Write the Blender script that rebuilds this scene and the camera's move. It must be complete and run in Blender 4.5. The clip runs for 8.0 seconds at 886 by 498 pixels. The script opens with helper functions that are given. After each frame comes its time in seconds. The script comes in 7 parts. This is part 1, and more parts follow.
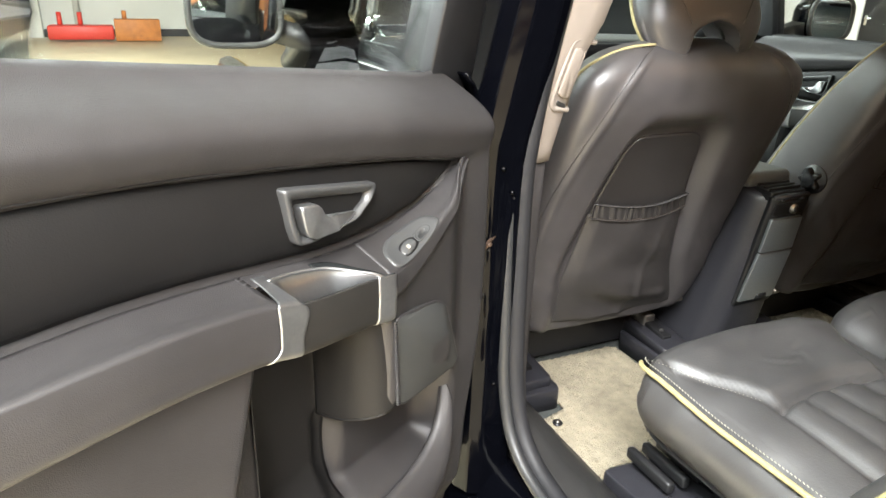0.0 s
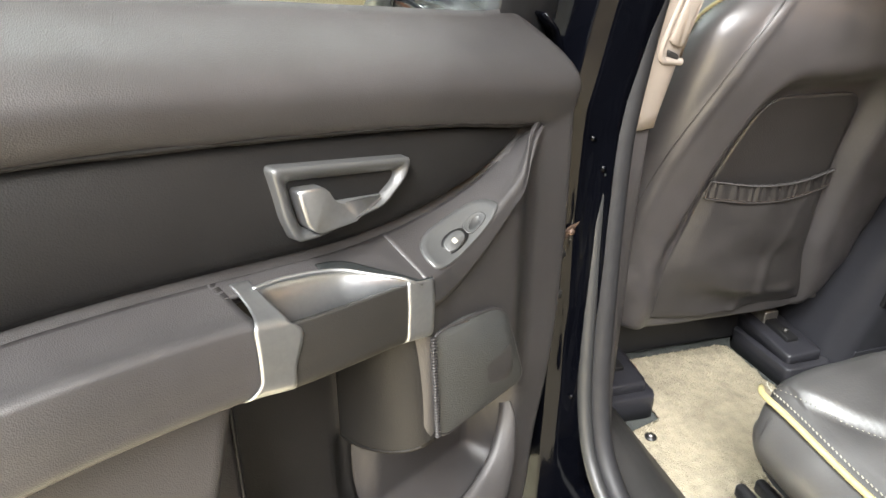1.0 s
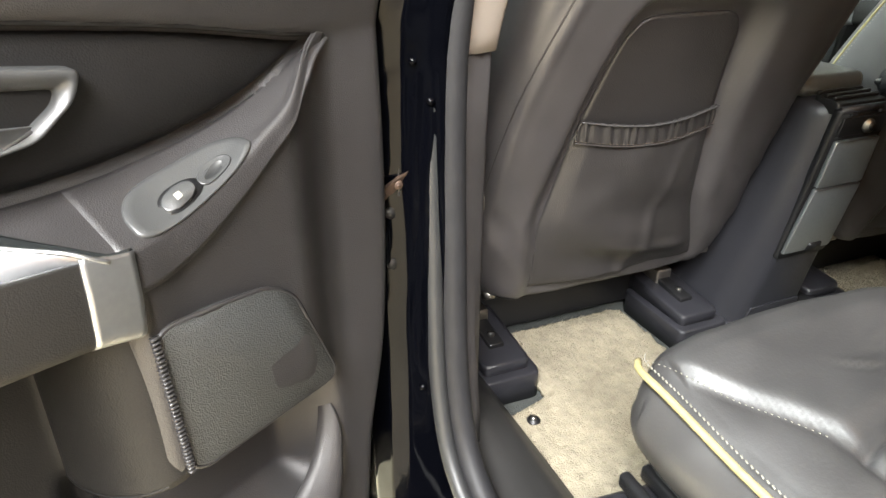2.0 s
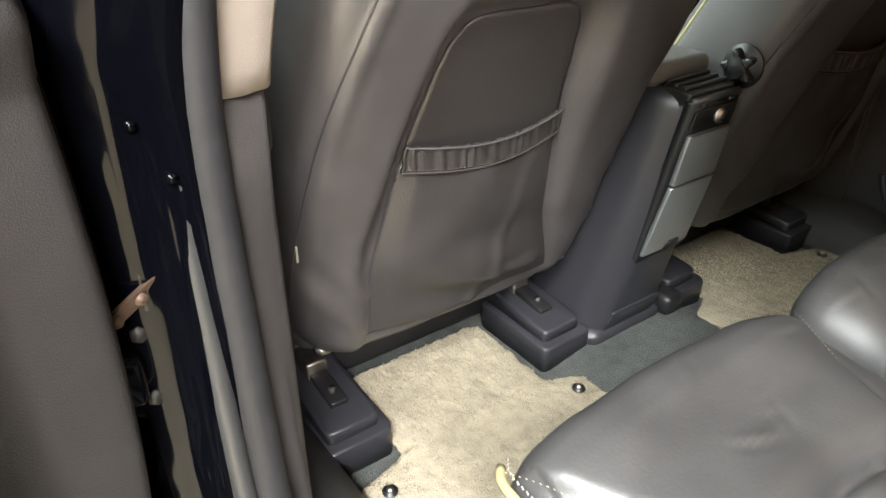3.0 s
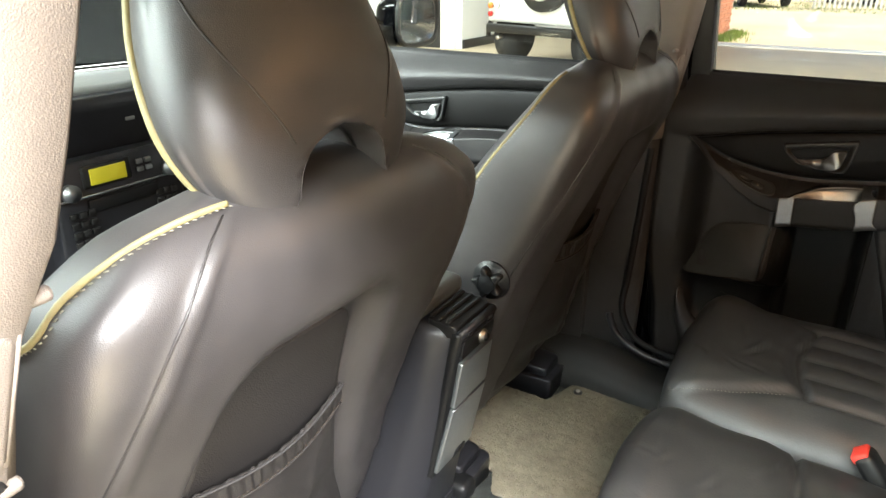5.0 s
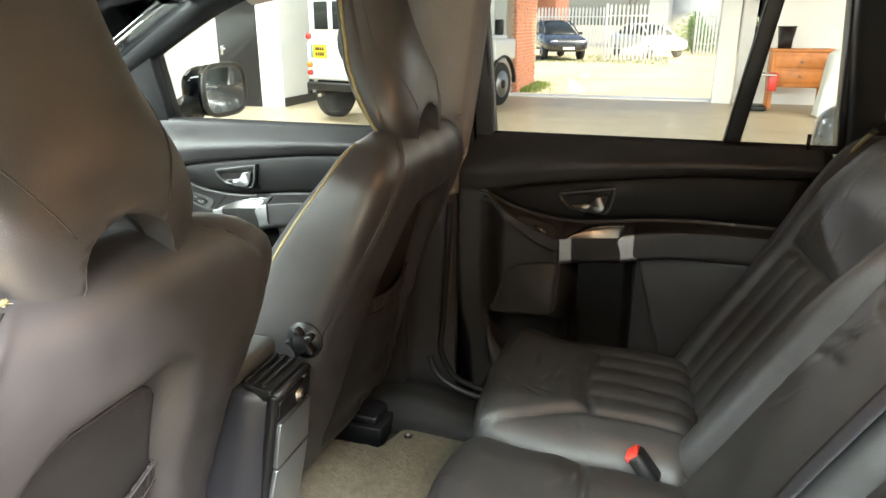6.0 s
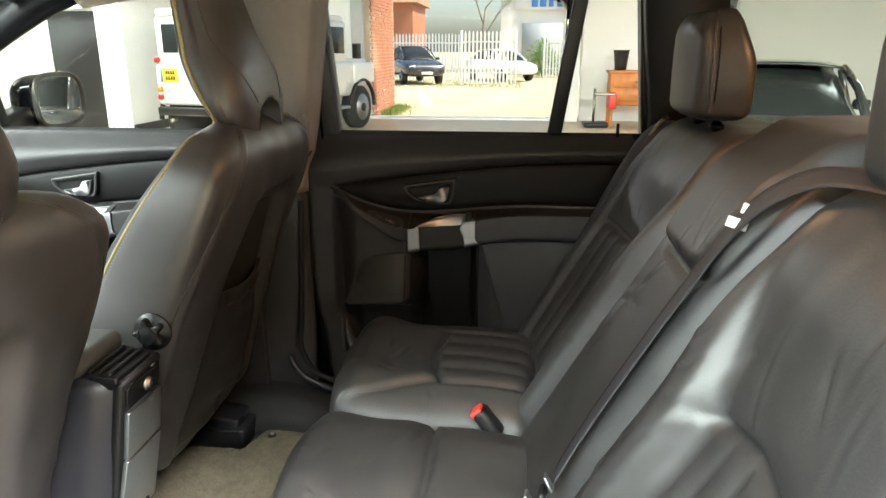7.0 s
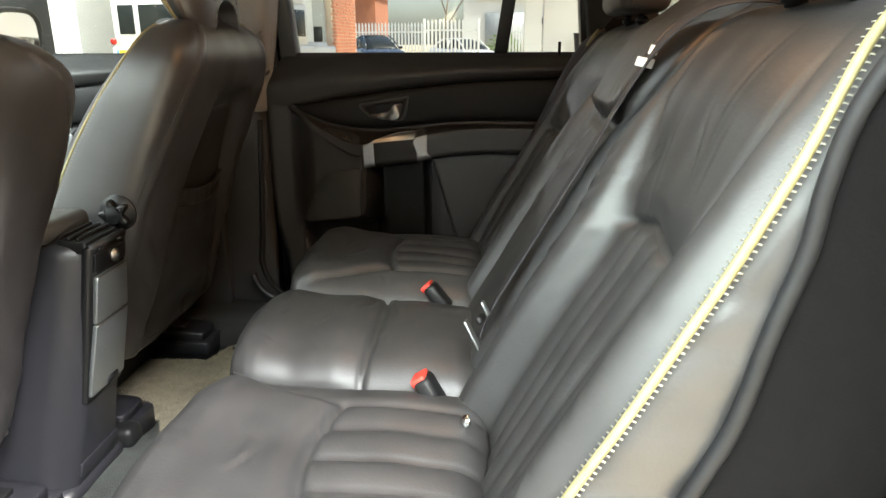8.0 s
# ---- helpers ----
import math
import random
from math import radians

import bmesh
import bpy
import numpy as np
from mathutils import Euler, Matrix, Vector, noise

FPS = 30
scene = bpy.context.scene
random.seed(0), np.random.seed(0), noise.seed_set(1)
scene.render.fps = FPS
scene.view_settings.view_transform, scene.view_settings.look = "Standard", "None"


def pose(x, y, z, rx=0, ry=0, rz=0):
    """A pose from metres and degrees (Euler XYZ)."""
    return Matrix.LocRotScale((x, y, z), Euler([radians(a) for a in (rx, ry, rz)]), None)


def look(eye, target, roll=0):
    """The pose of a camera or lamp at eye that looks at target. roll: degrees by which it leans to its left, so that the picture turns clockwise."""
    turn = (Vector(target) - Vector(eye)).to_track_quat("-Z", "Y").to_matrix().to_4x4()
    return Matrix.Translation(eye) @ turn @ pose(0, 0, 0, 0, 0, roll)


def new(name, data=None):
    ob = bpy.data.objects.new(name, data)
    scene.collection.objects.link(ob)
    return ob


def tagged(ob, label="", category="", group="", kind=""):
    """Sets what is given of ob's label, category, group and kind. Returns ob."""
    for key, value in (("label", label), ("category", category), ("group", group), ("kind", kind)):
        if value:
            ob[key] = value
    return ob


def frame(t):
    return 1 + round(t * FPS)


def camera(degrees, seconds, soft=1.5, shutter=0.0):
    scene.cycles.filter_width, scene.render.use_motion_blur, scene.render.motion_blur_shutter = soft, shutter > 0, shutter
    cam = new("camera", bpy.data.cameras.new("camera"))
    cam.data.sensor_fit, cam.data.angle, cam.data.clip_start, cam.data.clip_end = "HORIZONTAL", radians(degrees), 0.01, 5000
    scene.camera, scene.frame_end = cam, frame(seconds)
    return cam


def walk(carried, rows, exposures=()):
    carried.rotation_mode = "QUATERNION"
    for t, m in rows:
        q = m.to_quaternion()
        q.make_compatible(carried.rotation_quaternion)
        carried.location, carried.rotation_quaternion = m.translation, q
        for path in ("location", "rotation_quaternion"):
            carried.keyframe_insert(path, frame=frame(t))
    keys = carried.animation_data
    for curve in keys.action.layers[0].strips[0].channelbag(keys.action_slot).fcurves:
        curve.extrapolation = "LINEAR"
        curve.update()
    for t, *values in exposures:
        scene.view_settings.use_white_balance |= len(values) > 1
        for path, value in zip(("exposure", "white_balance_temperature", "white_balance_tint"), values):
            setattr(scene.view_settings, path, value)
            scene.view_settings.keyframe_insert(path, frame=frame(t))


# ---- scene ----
cam = camera(66.2, 8.0)
PATH = [
    (0, (-1.302, -0.064, 1.345), (-0.519, 1.630, 0.625), 1.6),
    (0.5, (-1.244, 0.02, 1.32), (-0.644, 1.758, 0.533), 0.3),
    (1, (-1.181, 0.098, 1.308), (-0.697, 1.849, 0.471), 0.1),
    (1.5, (-1.121, 0.155, 1.259), (-0.603, 1.885, 0.399), 0.0),
    (2, (-1.013, 0.213, 1.216), (-0.331, 1.863, 0.315), 0.0),
    (2.2, (-0.961, 0.244, 1.204), (-0.221, 1.85, 0.269), 0.2),
    (3.3, (-0.862, 0.433, 1.261), (0.254, 1.753, 0.255), 0.2),
    (3.5, (-0.862, 0.458, 1.285), (0.327, 1.722, 0.29), 0.1),
    (4, (-0.811, 0.518, 1.326), (0.532, 1.665, 0.389), -0.0),
    (4.2, (-0.788, 0.529, 1.344), (0.599, 1.65, 0.439), 0.2),
    (5.3, (-0.802, 0.481, 1.452), (0.851, 1.346, 0.73), -0.0),
    (5.5, (-0.81, 0.461, 1.463), (0.894, 1.245, 0.77), -0.1),
    (6, (-0.837, 0.42, 1.47), (0.975, 0.984, 0.839), 0.0),
    (6.5, (-0.87, 0.379, 1.456), (1.009, 0.74, 0.876), 0.0),
    (7, (-0.917, 0.353, 1.417), (0.992, 0.555, 0.855), -0.0),
    (7.5, (-0.987, 0.35, 1.337), (0.931, 0.465, 0.782), 0.0),
    (8, (-1.059, 0.308, 1.248), (0.852, 0.414, 0.667), -0.2),
]
walk(cam, [(t, look(eye, target, roll)) for t, eye, target, roll in PATH], [(0, 0.94), (1.2, 1.00), (2.2, 1.00), (3.4, 1.33), (4.2, 1.42), (5.5, 1.56), (6.5, 1.52), (7.2, 1.46), (8, 1.31)])

# ---- world, sun, added fill lamps and courtesy bulbs ----
world = bpy.data.worlds.new("world")
scene.world = world
world.use_nodes = True
wn = world.node_tree.nodes
sky = wn.new("ShaderNodeTexSky")
sky.sky_type, sky.sun_disc, sky.sun_elevation, sky.sun_rotation = "NISHITA", False, radians(54), radians(192)
sky.air_density, sky.dust_density = 1.0, 3.0
wn["Background"].inputs["Strength"].default_value = 0.12
world.node_tree.links.new(sky.outputs[0], wn["Background"].inputs["Color"])
sun = new("sun", bpy.data.lights.new("sun", "SUN"))
sun.data.energy, sun.data.angle, sun.data.color = 2.8, radians(0.6), (1.0, 0.94, 0.84)
sun.matrix_world = look((-3, -14, 20), (0, 0, 0))


def fill_lamp(x, y, z, w, l, power, colour=(1.0, 0.95, 0.88)):
    """An added area lamp out of view, shining down as fill light."""
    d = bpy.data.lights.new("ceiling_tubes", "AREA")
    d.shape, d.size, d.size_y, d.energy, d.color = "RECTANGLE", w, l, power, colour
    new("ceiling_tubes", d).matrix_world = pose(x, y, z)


# unseen fill lamps, placed and tinted to brighten the cabin and workshop
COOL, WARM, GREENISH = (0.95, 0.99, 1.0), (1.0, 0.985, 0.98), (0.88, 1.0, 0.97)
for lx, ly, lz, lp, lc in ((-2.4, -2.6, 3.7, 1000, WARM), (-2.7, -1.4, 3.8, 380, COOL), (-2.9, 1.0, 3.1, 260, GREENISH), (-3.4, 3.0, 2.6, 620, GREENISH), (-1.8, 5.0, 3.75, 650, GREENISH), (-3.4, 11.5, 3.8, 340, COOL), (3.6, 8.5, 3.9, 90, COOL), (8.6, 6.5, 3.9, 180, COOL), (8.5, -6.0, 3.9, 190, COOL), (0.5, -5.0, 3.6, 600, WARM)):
    fill_lamp(lx, ly, lz, 0.9, 4.0, lp, lc)
for lx, ly, lp in ((0.0, 0.32, 0.7), (-0.05, -0.42, 3.4)):
    # warm courtesy bulbs in the roof lining, lit while the door stands open
    d = bpy.data.lights.new("roof_lamp_bulb", "AREA")
    d.shape, d.size, d.size_y, d.energy, d.color = "RECTANGLE", 0.12, 0.05, lp, (1.0, 0.52, 0.22)
    new("roof_lamp_bulb", d).matrix_world = pose(lx, ly, 1.592)

# ---- materials ----
MATS = {}


def mat(name, colour, rough=0.5, metal=0.0, grain=0.0, scale=60.0, var=0.12, bump=0.0, bscale=400.0, kind="noise", coat=0.0, stain=3.0, spec=0.5):
    """A surface with grain at one size and slow stains at another. var: how far the colour strays; bump: relief in mm."""
    m = bpy.data.materials.new(name)
    m.use_nodes = True
    nt, n, b = m.node_tree, m.node_tree.nodes, m.node_tree.nodes["Principled BSDF"]
    link = nt.links.new
    b.inputs["Metallic"].default_value = metal
    b.inputs["Coat Weight"].default_value = coat
    b.inputs["Coat Roughness"].default_value = 0.05
    b.inputs["Specular IOR Level"].default_value = spec
    co = n.new("ShaderNodeTexCoord")
    n1, n2 = n.new("ShaderNodeTexNoise"), n.new("ShaderNodeTexNoise")
    n1.inputs["Scale"].default_value, n1.inputs["Detail"].default_value = scale, 6
    n2.inputs["Scale"].default_value, n2.inputs["Detail"].default_value = stain, 4
    for t in (n1, n2):
        link(co.outputs["Object"], t.inputs["Vector"])
    add = n.new("ShaderNodeMath")
    add.operation = "ADD"
    link(n1.outputs["Fac"], add.inputs[0])
    link(n2.outputs["Fac"], add.inputs[1])
    ramp = n.new("ShaderNodeMapRange")
    ramp.inputs["From Min"].default_value, ramp.inputs["From Max"].default_value = 0.7, 1.3
    ramp.inputs["To Min"].default_value, ramp.inputs["To Max"].default_value = 1 - var, 1 + var
    link(add.outputs[0], ramp.inputs["Value"])
    mul = n.new("ShaderNodeVectorMath")
    mul.operation = "SCALE"
    mul.inputs[0].default_value = colour
    link(ramp.outputs[0], mul.inputs["Scale"])
    link(mul.outputs[0], b.inputs["Base Color"])
    rr = n.new("ShaderNodeMapRange")
    rr.inputs["From Min"].default_value, rr.inputs["From Max"].default_value = 0.3, 0.7
    rr.inputs["To Min"].default_value, rr.inputs["To Max"].default_value = max(rough - 0.12 * rough, 0.02), min(rough + 0.18 * rough, 1)
    link(n2.outputs["Fac"], rr.inputs["Value"])
    link(rr.outputs[0], b.inputs["Roughness"])
    if bump:
        if kind == "cell":
            t = n.new("ShaderNodeTexVoronoi")
            t.inputs["Scale"].default_value = bscale
            out = t.outputs["Distance"]
        else:
            t = n.new("ShaderNodeTexNoise")
            t.inputs["Scale"].default_value, t.inputs["Detail"].default_value = bscale, 5
            out = t.outputs["Fac"]
        link(co.outputs["Object"], t.inputs["Vector"])
        bp = n.new("ShaderNodeBump")
        bp.inputs["Strength"].default_value = 1.0
        bp.inputs["Distance"].default_value = bump / 1000
        link(out, bp.inputs["Height"])
        link(bp.outputs[0], b.inputs["Normal"])
    MATS[name] = m
    return m


leather = mat("charcoal_leather", (0.031, 0.0285, 0.0288), 0.40, var=0.14, scale=35, bump=0.12, bscale=1100, kind="cell", stain=7, spec=0.68)
leather_light = mat("grey_leather", (0.060, 0.063, 0.062), 0.38, var=0.12, scale=35, bump=0.35, bscale=750, kind="cell", stain=7)
leather_worn = mat("smooth_worn_leather", (0.027, 0.0262, 0.0263), 0.45, var=0.14, scale=18, bump=0.22, bscale=260, stain=9, spec=0.52)
pocket_cloth = mat("pocket_vinyl", (0.017, 0.0155, 0.015), 0.42, var=0.12, scale=30, bump=0.3, bscale=600, kind="cell")
seam_dark = mat("dark_thread", (0.007, 0.0065, 0.006), 0.8, spec=0.15)
piping = mat("yellow_piping", (0.20, 0.172, 0.080), 0.55, var=0.2, scale=120, bump=0.3, bscale=900)
brown_thread = mat("brown_thread", (0.11, 0.075, 0.05), 0.7)
stitch_white = mat("pale_thread", (0.19, 0.182, 0.145), 0.7)
door_vinyl = mat("door_vinyl", (0.0180, 0.0168, 0.0169), 0.46, var=0.1, scale=40, bump=0.18, bscale=1000, kind="cell", stain=5, spec=0.38)
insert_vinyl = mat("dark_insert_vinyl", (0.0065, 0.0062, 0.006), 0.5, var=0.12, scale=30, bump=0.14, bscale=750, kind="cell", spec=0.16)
hard_plastic = mat("grained_grey_plastic", (0.016, 0.0156, 0.0152), 0.44, var=0.1, scale=50, bump=0.2, bscale=900, kind="cell", spec=0.3)
dark_plastic = mat("black_plastic", (0.008, 0.008, 0.0085), 0.38, var=0.15, scale=60, bump=0.15, bscale=900, kind="cell", spec=0.36)
console_plastic = mat("slate_plastic", (0.016, 0.016, 0.019), 0.34, var=0.1, scale=50, bump=0.15, bscale=1000, kind="cell", spec=0.36)
rubber = mat("black_rubber", (0.009, 0.009, 0.010), 0.6, var=0.2, scale=60, bump=0.2, bscale=300, spec=0.25)
seal_grey = mat("grey_seal_rubber", (0.015, 0.0155, 0.016), 0.5, var=0.12, scale=50, bump=0.1, bscale=300, spec=0.4)
pillar_plastic = mat("warm_grey_plastic", (0.028, 0.026, 0.026), 0.5, var=0.1, scale=50, bump=0.2, bscale=900, kind="cell", spec=0.35)
metal_satin = mat("satin_aluminium", (0.32, 0.325, 0.33), 0.42, metal=1.0, var=0.06, scale=200)
metal_panel = mat("brushed_grey_metal", (0.36, 0.39, 0.40), 0.36, metal=0.85, var=0.06, scale=200)
cup_metal = mat("dark_satin_metal", (0.31, 0.32, 0.33), 0.32, metal=1.0, var=0.06, scale=200)
rusty_steel = mat("rusty_steel", (0.075, 0.048, 0.034), 0.6, metal=0.4, var=0.3, scale=90, bump=0.3, bscale=300)
chrome = mat("bright_chrome", (0.8, 0.8, 0.8), 0.12, metal=1.0, var=0.03)
steel = mat("worn_steel", (0.35, 0.33, 0.30), 0.4, metal=1.0, var=0.25, scale=80)
beige = mat("beige_plastic", (0.175, 0.152, 0.132), 0.5, var=0.05, scale=50, bump=0.2, bscale=900, kind="cell")
beige_dull = mat("beige_lining", (0.50, 0.43, 0.36), 0.8, var=0.06, scale=90, bump=0.3, bscale=700)
carpet_mat = mat("tan_carpet", (0.180, 0.160, 0.118), 0.95, var=0.2, scale=45, bump=2.2, bscale=330, stain=9, spec=0.1)
carpet_grey = mat("grey_carpet", (0.040, 0.043, 0.041), 0.95, var=0.3, scale=45, bump=3.0, bscale=330, stain=9, spec=0.1)
navy = mat("navy_paint", (0.0008, 0.0009, 0.0015), 0.09, var=0.1, coat=0.0, spec=0.09)
black_felt = mat("black_felt", (0.0036, 0.0033, 0.0036), 0.95, var=0.2, scale=60, bump=0.5, bscale=400, spec=0.08)
belt_cloth = mat("belt_webbing", (0.020, 0.020, 0.024), 0.6, var=0.1, scale=300, bump=0.3, bscale=900)
red_plastic = mat("red_plastic", (0.62, 0.045, 0.03), 0.4, var=0.06)
white_plastic = mat("white_plastic", (0.72, 0.72, 0.70), 0.45, var=0.05)
screen = mat("amber_display", (0.30, 0.27, 0.02), 0.3, var=0.04)
screen.node_tree.nodes["Principled BSDF"].inputs["Emission Color"].default_value = (0.75, 0.66, 0.02, 1)
screen.node_tree.nodes["Principled BSDF"].inputs["Emission Strength"].default_value = 0.10


def glass_mat(name, tint, rough=0.01):
    m = bpy.data.materials.new(name)
    m.use_nodes = True
    n = m.node_tree.nodes
    n.remove(n["Principled BSDF"])
    tr, gl, mix, fr = n.new("ShaderNodeBsdfTransparent"), n.new("ShaderNodeBsdfGlossy"), n.new("ShaderNodeMixShader"), n.new("ShaderNodeFresnel")
    tr.inputs["Color"].default_value = (*tint, 1)
    gl.inputs["Roughness"].default_value = 0.01
    fr.inputs["IOR"].default_value = 1.45
    lk = m.node_tree.links.new
    lk(fr.outputs[0], mix.inputs[0])
    lk(tr.outputs[0], mix.inputs[1])
    lk(gl.outputs[0], mix.inputs[2])
    lk(mix.outputs[0], n["Material Output"].inputs["Surface"])
    return m


glass = glass_mat("window_glass", (0.93, 0.96, 0.94))
glass_dark = glass_mat("tinted_glass", (0.62, 0.66, 0.63))
mirror_mat = mat("mirror_silver", (0.9, 0.9, 0.9), 0.02, metal=1.0, var=0.01)

concrete = mat("sealed_concrete", (0.46, 0.375, 0.25), 0.45, var=0.16, scale=2.5, bump=0.6, bscale=60, stain=0.5)
gravel = mat("pale_gravel", (0.50, 0.41, 0.26), 0.9, var=0.25, scale=9, bump=12, bscale=40, stain=0.4)
white_wall = mat("white_painted_wall", (0.74, 0.74, 0.72), 0.7, var=0.05, scale=3, bump=0.4, bscale=60, stain=0.4)
grey_wall = mat("grey_painted_wall", (0.40, 0.42, 0.40), 0.7, var=0.06, scale=3, bump=0.4, bscale=60, stain=0.4)
black_paint = mat("black_paint", (0.015, 0.015, 0.016), 0.35, var=0.2, scale=20)
brick_mat = mat("red_brick", (0.40, 0.16, 0.085), 0.85, var=0.25, scale=14, bump=1.5, bscale=60, stain=1.0)
mortar_mat = mat("pale_mortar", (0.50, 0.42, 0.34), 0.95, var=0.1, scale=30)
orange_wall = mat("orange_bounce_wall", (0.50, 0.20, 0.08), 0.85, var=0.18, scale=3, bump=1.5, bscale=14, stain=0.6)
sheet_metal = mat("grey_sheet_cladding", (0.42, 0.44, 0.43), 0.5, var=0.06, scale=3)
osb = mat("strand_board", (0.56, 0.40, 0.17), 0.75, var=0.35, scale=28, bump=1.0, bscale=60)
orange_wood = mat("orange_wood", (0.50, 0.17, 0.035), 0.5, var=0.25, scale=9)
tyre = mat("tyre_rubber", (0.022, 0.022, 0.023), 0.8, var=0.2, scale=60, bump=2.0, bscale=70)
silver_paint = mat("silver_white_paint", (0.66, 0.68, 0.68), 0.3, var=0.04, coat=0.6)
dark_car_paint = mat("dark_grey_car_paint", (0.028, 0.03, 0.033), 0.25, var=0.08, coat=0.8)
white_car_paint = mat("white_car_paint", (0.75, 0.75, 0.74), 0.3, var=0.03, coat=0.6)
fence_paint = mat("galvanised_fence", (0.72, 0.73, 0.69), 0.5, var=0.08, scale=12)
leaf_mat = mat("hedge_leaf", (0.14, 0.24, 0.035), 0.6, var=0.4, scale=25)
bark = mat("grey_bark", (0.20, 0.16, 0.12), 0.9, var=0.3, scale=20)
grass_mat = mat("grass_blades", (0.16, 0.22, 0.05), 0.8, var=0.35, scale=9)
lamp_red = mat("red_lens", (0.5, 0.02, 0.015), 0.2, var=0.05)
lamp_orange = mat("orange_lens", (0.7, 0.2, 0.02), 0.2, var=0.05)
plate_yellow = mat("yellow_plate", (0.80, 0.56, 0.02), 0.4, var=0.04)
blue_ink = mat("blue_ink", (0.05, 0.22, 0.55), 0.5, var=0.05)
cream_metal = mat("cream_cladding", (0.72, 0.72, 0.68), 0.6, var=0.04, scale=2)
roof_tile = mat("roof_tiles", (0.34, 0.20, 0.12), 0.8, var=0.15, scale=8)
sheet_cloth = mat("white_dust_sheet", (0.70, 0.72, 0.70), 0.85, var=0.06, scale=8, bump=2, bscale=20)


# ---- tools for meshes ----
def part(name, bm, material, parent=None, label="", smooth=True, fix=True):
    """Links a bmesh as one mesh object, under a thing or a part."""
    if fix:
        bmesh.ops.recalc_face_normals(bm, faces=bm.faces)
    me = bpy.data.meshes.new(name)
    bm.to_mesh(me)
    bm.free()
    for p in me.polygons:
        p.use_smooth = smooth
    me.materials.append(material)
    ob = new(name, me)
    if parent:
        ob.parent = parent
        ob.matrix_parent_inverse = parent.matrix_world.inverted()
    if label:
        ob["label"] = label
    return ob


def thing(name, place, label, category, group="", kind=""):
    """An empty at a thing's base, to carry its parts."""
    e = new(name)
    e.empty_display_size = 0.05
    e.matrix_world = Matrix.Translation(place)
    bpy.context.view_layer.update()
    return tagged(e, label, category, group, kind)


def grid(fn, nu, nv, th=0.0, closed_u=False):
    """A sheet fn(u, v), u and v from 0 to 1, as a solid of thickness th behind its face (none if 0)."""
    bm = bmesh.new()
    cols = nu if closed_u else nu + 1
    P = [[Vector(fn(i / nu, j / nv)) for j in range(nv + 1)] for i in range(cols)]

    def at(i, j):
        return P[i % cols if closed_u else min(max(i, 0), nu)][min(max(j, 0), nv)]
    top = [[bm.verts.new(P[i][j]) for j in range(nv + 1)] for i in range(cols)]
    low = None
    if th:
        low = []
        for i in range(cols):
            row = []
            for j in range(nv + 1):
                nrm = (at(i + 1, j) - at(i - 1, j)).cross(at(i, j + 1) - at(i, j - 1))
                nrm = nrm.normalized() if nrm.length > 1e-9 else Vector((0, 0, 1))
                row.append(bm.verts.new(P[i][j] - nrm * th))
            low.append(row)
    rng = range(cols if closed_u else nu)
    for i in rng:
        k = (i + 1) % cols
        for j in range(nv):
            bm.faces.new((top[i][j], top[k][j], top[k][j + 1], top[i][j + 1]))
            if th:
                bm.faces.new((low[i][j + 1], low[k][j + 1], low[k][j], low[i][j]))
        if th:
            bm.faces.new((top[k][0], top[i][0], low[i][0], low[k][0]))
            bm.faces.new((top[i][nv], top[k][nv], low[k][nv], low[i][nv]))
    if th and not closed_u:
        for j in range(nv):
            bm.faces.new((top[0][j], top[0][j + 1], low[0][j + 1], low[0][j]))
            bm.faces.new((top[nu][j + 1], top[nu][j], low[nu][j], low[nu][j + 1]))
    return bm


def loft(rings, cap=True, bm=None):
    """A skin over rings of equal counts."""
    bm = bm or bmesh.new()
    vs = [[bm.verts.new(p) for p in r] for r in rings]
    n = len(vs[0])
    for a, b in zip(vs, vs[1:]):
        for i in range(n):
            bm.faces.new((a[i], a[(i + 1) % n], b[(i + 1) % n], b[i]))
    if cap:
        bm.faces.new(vs[0][::-1])
        bm.faces.new(vs[-1])
    return bm


def tube(points, r, n=8, bm=None, closed=False, flat=1.0):
    """A cord of radius r along points."""
    pts = [Vector(p) for p in points]
    rings, m, side = [], len(pts), None
    for i, p in enumerate(pts):
        a = pts[(i - 1) % m] if closed else pts[max(i - 1, 0)]
        b = pts[(i + 1) % m] if closed else pts[min(i + 1, m - 1)]
        d = (b - a).normalized()
        if side is None:
            side = d.orthogonal().normalized()
        side = (side - d * side.dot(d)).normalized()
        up = d.cross(side)
        rings.append([p + (side * math.cos(k * math.tau / n) + up * math.sin(k * math.tau / n) * flat) * r for k in range(n)])
    if closed:
        rings.append(rings[0][:])
        return loft(rings, False, bm)
    return loft(rings, True, bm)


def spline(pts, n):
    """n points along a smooth curve through pts."""
    P = [Vector(p) for p in pts]
    out, m = [], len(P) - 1
    for k in range(n):
        t = k / (n - 1) * m
        i = min(int(t), m - 1)
        f = t - i
        a, b, c, d = P[max(i - 1, 0)], P[i], P[i + 1], P[min(i + 2, m)]
        out.append(0.5 * (2 * b + (c - a) * f + (2 * a - 5 * b + 4 * c - d) * f * f + (3 * b - a - 3 * c + d) * f ** 3))
    return out


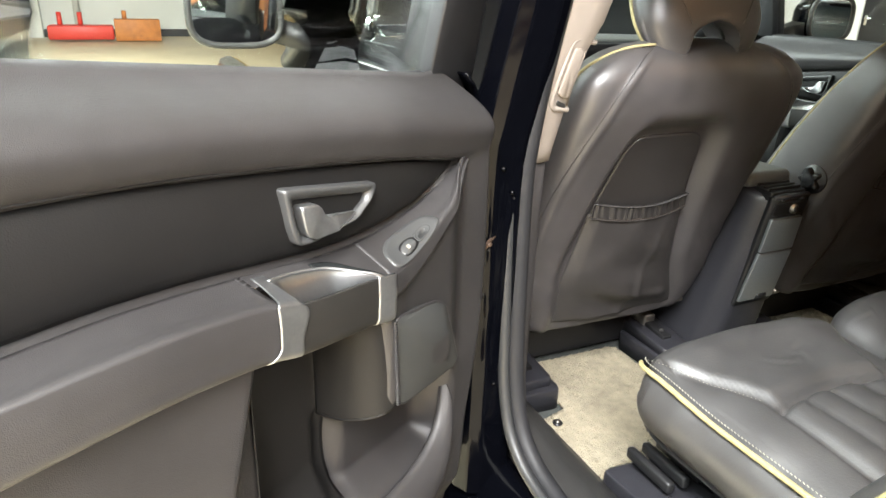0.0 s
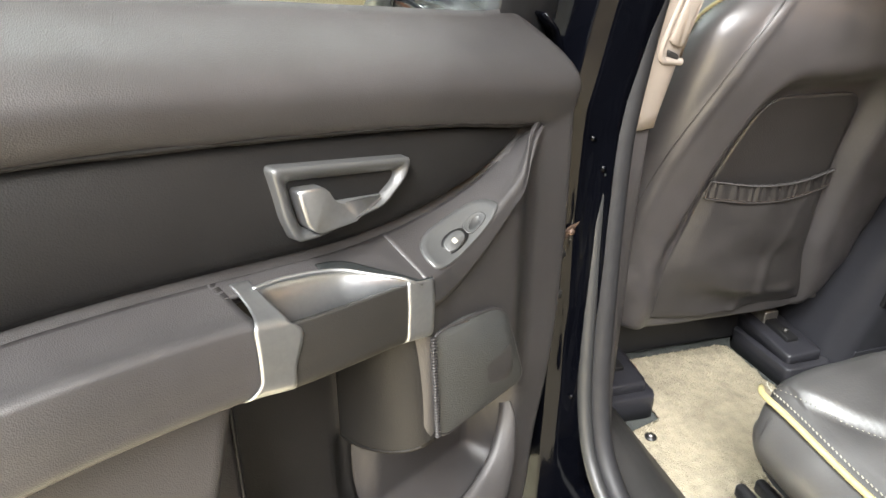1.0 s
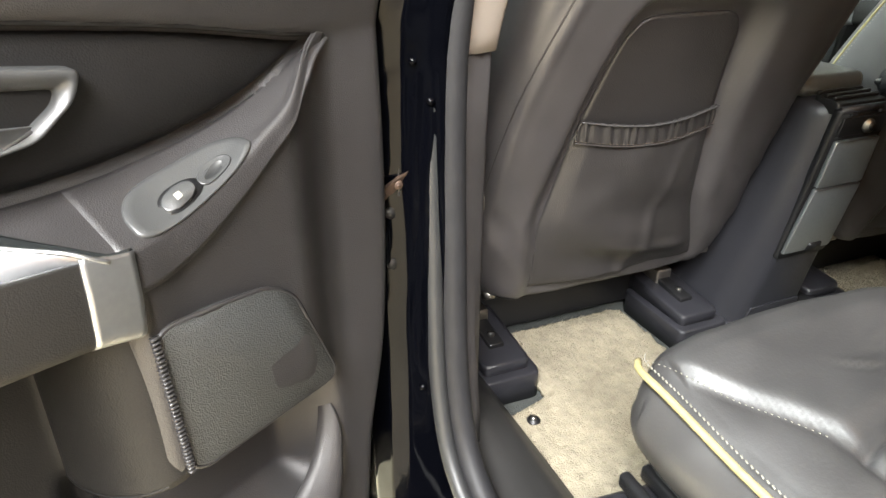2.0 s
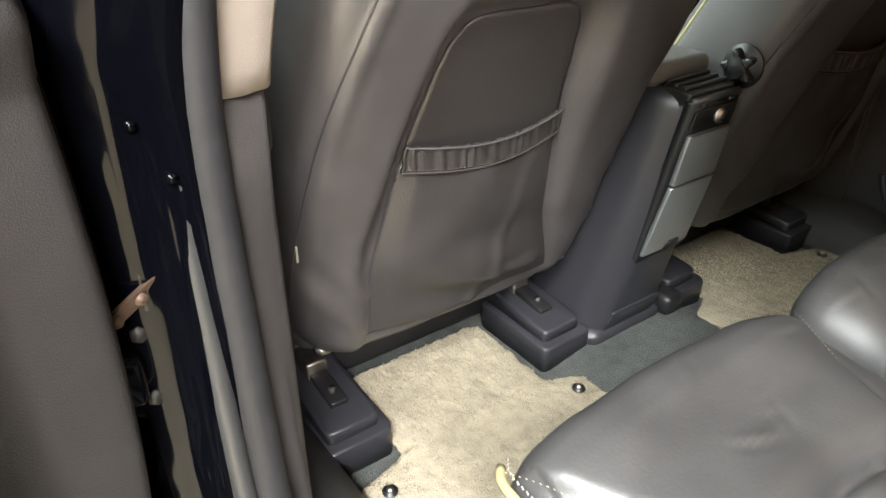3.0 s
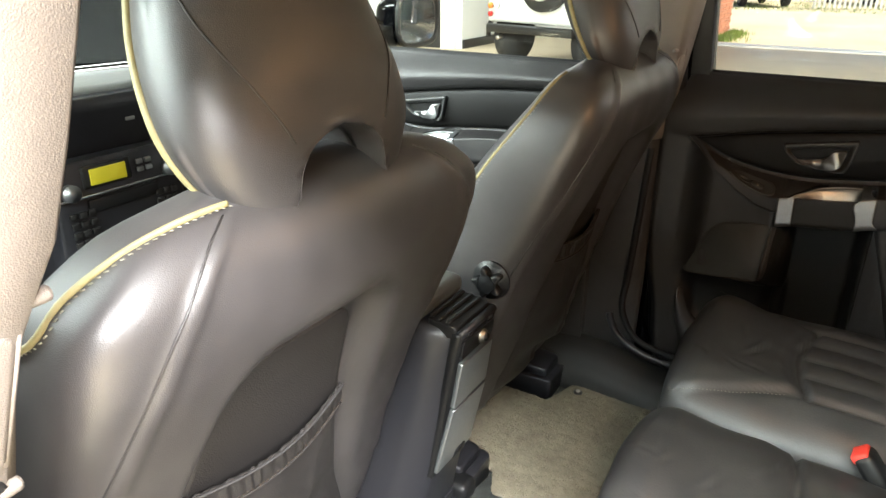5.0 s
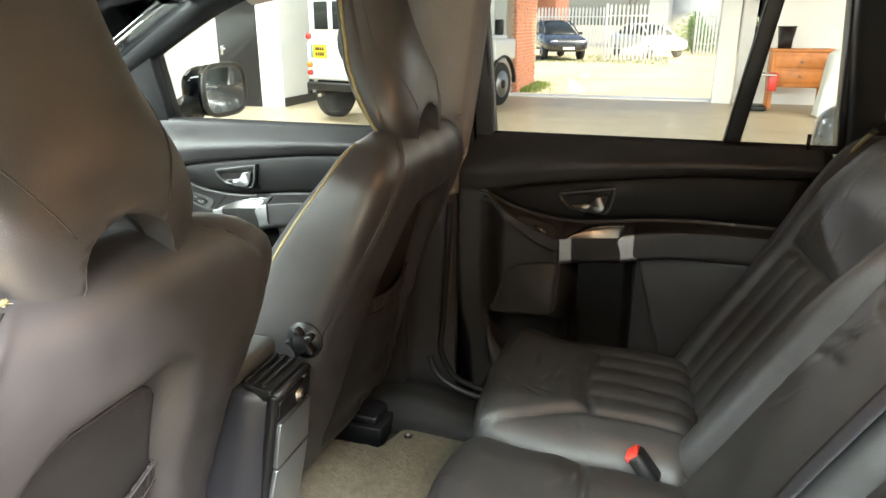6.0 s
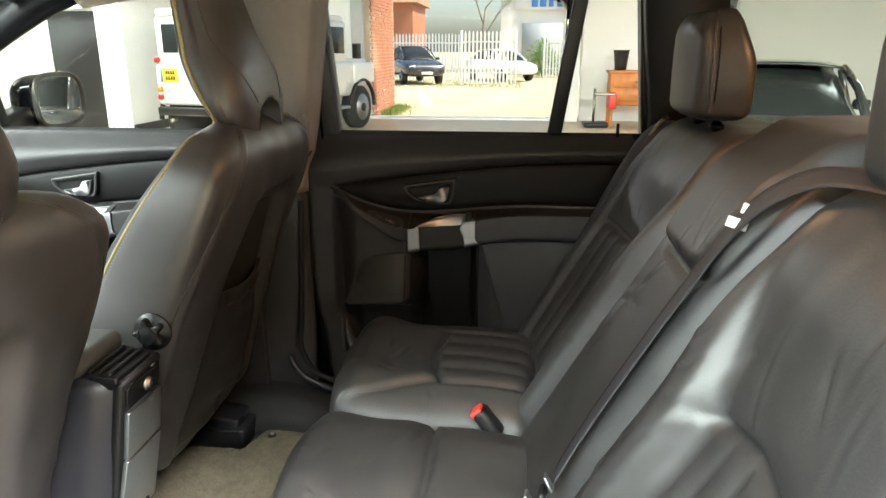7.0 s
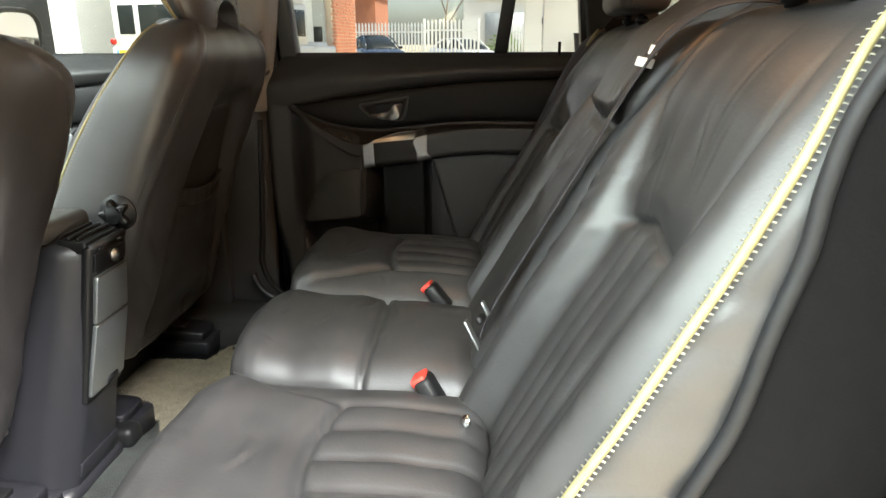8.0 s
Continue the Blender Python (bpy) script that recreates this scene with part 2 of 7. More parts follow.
def curve1(pairs):
    """A smooth function through (x, y) pairs."""
    xs, ys = [p[0] for p in pairs], [p[1] for p in pairs]

    def f(x):
        if x <= xs[0]:
            return ys[0]
        if x >= xs[-1]:
            return ys[-1]
        i = max(k for k in range(len(xs)) if xs[k] <= x)
        i = min(i, len(xs) - 2)
        t = (x - xs[i]) / (xs[i + 1] - xs[i])
        m0 = (ys[i + 1] - ys[max(i - 1, 0)]) / (xs[i + 1] - xs[max(i - 1, 0)])
        m1 = (ys[min(i + 2, len(ys) - 1)] - ys[i]) / (xs[min(i + 2, len(xs) - 1)] - xs[i])
        h = xs[i + 1] - xs[i]
        return (2 * t ** 3 - 3 * t * t + 1) * ys[i] + (t ** 3 - 2 * t * t + t) * h * m0 + (3 * t * t - 2 * t ** 3) * ys[i + 1] + (t ** 3 - t * t) * h * m1
    return f


def smooth01(a, b, x):
    t = min(max((x - a) / (b - a), 0), 1)
    return t * t * (3 - 2 * t)


def bump1(x, c, w):
    """A soft bell of width w at c."""
    return math.exp(-((x - c) / w) ** 2)


def rbox(c, s, r=0.005, m=None, bm=None, seg=2):
    """A box with rounded edges: centre, size, radius."""
    b2 = bmesh.new()
    bmesh.ops.create_cube(b2, size=1)
    for v in b2.verts:
        v.co = Vector((v.co.x * s[0], v.co.y * s[1], v.co.z * s[2]))
    if r > 0:
        bmesh.ops.bevel(b2, geom=b2.edges[:], offset=min(r, 0.48 * min(s)), segments=seg, affect="EDGES", profile=0.5)
    for v in b2.verts:
        v.co = (m @ v.co if m else v.co) + Vector(c)
    if bm is None:
        return b2
    vm = {v: bm.verts.new(v.co) for v in b2.verts}
    for f in b2.faces:
        bm.faces.new([vm[v] for v in f.verts])
    b2.free()
    return bm


def pillow(half, r, n, push=None):
    """A padded block: a box of those half sizes with edges rounded by r, cut fine, each point moved by push(p, normal)."""
    bm = bmesh.new()
    hx, hy, hz = half
    made = {}

    def vert(q):
        k = tuple(round(a, 5) for a in q)
        if k not in made:
            p = Vector((q[0] * hx, q[1] * hy, q[2] * hz))
            inner = Vector((max(-hx + r, min(hx - r, p.x)), max(-hy + r, min(hy - r, p.y)), max(-hz + r, min(hz - r, p.z))))
            d = p - inner
            nrm = d.normalized() if d.length > 1e-9 else Vector((0, 0, 1))
            p = inner + nrm * r
            made[k] = bm.verts.new(push(p, nrm) if push else p)
        return made[k]

    def warp(t):
        return math.copysign(1 - (1 - abs(t)) ** 1.35, t)
    ax = [[warp(-1 + 2 * i / n[a]) for i in range(n[a] + 1)] for a in range(3)]
    for a in range(3):
        b, c = (a + 1) % 3, (a + 2) % 3
        for sgn in (-1, 1):
            for i in range(n[b]):
                for j in range(n[c]):
                    qs = []
                    for di, dj in ((0, 0), (1, 0), (1, 1), (0, 1)):
                        q = [0, 0, 0]
                        q[a], q[b], q[c] = sgn, ax[b][i + di], ax[c][j + dj]
                        qs.append(vert(q))
                    if len(set(qs)) == 4:
                        bm.faces.new(qs if sgn > 0 else qs[::-1])
    return bm


def prism(outline, front, back, bevel=0.0, seg=2):
    """A plate: an outline of (a, b) pairs, carried to its front and back faces by two functions."""
    bm = bmesh.new()
    n = len(outline)
    f = [bm.verts.new(front(a, b)) for a, b in outline]
    k = [bm.verts.new(back(a, b)) for a, b in outline]
    face = bm.faces.new(f)
    bm.faces.new(k[::-1])
    for i in range(n):
        bm.faces.new((f[i], k[i], k[(i + 1) % n], f[(i + 1) % n]))
    if bevel:
        bmesh.ops.bevel(bm, geom=list(face.edges), offset=bevel, segments=seg, affect="EDGES", profile=0.6)
    return bm


def rounded(pts, r, n=5):
    """A polygon with its corners rounded."""
    out, m = [], len(pts)
    for i in range(m):
        p, a, b = (Vector((*pts[k % m], 0)) for k in (i, i - 1, i + 1))
        da, db = (a - p), (b - p)
        ra = min(r, da.length * 0.45, db.length * 0.45)
        s, e = p + da.normalized() * ra, p + db.normalized() * ra
        for k in range(n + 1):
            t = k / n
            q = s * (1 - t) ** 2 + p * 2 * t * (1 - t) + e * t * t
            out.append((q.x, q.y))
    return out


def disc(c, axis, r, depth, n=24, bevel=0.0):
    """A short round bar at c along axis."""
    b = bmesh.new()
    bmesh.ops.create_cone(b, cap_ends=True, segments=n, radius1=r, radius2=r, depth=depth)
    if bevel:
        bmesh.ops.bevel(b, geom=[e for e in b.edges if len(e.link_faces) == 2 and any(len(f.verts) > 4 for f in e.link_faces)], offset=bevel, segments=2, affect="EDGES")
    q = Vector(axis).to_track_quat("Z", "Y").to_matrix().to_4x4()
    bmesh.ops.transform(b, matrix=Matrix.Translation(c) @ q, verts=b.verts)
    return b


def join(*bms):
    """One bmesh out of several."""
    out = bmesh.new()
    for b in bms:
        vm = {v: out.verts.new(v.co) for v in b.verts}
        for f in b.faces:
            out.faces.new([vm[v] for v in f.verts])
        b.free()
    return out


def stitches(points, step, size, normal, parent, material=None):
    """A row of short thread stitches along points, as one seam."""
    pts = [Vector(p) for p in points]
    bm, run = bmesh.new(), 0.0
    for a, b in zip(pts, pts[1:]):
        d = b - a
        L = d.length
        if L < 1e-6:
            continue
        d.normalize()
        while run < L:
            p = a + d * run
            nn = Vector(normal(p)) if callable(normal) else Vector(normal)
            s = d.cross(nn).normalized()
            q = (s * 0.8 + d * 0.55).normalized()
            m = Matrix((d, s, nn)).transposed()
            rbox(p, (size * 1.6, size * 0.55, size * 0.5), 0, m @ Matrix.Rotation(0.35, 3, "Z"), bm)
            run += step
        run -= L
    return part("stitching", bm, material or stitch_white, parent, "pale thread stitching")


# ---- the workshop: floor, walls, ceiling ----
def slab(name, c, s, material, label, category, kind="structure", r=0.0):
    return tagged(part(name, rbox(c, s, r), material, smooth=False), label, category, kind=kind)
slab("ground", (140, 0, -0.06), (700, 600, 0.1), gravel, "pale sunlit gravel yard", "ground")
slab("floor", (2.5, 5.0, -0.02), (22.4, 33, 0.05), concrete, "tan sealed concrete workshop floor", "floor")
slab("ceiling", (2.5, 5.0, 4.35), (22.6, 33.4, 0.2), sheet_metal, "grey sheet metal workshop ceiling", "ceiling")
slab("wall_west", (-8.9, 5.0, 2.1), (0.2, 33, 4.3), white_wall, "white painted workshop wall", "wall")
slab("wall_north", (2.5, 19.1, 2.1), (22.8, 0.2, 4.3), white_wall, "white painted end wall of the workshop", "wall")
# closing wall out of view, its orange added for warm bounce light
slab("wall_south", (2.5, -11.6, 2.1), (22.8, 0.2, 4.3), orange_wall, "unseen end wall, coloured orange to bounce warm light", "wall")
# the side with the open vehicle door: wall, header and wall again
slab("wall_east_1", (13.75, 11.5, 2.1), (0.25, 15.4, 4.3), white_wall, "white painted workshop wall beside the vehicle door", "wall")
slab("wall_east_2", (13.75, -6.25, 2.1), (0.25, 10.6, 4.3), white_wall, "pale workshop wall beside the vehicle door", "wall")
slab("wall_header", (13.75, 1.43, 3.85), (0.25, 4.74, 0.8), grey_wall, "grey wall above the vehicle door", "wall")
slab("door_post_1", (13.55, 3.66, 1.75), (0.14, 0.24, 3.5), grey_wall, "grey steel post of the vehicle door", "post", r=0.01)
slab("door_post_2", (13.5, -0.72, 1.75), (0.2, 0.34, 3.5), white_wall, "white post of the vehicle door", "post", r=0.01)
slab("threshold", (13.85, 1.43, 0.006), (0.5, 4.5, 0.05), white_wall, "pale concrete threshold of the vehicle door", "threshold")
slab("baseboard_1", (2.5, 18.97, 0.09), (22.4, 0.05, 0.18), black_paint, "black painted skirting", "skirting")
for px in (-3.2, 0.9, 5.0):
    slab("wall_pillar", (px, 18.85, 2.1), (0.5, 0.3, 4.2), white_wall, "white painted pillar on the end wall", "pillar")
# a partition room with a dark door
slab("partition_1", (11.4, 7.05, 1.5), (1.9, 0.12, 3.0), white_wall, "white partition wall of an office", "wall")
slab("partition_2", (10.42, 9.9, 1.5), (0.12, 5.6, 3.0), white_wall, "white partition wall of an office", "wall")
slab("partition_baseboard", (11.42, 6.97, 0.08), (1.9, 0.04, 0.16), black_paint, "black skirting of the office partition", "skirting")
od = thing("office_door", (10.33, 7.75, 0), "black office door with a pale frame and lever handle", "door")
part("leaf", rbox((10.335, 7.78, 1.02), (0.05, 0.84, 2.04), 0.005), black_paint, od, smooth=False)
for yy in (7.31, 8.25):
    part("jamb", rbox((10.33, yy, 1.05), (0.09, 0.08, 2.1), 0.005), white_wall, od, smooth=False)
part("head", rbox((10.33, 7.78, 2.12), (0.09, 1.02, 0.08), 0.005), white_wall, od, smooth=False)
part("lever_handle", join(tube([(10.30, 8.12, 1.03), (10.25, 8.12, 1.03), (10.245, 8.0, 1.03)], 0.011), rbox((10.305, 8.12, 1.0), (0.012, 0.05, 0.16), 0.004)), chrome, od, "bright metal handle")

# ---- car body ----
car = thing("estate_car", (0, 0.6, 0.2), "navy blue estate car with charcoal carpet and beige trim", "car")


def car_part(name, bm, material, label="", smooth=True):
    return part(name, bm, material, car, label, smooth)


# floor carpet with a low hump along the middle
def floor_fn(u, v):
    x, y = -0.71 + 1.42 * u, -1.35 + 3.6 * v
    hump = 0.022 * math.exp(-(x / 0.16) ** 4)
    return x, y, 0.455 + hump + 0.25 * smooth01(1.75, 2.25, y) + 0.004 * noise.noise((x * 9, y * 9, 0))


car_part("floor_carpet", grid(floor_fn, 60, 90, 0.03), carpet_grey, "dark grey worn floor carpet")
# raised heel under the rear seats and load floor behind
car_part("seat_riser", rbox((0, 0.33, 0.55), (1.3, 0.36, 0.17), 0.02), carpet_grey)
car_part("load_floor", rbox((0, -0.75, 0.62), (1.36, 1.2, 0.3), 0.03), carpet_grey)

for sd in (-1, 1):
    # inner sill trim, kicked up towards the pillar
    sec = [(0.575, 0.455), (0.592, 0.492), (0.625, 0.522), (0.668, 0.535), (0.705, 0.53), (0.72, 0.50), (0.70, 0.44)]

    def sill_fn(u, v, sd=sd, sec=sec):
        y = 2.0 - 2.2 * u
        k = v * (len(sec) - 1)
        i = min(int(k), len(sec) - 2)
        f = k - i
        x = sec[i][0] * (1 - f) + sec[i + 1][0] * f
        z = sec[i][1] * (1 - f) + sec[i + 1][1] * f
        up = 0.03 * smooth01(0.80, 0.95, y) * (1 - smooth01(1.0, 1.15, y))
        return sd * (x + 0.03 * up / 0.1 * (1 - v)), y, z + up * min(v * 2, 1)
    car_part("sill_trim", grid(sill_fn, 80, 18, 0.004), hard_plastic, "scuffed grey plastic sill trim")
    # painted outer sill and its lip
    osec = [(0.722, 0.50), (0.735, 0.515), (0.76, 0.512), (0.785, 0.49), (0.81, 0.455), (0.845, 0.445), (0.875, 0.42), (0.885, 0.36), (0.87, 0.27), (0.80, 0.23), (0.70, 0.25)]
    car_part("outer_sill", loft([[(sd * x, y, z) for x, z in osec] for y in (-0.15, 0.1, 0.4, 0.7, 0.95, 1.3, 1.8, 2.1)]), navy, "glossy navy painted sill")
    # lower quarter and wheel arch, behind the rear door
    car_part("rear_quarter", rbox((sd * 0.83, -0.75, 0.82), (0.16, 1.5, 0.78), 0.04, seg=3), navy, "navy painted rear quarter")
    car_part("quarter_trim", rbox((sd * 0.70, -0.78, 0.98), (0.10, 1.36, 0.50), 0.03, seg=3), hard_plastic, "dark grey load bay side trim")
    # belt rail beside the load bay, C and D pillars, roof rail
    lean = lambda z: 0.75 - 0.20 * (z - 1.2)
    car_part("c_pillar_trim", loft([[(sd * (lean(z) - 0.05), y0, z), (sd * (lean(z) - 0.06), y1, z), (sd * (lean(z) + 0.03), y1 - 0.01, z), (sd * (lean(z) + 0.04), y0, z)] for z, y0, y1 in ((1.18, 0.035, -0.130), (1.3, 0.05, -0.112), (1.45, 0.075, -0.090), (1.62, 0.10, -0.065))]), hard_plastic, "dark pillar trim behind the rear door")
    car_part("d_pillar", loft([[(sd * (lean(z) - 0.06), y0, z), (sd * (lean(z) - 0.16), y1, z), (sd * (lean(z) + 0.03), y1, z), (sd * (lean(z) + 0.04), y0, z)] for z, y0, y1 in ((1.15, -0.98, -1.45), (1.4, -0.95, -1.38), (1.62, -0.90, -1.25))]), hard_plastic)
    car_part("roof_rail", tube(spline([(sd * 0.69, 1.38, 1.555), (sd * 0.675, 1.0, 1.60), (sd * 0.67, 0.4, 1.615), (sd * 0.665, -0.4, 1.61), (sd * 0.65, -1.25, 1.57)], 30), 0.045, 10), beige_dull)
    car_part("a_pillar", tube(spline([(sd * 0.80, 2.25, 1.10), (sd * 0.745, 1.86, 1.34), (sd * 0.70, 1.55, 1.50), (sd * 0.68, 1.40, 1.56)], 20), 0.04, 10), dark_plastic)
    g = car_part("load_window", grid(lambda u, v, sd=sd: (sd * (0.775 - 0.07 * v), -0.06 - 0.90 * u, 1.16 + 0.42 * v), 6, 6, 0.004), glass_dark, "tinted load bay side window")
    g.visible_shadow = False
    # painted pillar between the doors, seen in the opening
    posts = [(0.735, 0.850), (0.742, 0.834), (0.758, 0.829), (0.802, 0.829), (0.824, 0.838), (0.837, 0.866), (0.84, 0.96), (0.74, 0.97)]

    def post_ring(z, sd=sd, posts=posts):
        """The painted pillar's outline at height z, with pressed ribs beside the hinge and slight waves."""
        r = []
        for (xa, ya), (xb, yb) in zip(posts, posts[1:] + posts[:1]):
            for i in range(9):
                x, y = xa + (xb - xa) * i / 9, ya + (yb - ya) * i / 9
                if y < 0.87:
                    press = smooth01(0.72, 0.76, z) * smooth01(1.075, 1.06, z)
                    y += press * (0.0007 * smooth01(0.758, 0.766, x) * smooth01(0.812, 0.804, x) + 0.0009 * math.sin((x + 0.06 * z) * 420) * smooth01(0.766, 0.772, x) * smooth01(0.804, 0.796, x))
                    y += 0.0009 * noise.noise((x * 40, z * 16, sd)) + 0.0003 * noise.noise((x * 90, z * 70, sd + 4))
                    x += 0.001 * noise.noise((y * 30, z * 14, sd + 9))
                r.append((sd * (x - 0.16 * max(z - 1.12, 0)), y - (0.12 * max(z - 1.085, 0) if sd < 0 else 0), z))
        return r
    bp = car_part("b_pillar_outer", loft([post_ring(0.46 + 0.008 * i) for i in range(141)]), navy, "glossy navy door pillar with pressed ribs")
    for bx, bz in ((0.790, 1.085), (0.772, 1.045), (0.785, 0.70)):
        part("pillar_bolt", disc((sd * bx, 0.828, bz), (0, -1, 0), 0.0042, 0.007, 6, 0.001), navy, bp, "small painted bolt")
    # inner pillar trim: dark below, beige above

    inner_x = curve1([(0.5, 0.688), (1.05, 0.684), (1.085, 0.681), (1.16, 0.671), (1.19, 0.667), (1.255, 0.652), (1.30, 0.630), (1.45, 0.598), (1.6, 0.572)])

    def lean_y(z):
        """How far the pillar's rear face leans back above the waist."""
        return -0.19 * max(z - 1.085, 0) + 0.02 * max(z - 1.3, 0)

    def pillar_ring(z, grow=0.0):
        xi, xo = inner_x(z), 0.7155 - 0.15 * max(z - 1.2, 0) - 0.02 * smooth01(0.85, 0.55, z)
        q = ((xo + 0.030, 0.874), (xo + 0.018, 0.866), (xo, 0.864), (xo - 0.008, 0.8645), ((xo + xi) / 2, 0.869), (xi + 0.006, 0.872), (xi, 0.879), (xi - 0.002, 0.90), (xi - 0.003, 0.94), (xi, 1.03), (xo, 1.06), (xo + 0.030, 1.06))
        return [(sd * (x - grow * (x < xo + 0.01)), y + lean_y(z) - grow * (y < 0.9), z) for x, y in q]
    car_part("lower_pillar_trim", loft([pillar_ring(z) for z in (0.50, 0.60, 0.72, 0.85, 0.98, 1.078)]), pillar_plastic, "dark grey lower pillar trim")
    bt = car_part("upper_pillar_trim", loft([pillar_ring(z, 0.004) for z in (1.080, 1.10, 1.125, 1.15, 1.175, 1.2, 1.225, 1.25, 1.275, 1.3, 1.35, 1.4, 1.5, 1.6)]), beige, "beige upper pillar trim")

    # belt height adjuster: raised rim, sunk bed, slide and button, on the rear face
    def on_pillar(x, z, d=0.0, sd=sd):
        return Vector((sd * (x + 0.005), 0.860 + 0.22 * (0.711 - x) + lean_y(z - 0.003) - d, z + 0.003))
    rim = spline([(0.628, 1.268), (0.648, 1.270), (0.668, 1.272), (0.677, 1.266), (0.684, 1.243), (0.693, 1.208), (0.698, 1.180), (0.692, 1.168), (0.680, 1.166), (0.660, 1.163)], 60)
    part("adjuster_rim", tube([on_pillar(v[0], v[1], 0.0020) for v in rim], 0.0048, 10), beige, bt)
    part("adjuster_bed", prism([(0.674, 1.264), (0.646, 1.264), (0.660, 1.167), (0.692, 1.172)], lambda a, b: on_pillar(a, b, 0.0012), lambda a, b: on_pillar(a, b, -0.006)), beige, bt)
    part("adjuster_slide", prism(rounded([(0.671, 1.261), (0.650, 1.257), (0.668, 1.181), (0.690, 1.190)], 0.006), lambda a, b: on_pillar(a, b, 0.0075), lambda a, b: on_pillar(a, b, -0.004), 0.003, 3), beige, bt, "beige belt height slide")
    part("slide_edge", tube([on_pillar(a, b, 0.0050) for a, b in ((0.6485, 1.256), (0.657, 1.222), (0.6665, 1.183))], 0.0024, 8), beige, bt)
    part("adjuster_button", prism(rounded([(0.688, 1.1805), (0.668, 1.1725), (0.667, 1.1655), (0.687, 1.1725)], 0.003), lambda a, b: on_pillar(a, b, 0.0055), lambda a, b: on_pillar(a, b, -0.004), 0.002), hard_plastic, bt, "grey ribbed adjuster button")
    # rubber door seal round the opening
    seal = spline([(sd * 0.735, -0.10, 0.60), (sd * 0.728, 0.10, 0.535), (sd * 0.728, 0.40, 0.53), (sd * 0.73, 0.66, 0.54), (sd * 0.738, 0.775, 0.585), (sd * 0.742, 0.822, 0.68), (sd * 0.743, 0.838, 0.85), (sd * 0.742, 0.843, 1.10), (sd * 0.715, 0.85, 1.32), (sd * 0.675, 0.84, 1.54)], 70)
    if sd < 0:
        seal = [Vector((p.x, p.y + 0.6 * lean_y(p.z), p.z)) for p in seal]
    car_part("door_seal", tube(seal, 0.0165, 12), rubber, "black rubber door seal")
    car_part("seal_lip", tube([(p.x + sd * 0.024, p.y - 0.002, p.z) for p in seal[8:]], 0.0105, 10), seal_grey, "grey rubber seal lip")

# seal and sill moulding that sweep from the far pillar into the sill
car_part("sill_seal", tube(spline([(0.684, 0.876, 1.06), (0.684, 0.884, 0.90), (0.684, 0.893, 0.75), (0.684, 0.899, 0.665), (0.684, 0.868, 0.600), (0.684, 0.815, 0.573), (0.684, 0.70, 0.560), (0.684, 0.50, 0.556)], 50), 0.008, 8), rubber, "black rubber sill seal")
car_part("sill_moulding", tube(spline([(0.674, 0.925, 0.645), (0.671, 0.918, 0.625), (0.668, 0.898, 0.596), (0.668, 0.862, 0.572), (0.668, 0.80, 0.554), (0.668, 0.66, 0.545)], 40), 0.009, 8), console_plastic, "dark glossy sill moulding")
# door catch, check strap and hinges on the near pillar
catch = thing("door_hinge", (-0.83, 0.83, 0.9), "dark painted door hinge with black bolts", "hinge")
part("plate", rbox((-0.822, 0.846, 0.90), (0.05, 0.012, 0.10), 0.004), navy, catch)
part("arm", rbox((-0.845, 0.828, 0.90), (0.05, 0.02, 0.045), 0.006), navy, catch)
for zz in (0.87, 0.93):
    part("bolt", disc((-0.815, 0.836, zz), (0, -1, 0), 0.007, 0.006, 6), hard_plastic, catch)
strap = thing("check_strap", (-0.80, 0.835, 0.95), "worn steel door check strap", "strap")
sa, sb = Vector((-0.796, 0.836, 0.968)), Vector((-0.862, 0.806, 0.946))
part("bar", loft([[p + Vector((0, q, 0)) + w * Vector((0.55, 0, 0.83)) for q, w in ((-0.003, -0.011), (0.003, -0.011), (0.003, 0.011), (-0.003, 0.011))] for p in (sa, sa.lerp(sb, 0.5), sb)]), rusty_steel, strap, "rusty riveted steel bar", smooth=False)
for k in (0.2, 0.5, 0.8):
    part("rivet", disc(sa.lerp(sb, k) - Vector((0, 0.004, 0)), (0, -1, 0), 0.005, 0.004, 12, 0.001), rusty_steel, strap)
part("bracket", rbox((-0.795, 0.838, 0.968), (0.03, 0.014, 0.045), 0.004), dark_plastic, strap)

# roof, windscreen, tailgate
car_part("roof_lining", grid(lambda u, v: (-0.68 + 1.36 * u, 1.45 - 2.75 * v, 1.60 + 0.045 * math.sin(math.pi * u) - 0.05 * (v > 0.97) - 0.07 * smooth01(0.18, 0, v)), 20, 24, 0.02), beige_dull, "pale beige cloth roof lining")
car_part("roof_skin", grid(lambda u, v: (-0.74 + 1.48 * u, 1.5 - 2.9 * v, 1.665 + 0.05 * math.sin(math.pi * u) - 0.07 * smooth01(0.18, 0, v)), 20, 24, 0.01), navy)
ws = car_part("windscreen", grid(lambda u, v: ((-0.70 + 1.4 * u) * (1.08 - 0.1 * v), 2.25 - 0.80 * v + 0.10 * math.sin(math.pi * u), 1.12 + 0.44 * v), 12, 8, 0.005), glass, "clear windscreen")
ws.visible_shadow = False
car_part("screen_band", grid(lambda u, v: ((-0.69 + 1.38 * u) * 0.98, 1.53 - 0.06 * v + 0.09 * math.sin(math.pi * u), 1.522 + 0.045 * v), 12, 3, 0.004), dark_plastic)
car_part("bonnet", grid(lambda u, v: (-0.80 + 1.6 * u, 2.3 + 1.05 * v, 1.08 - 0.14 * v * v - 0.10 * abs(2 * u - 1) ** 4), 20, 16, 0.01), navy, "glossy navy bonnet")
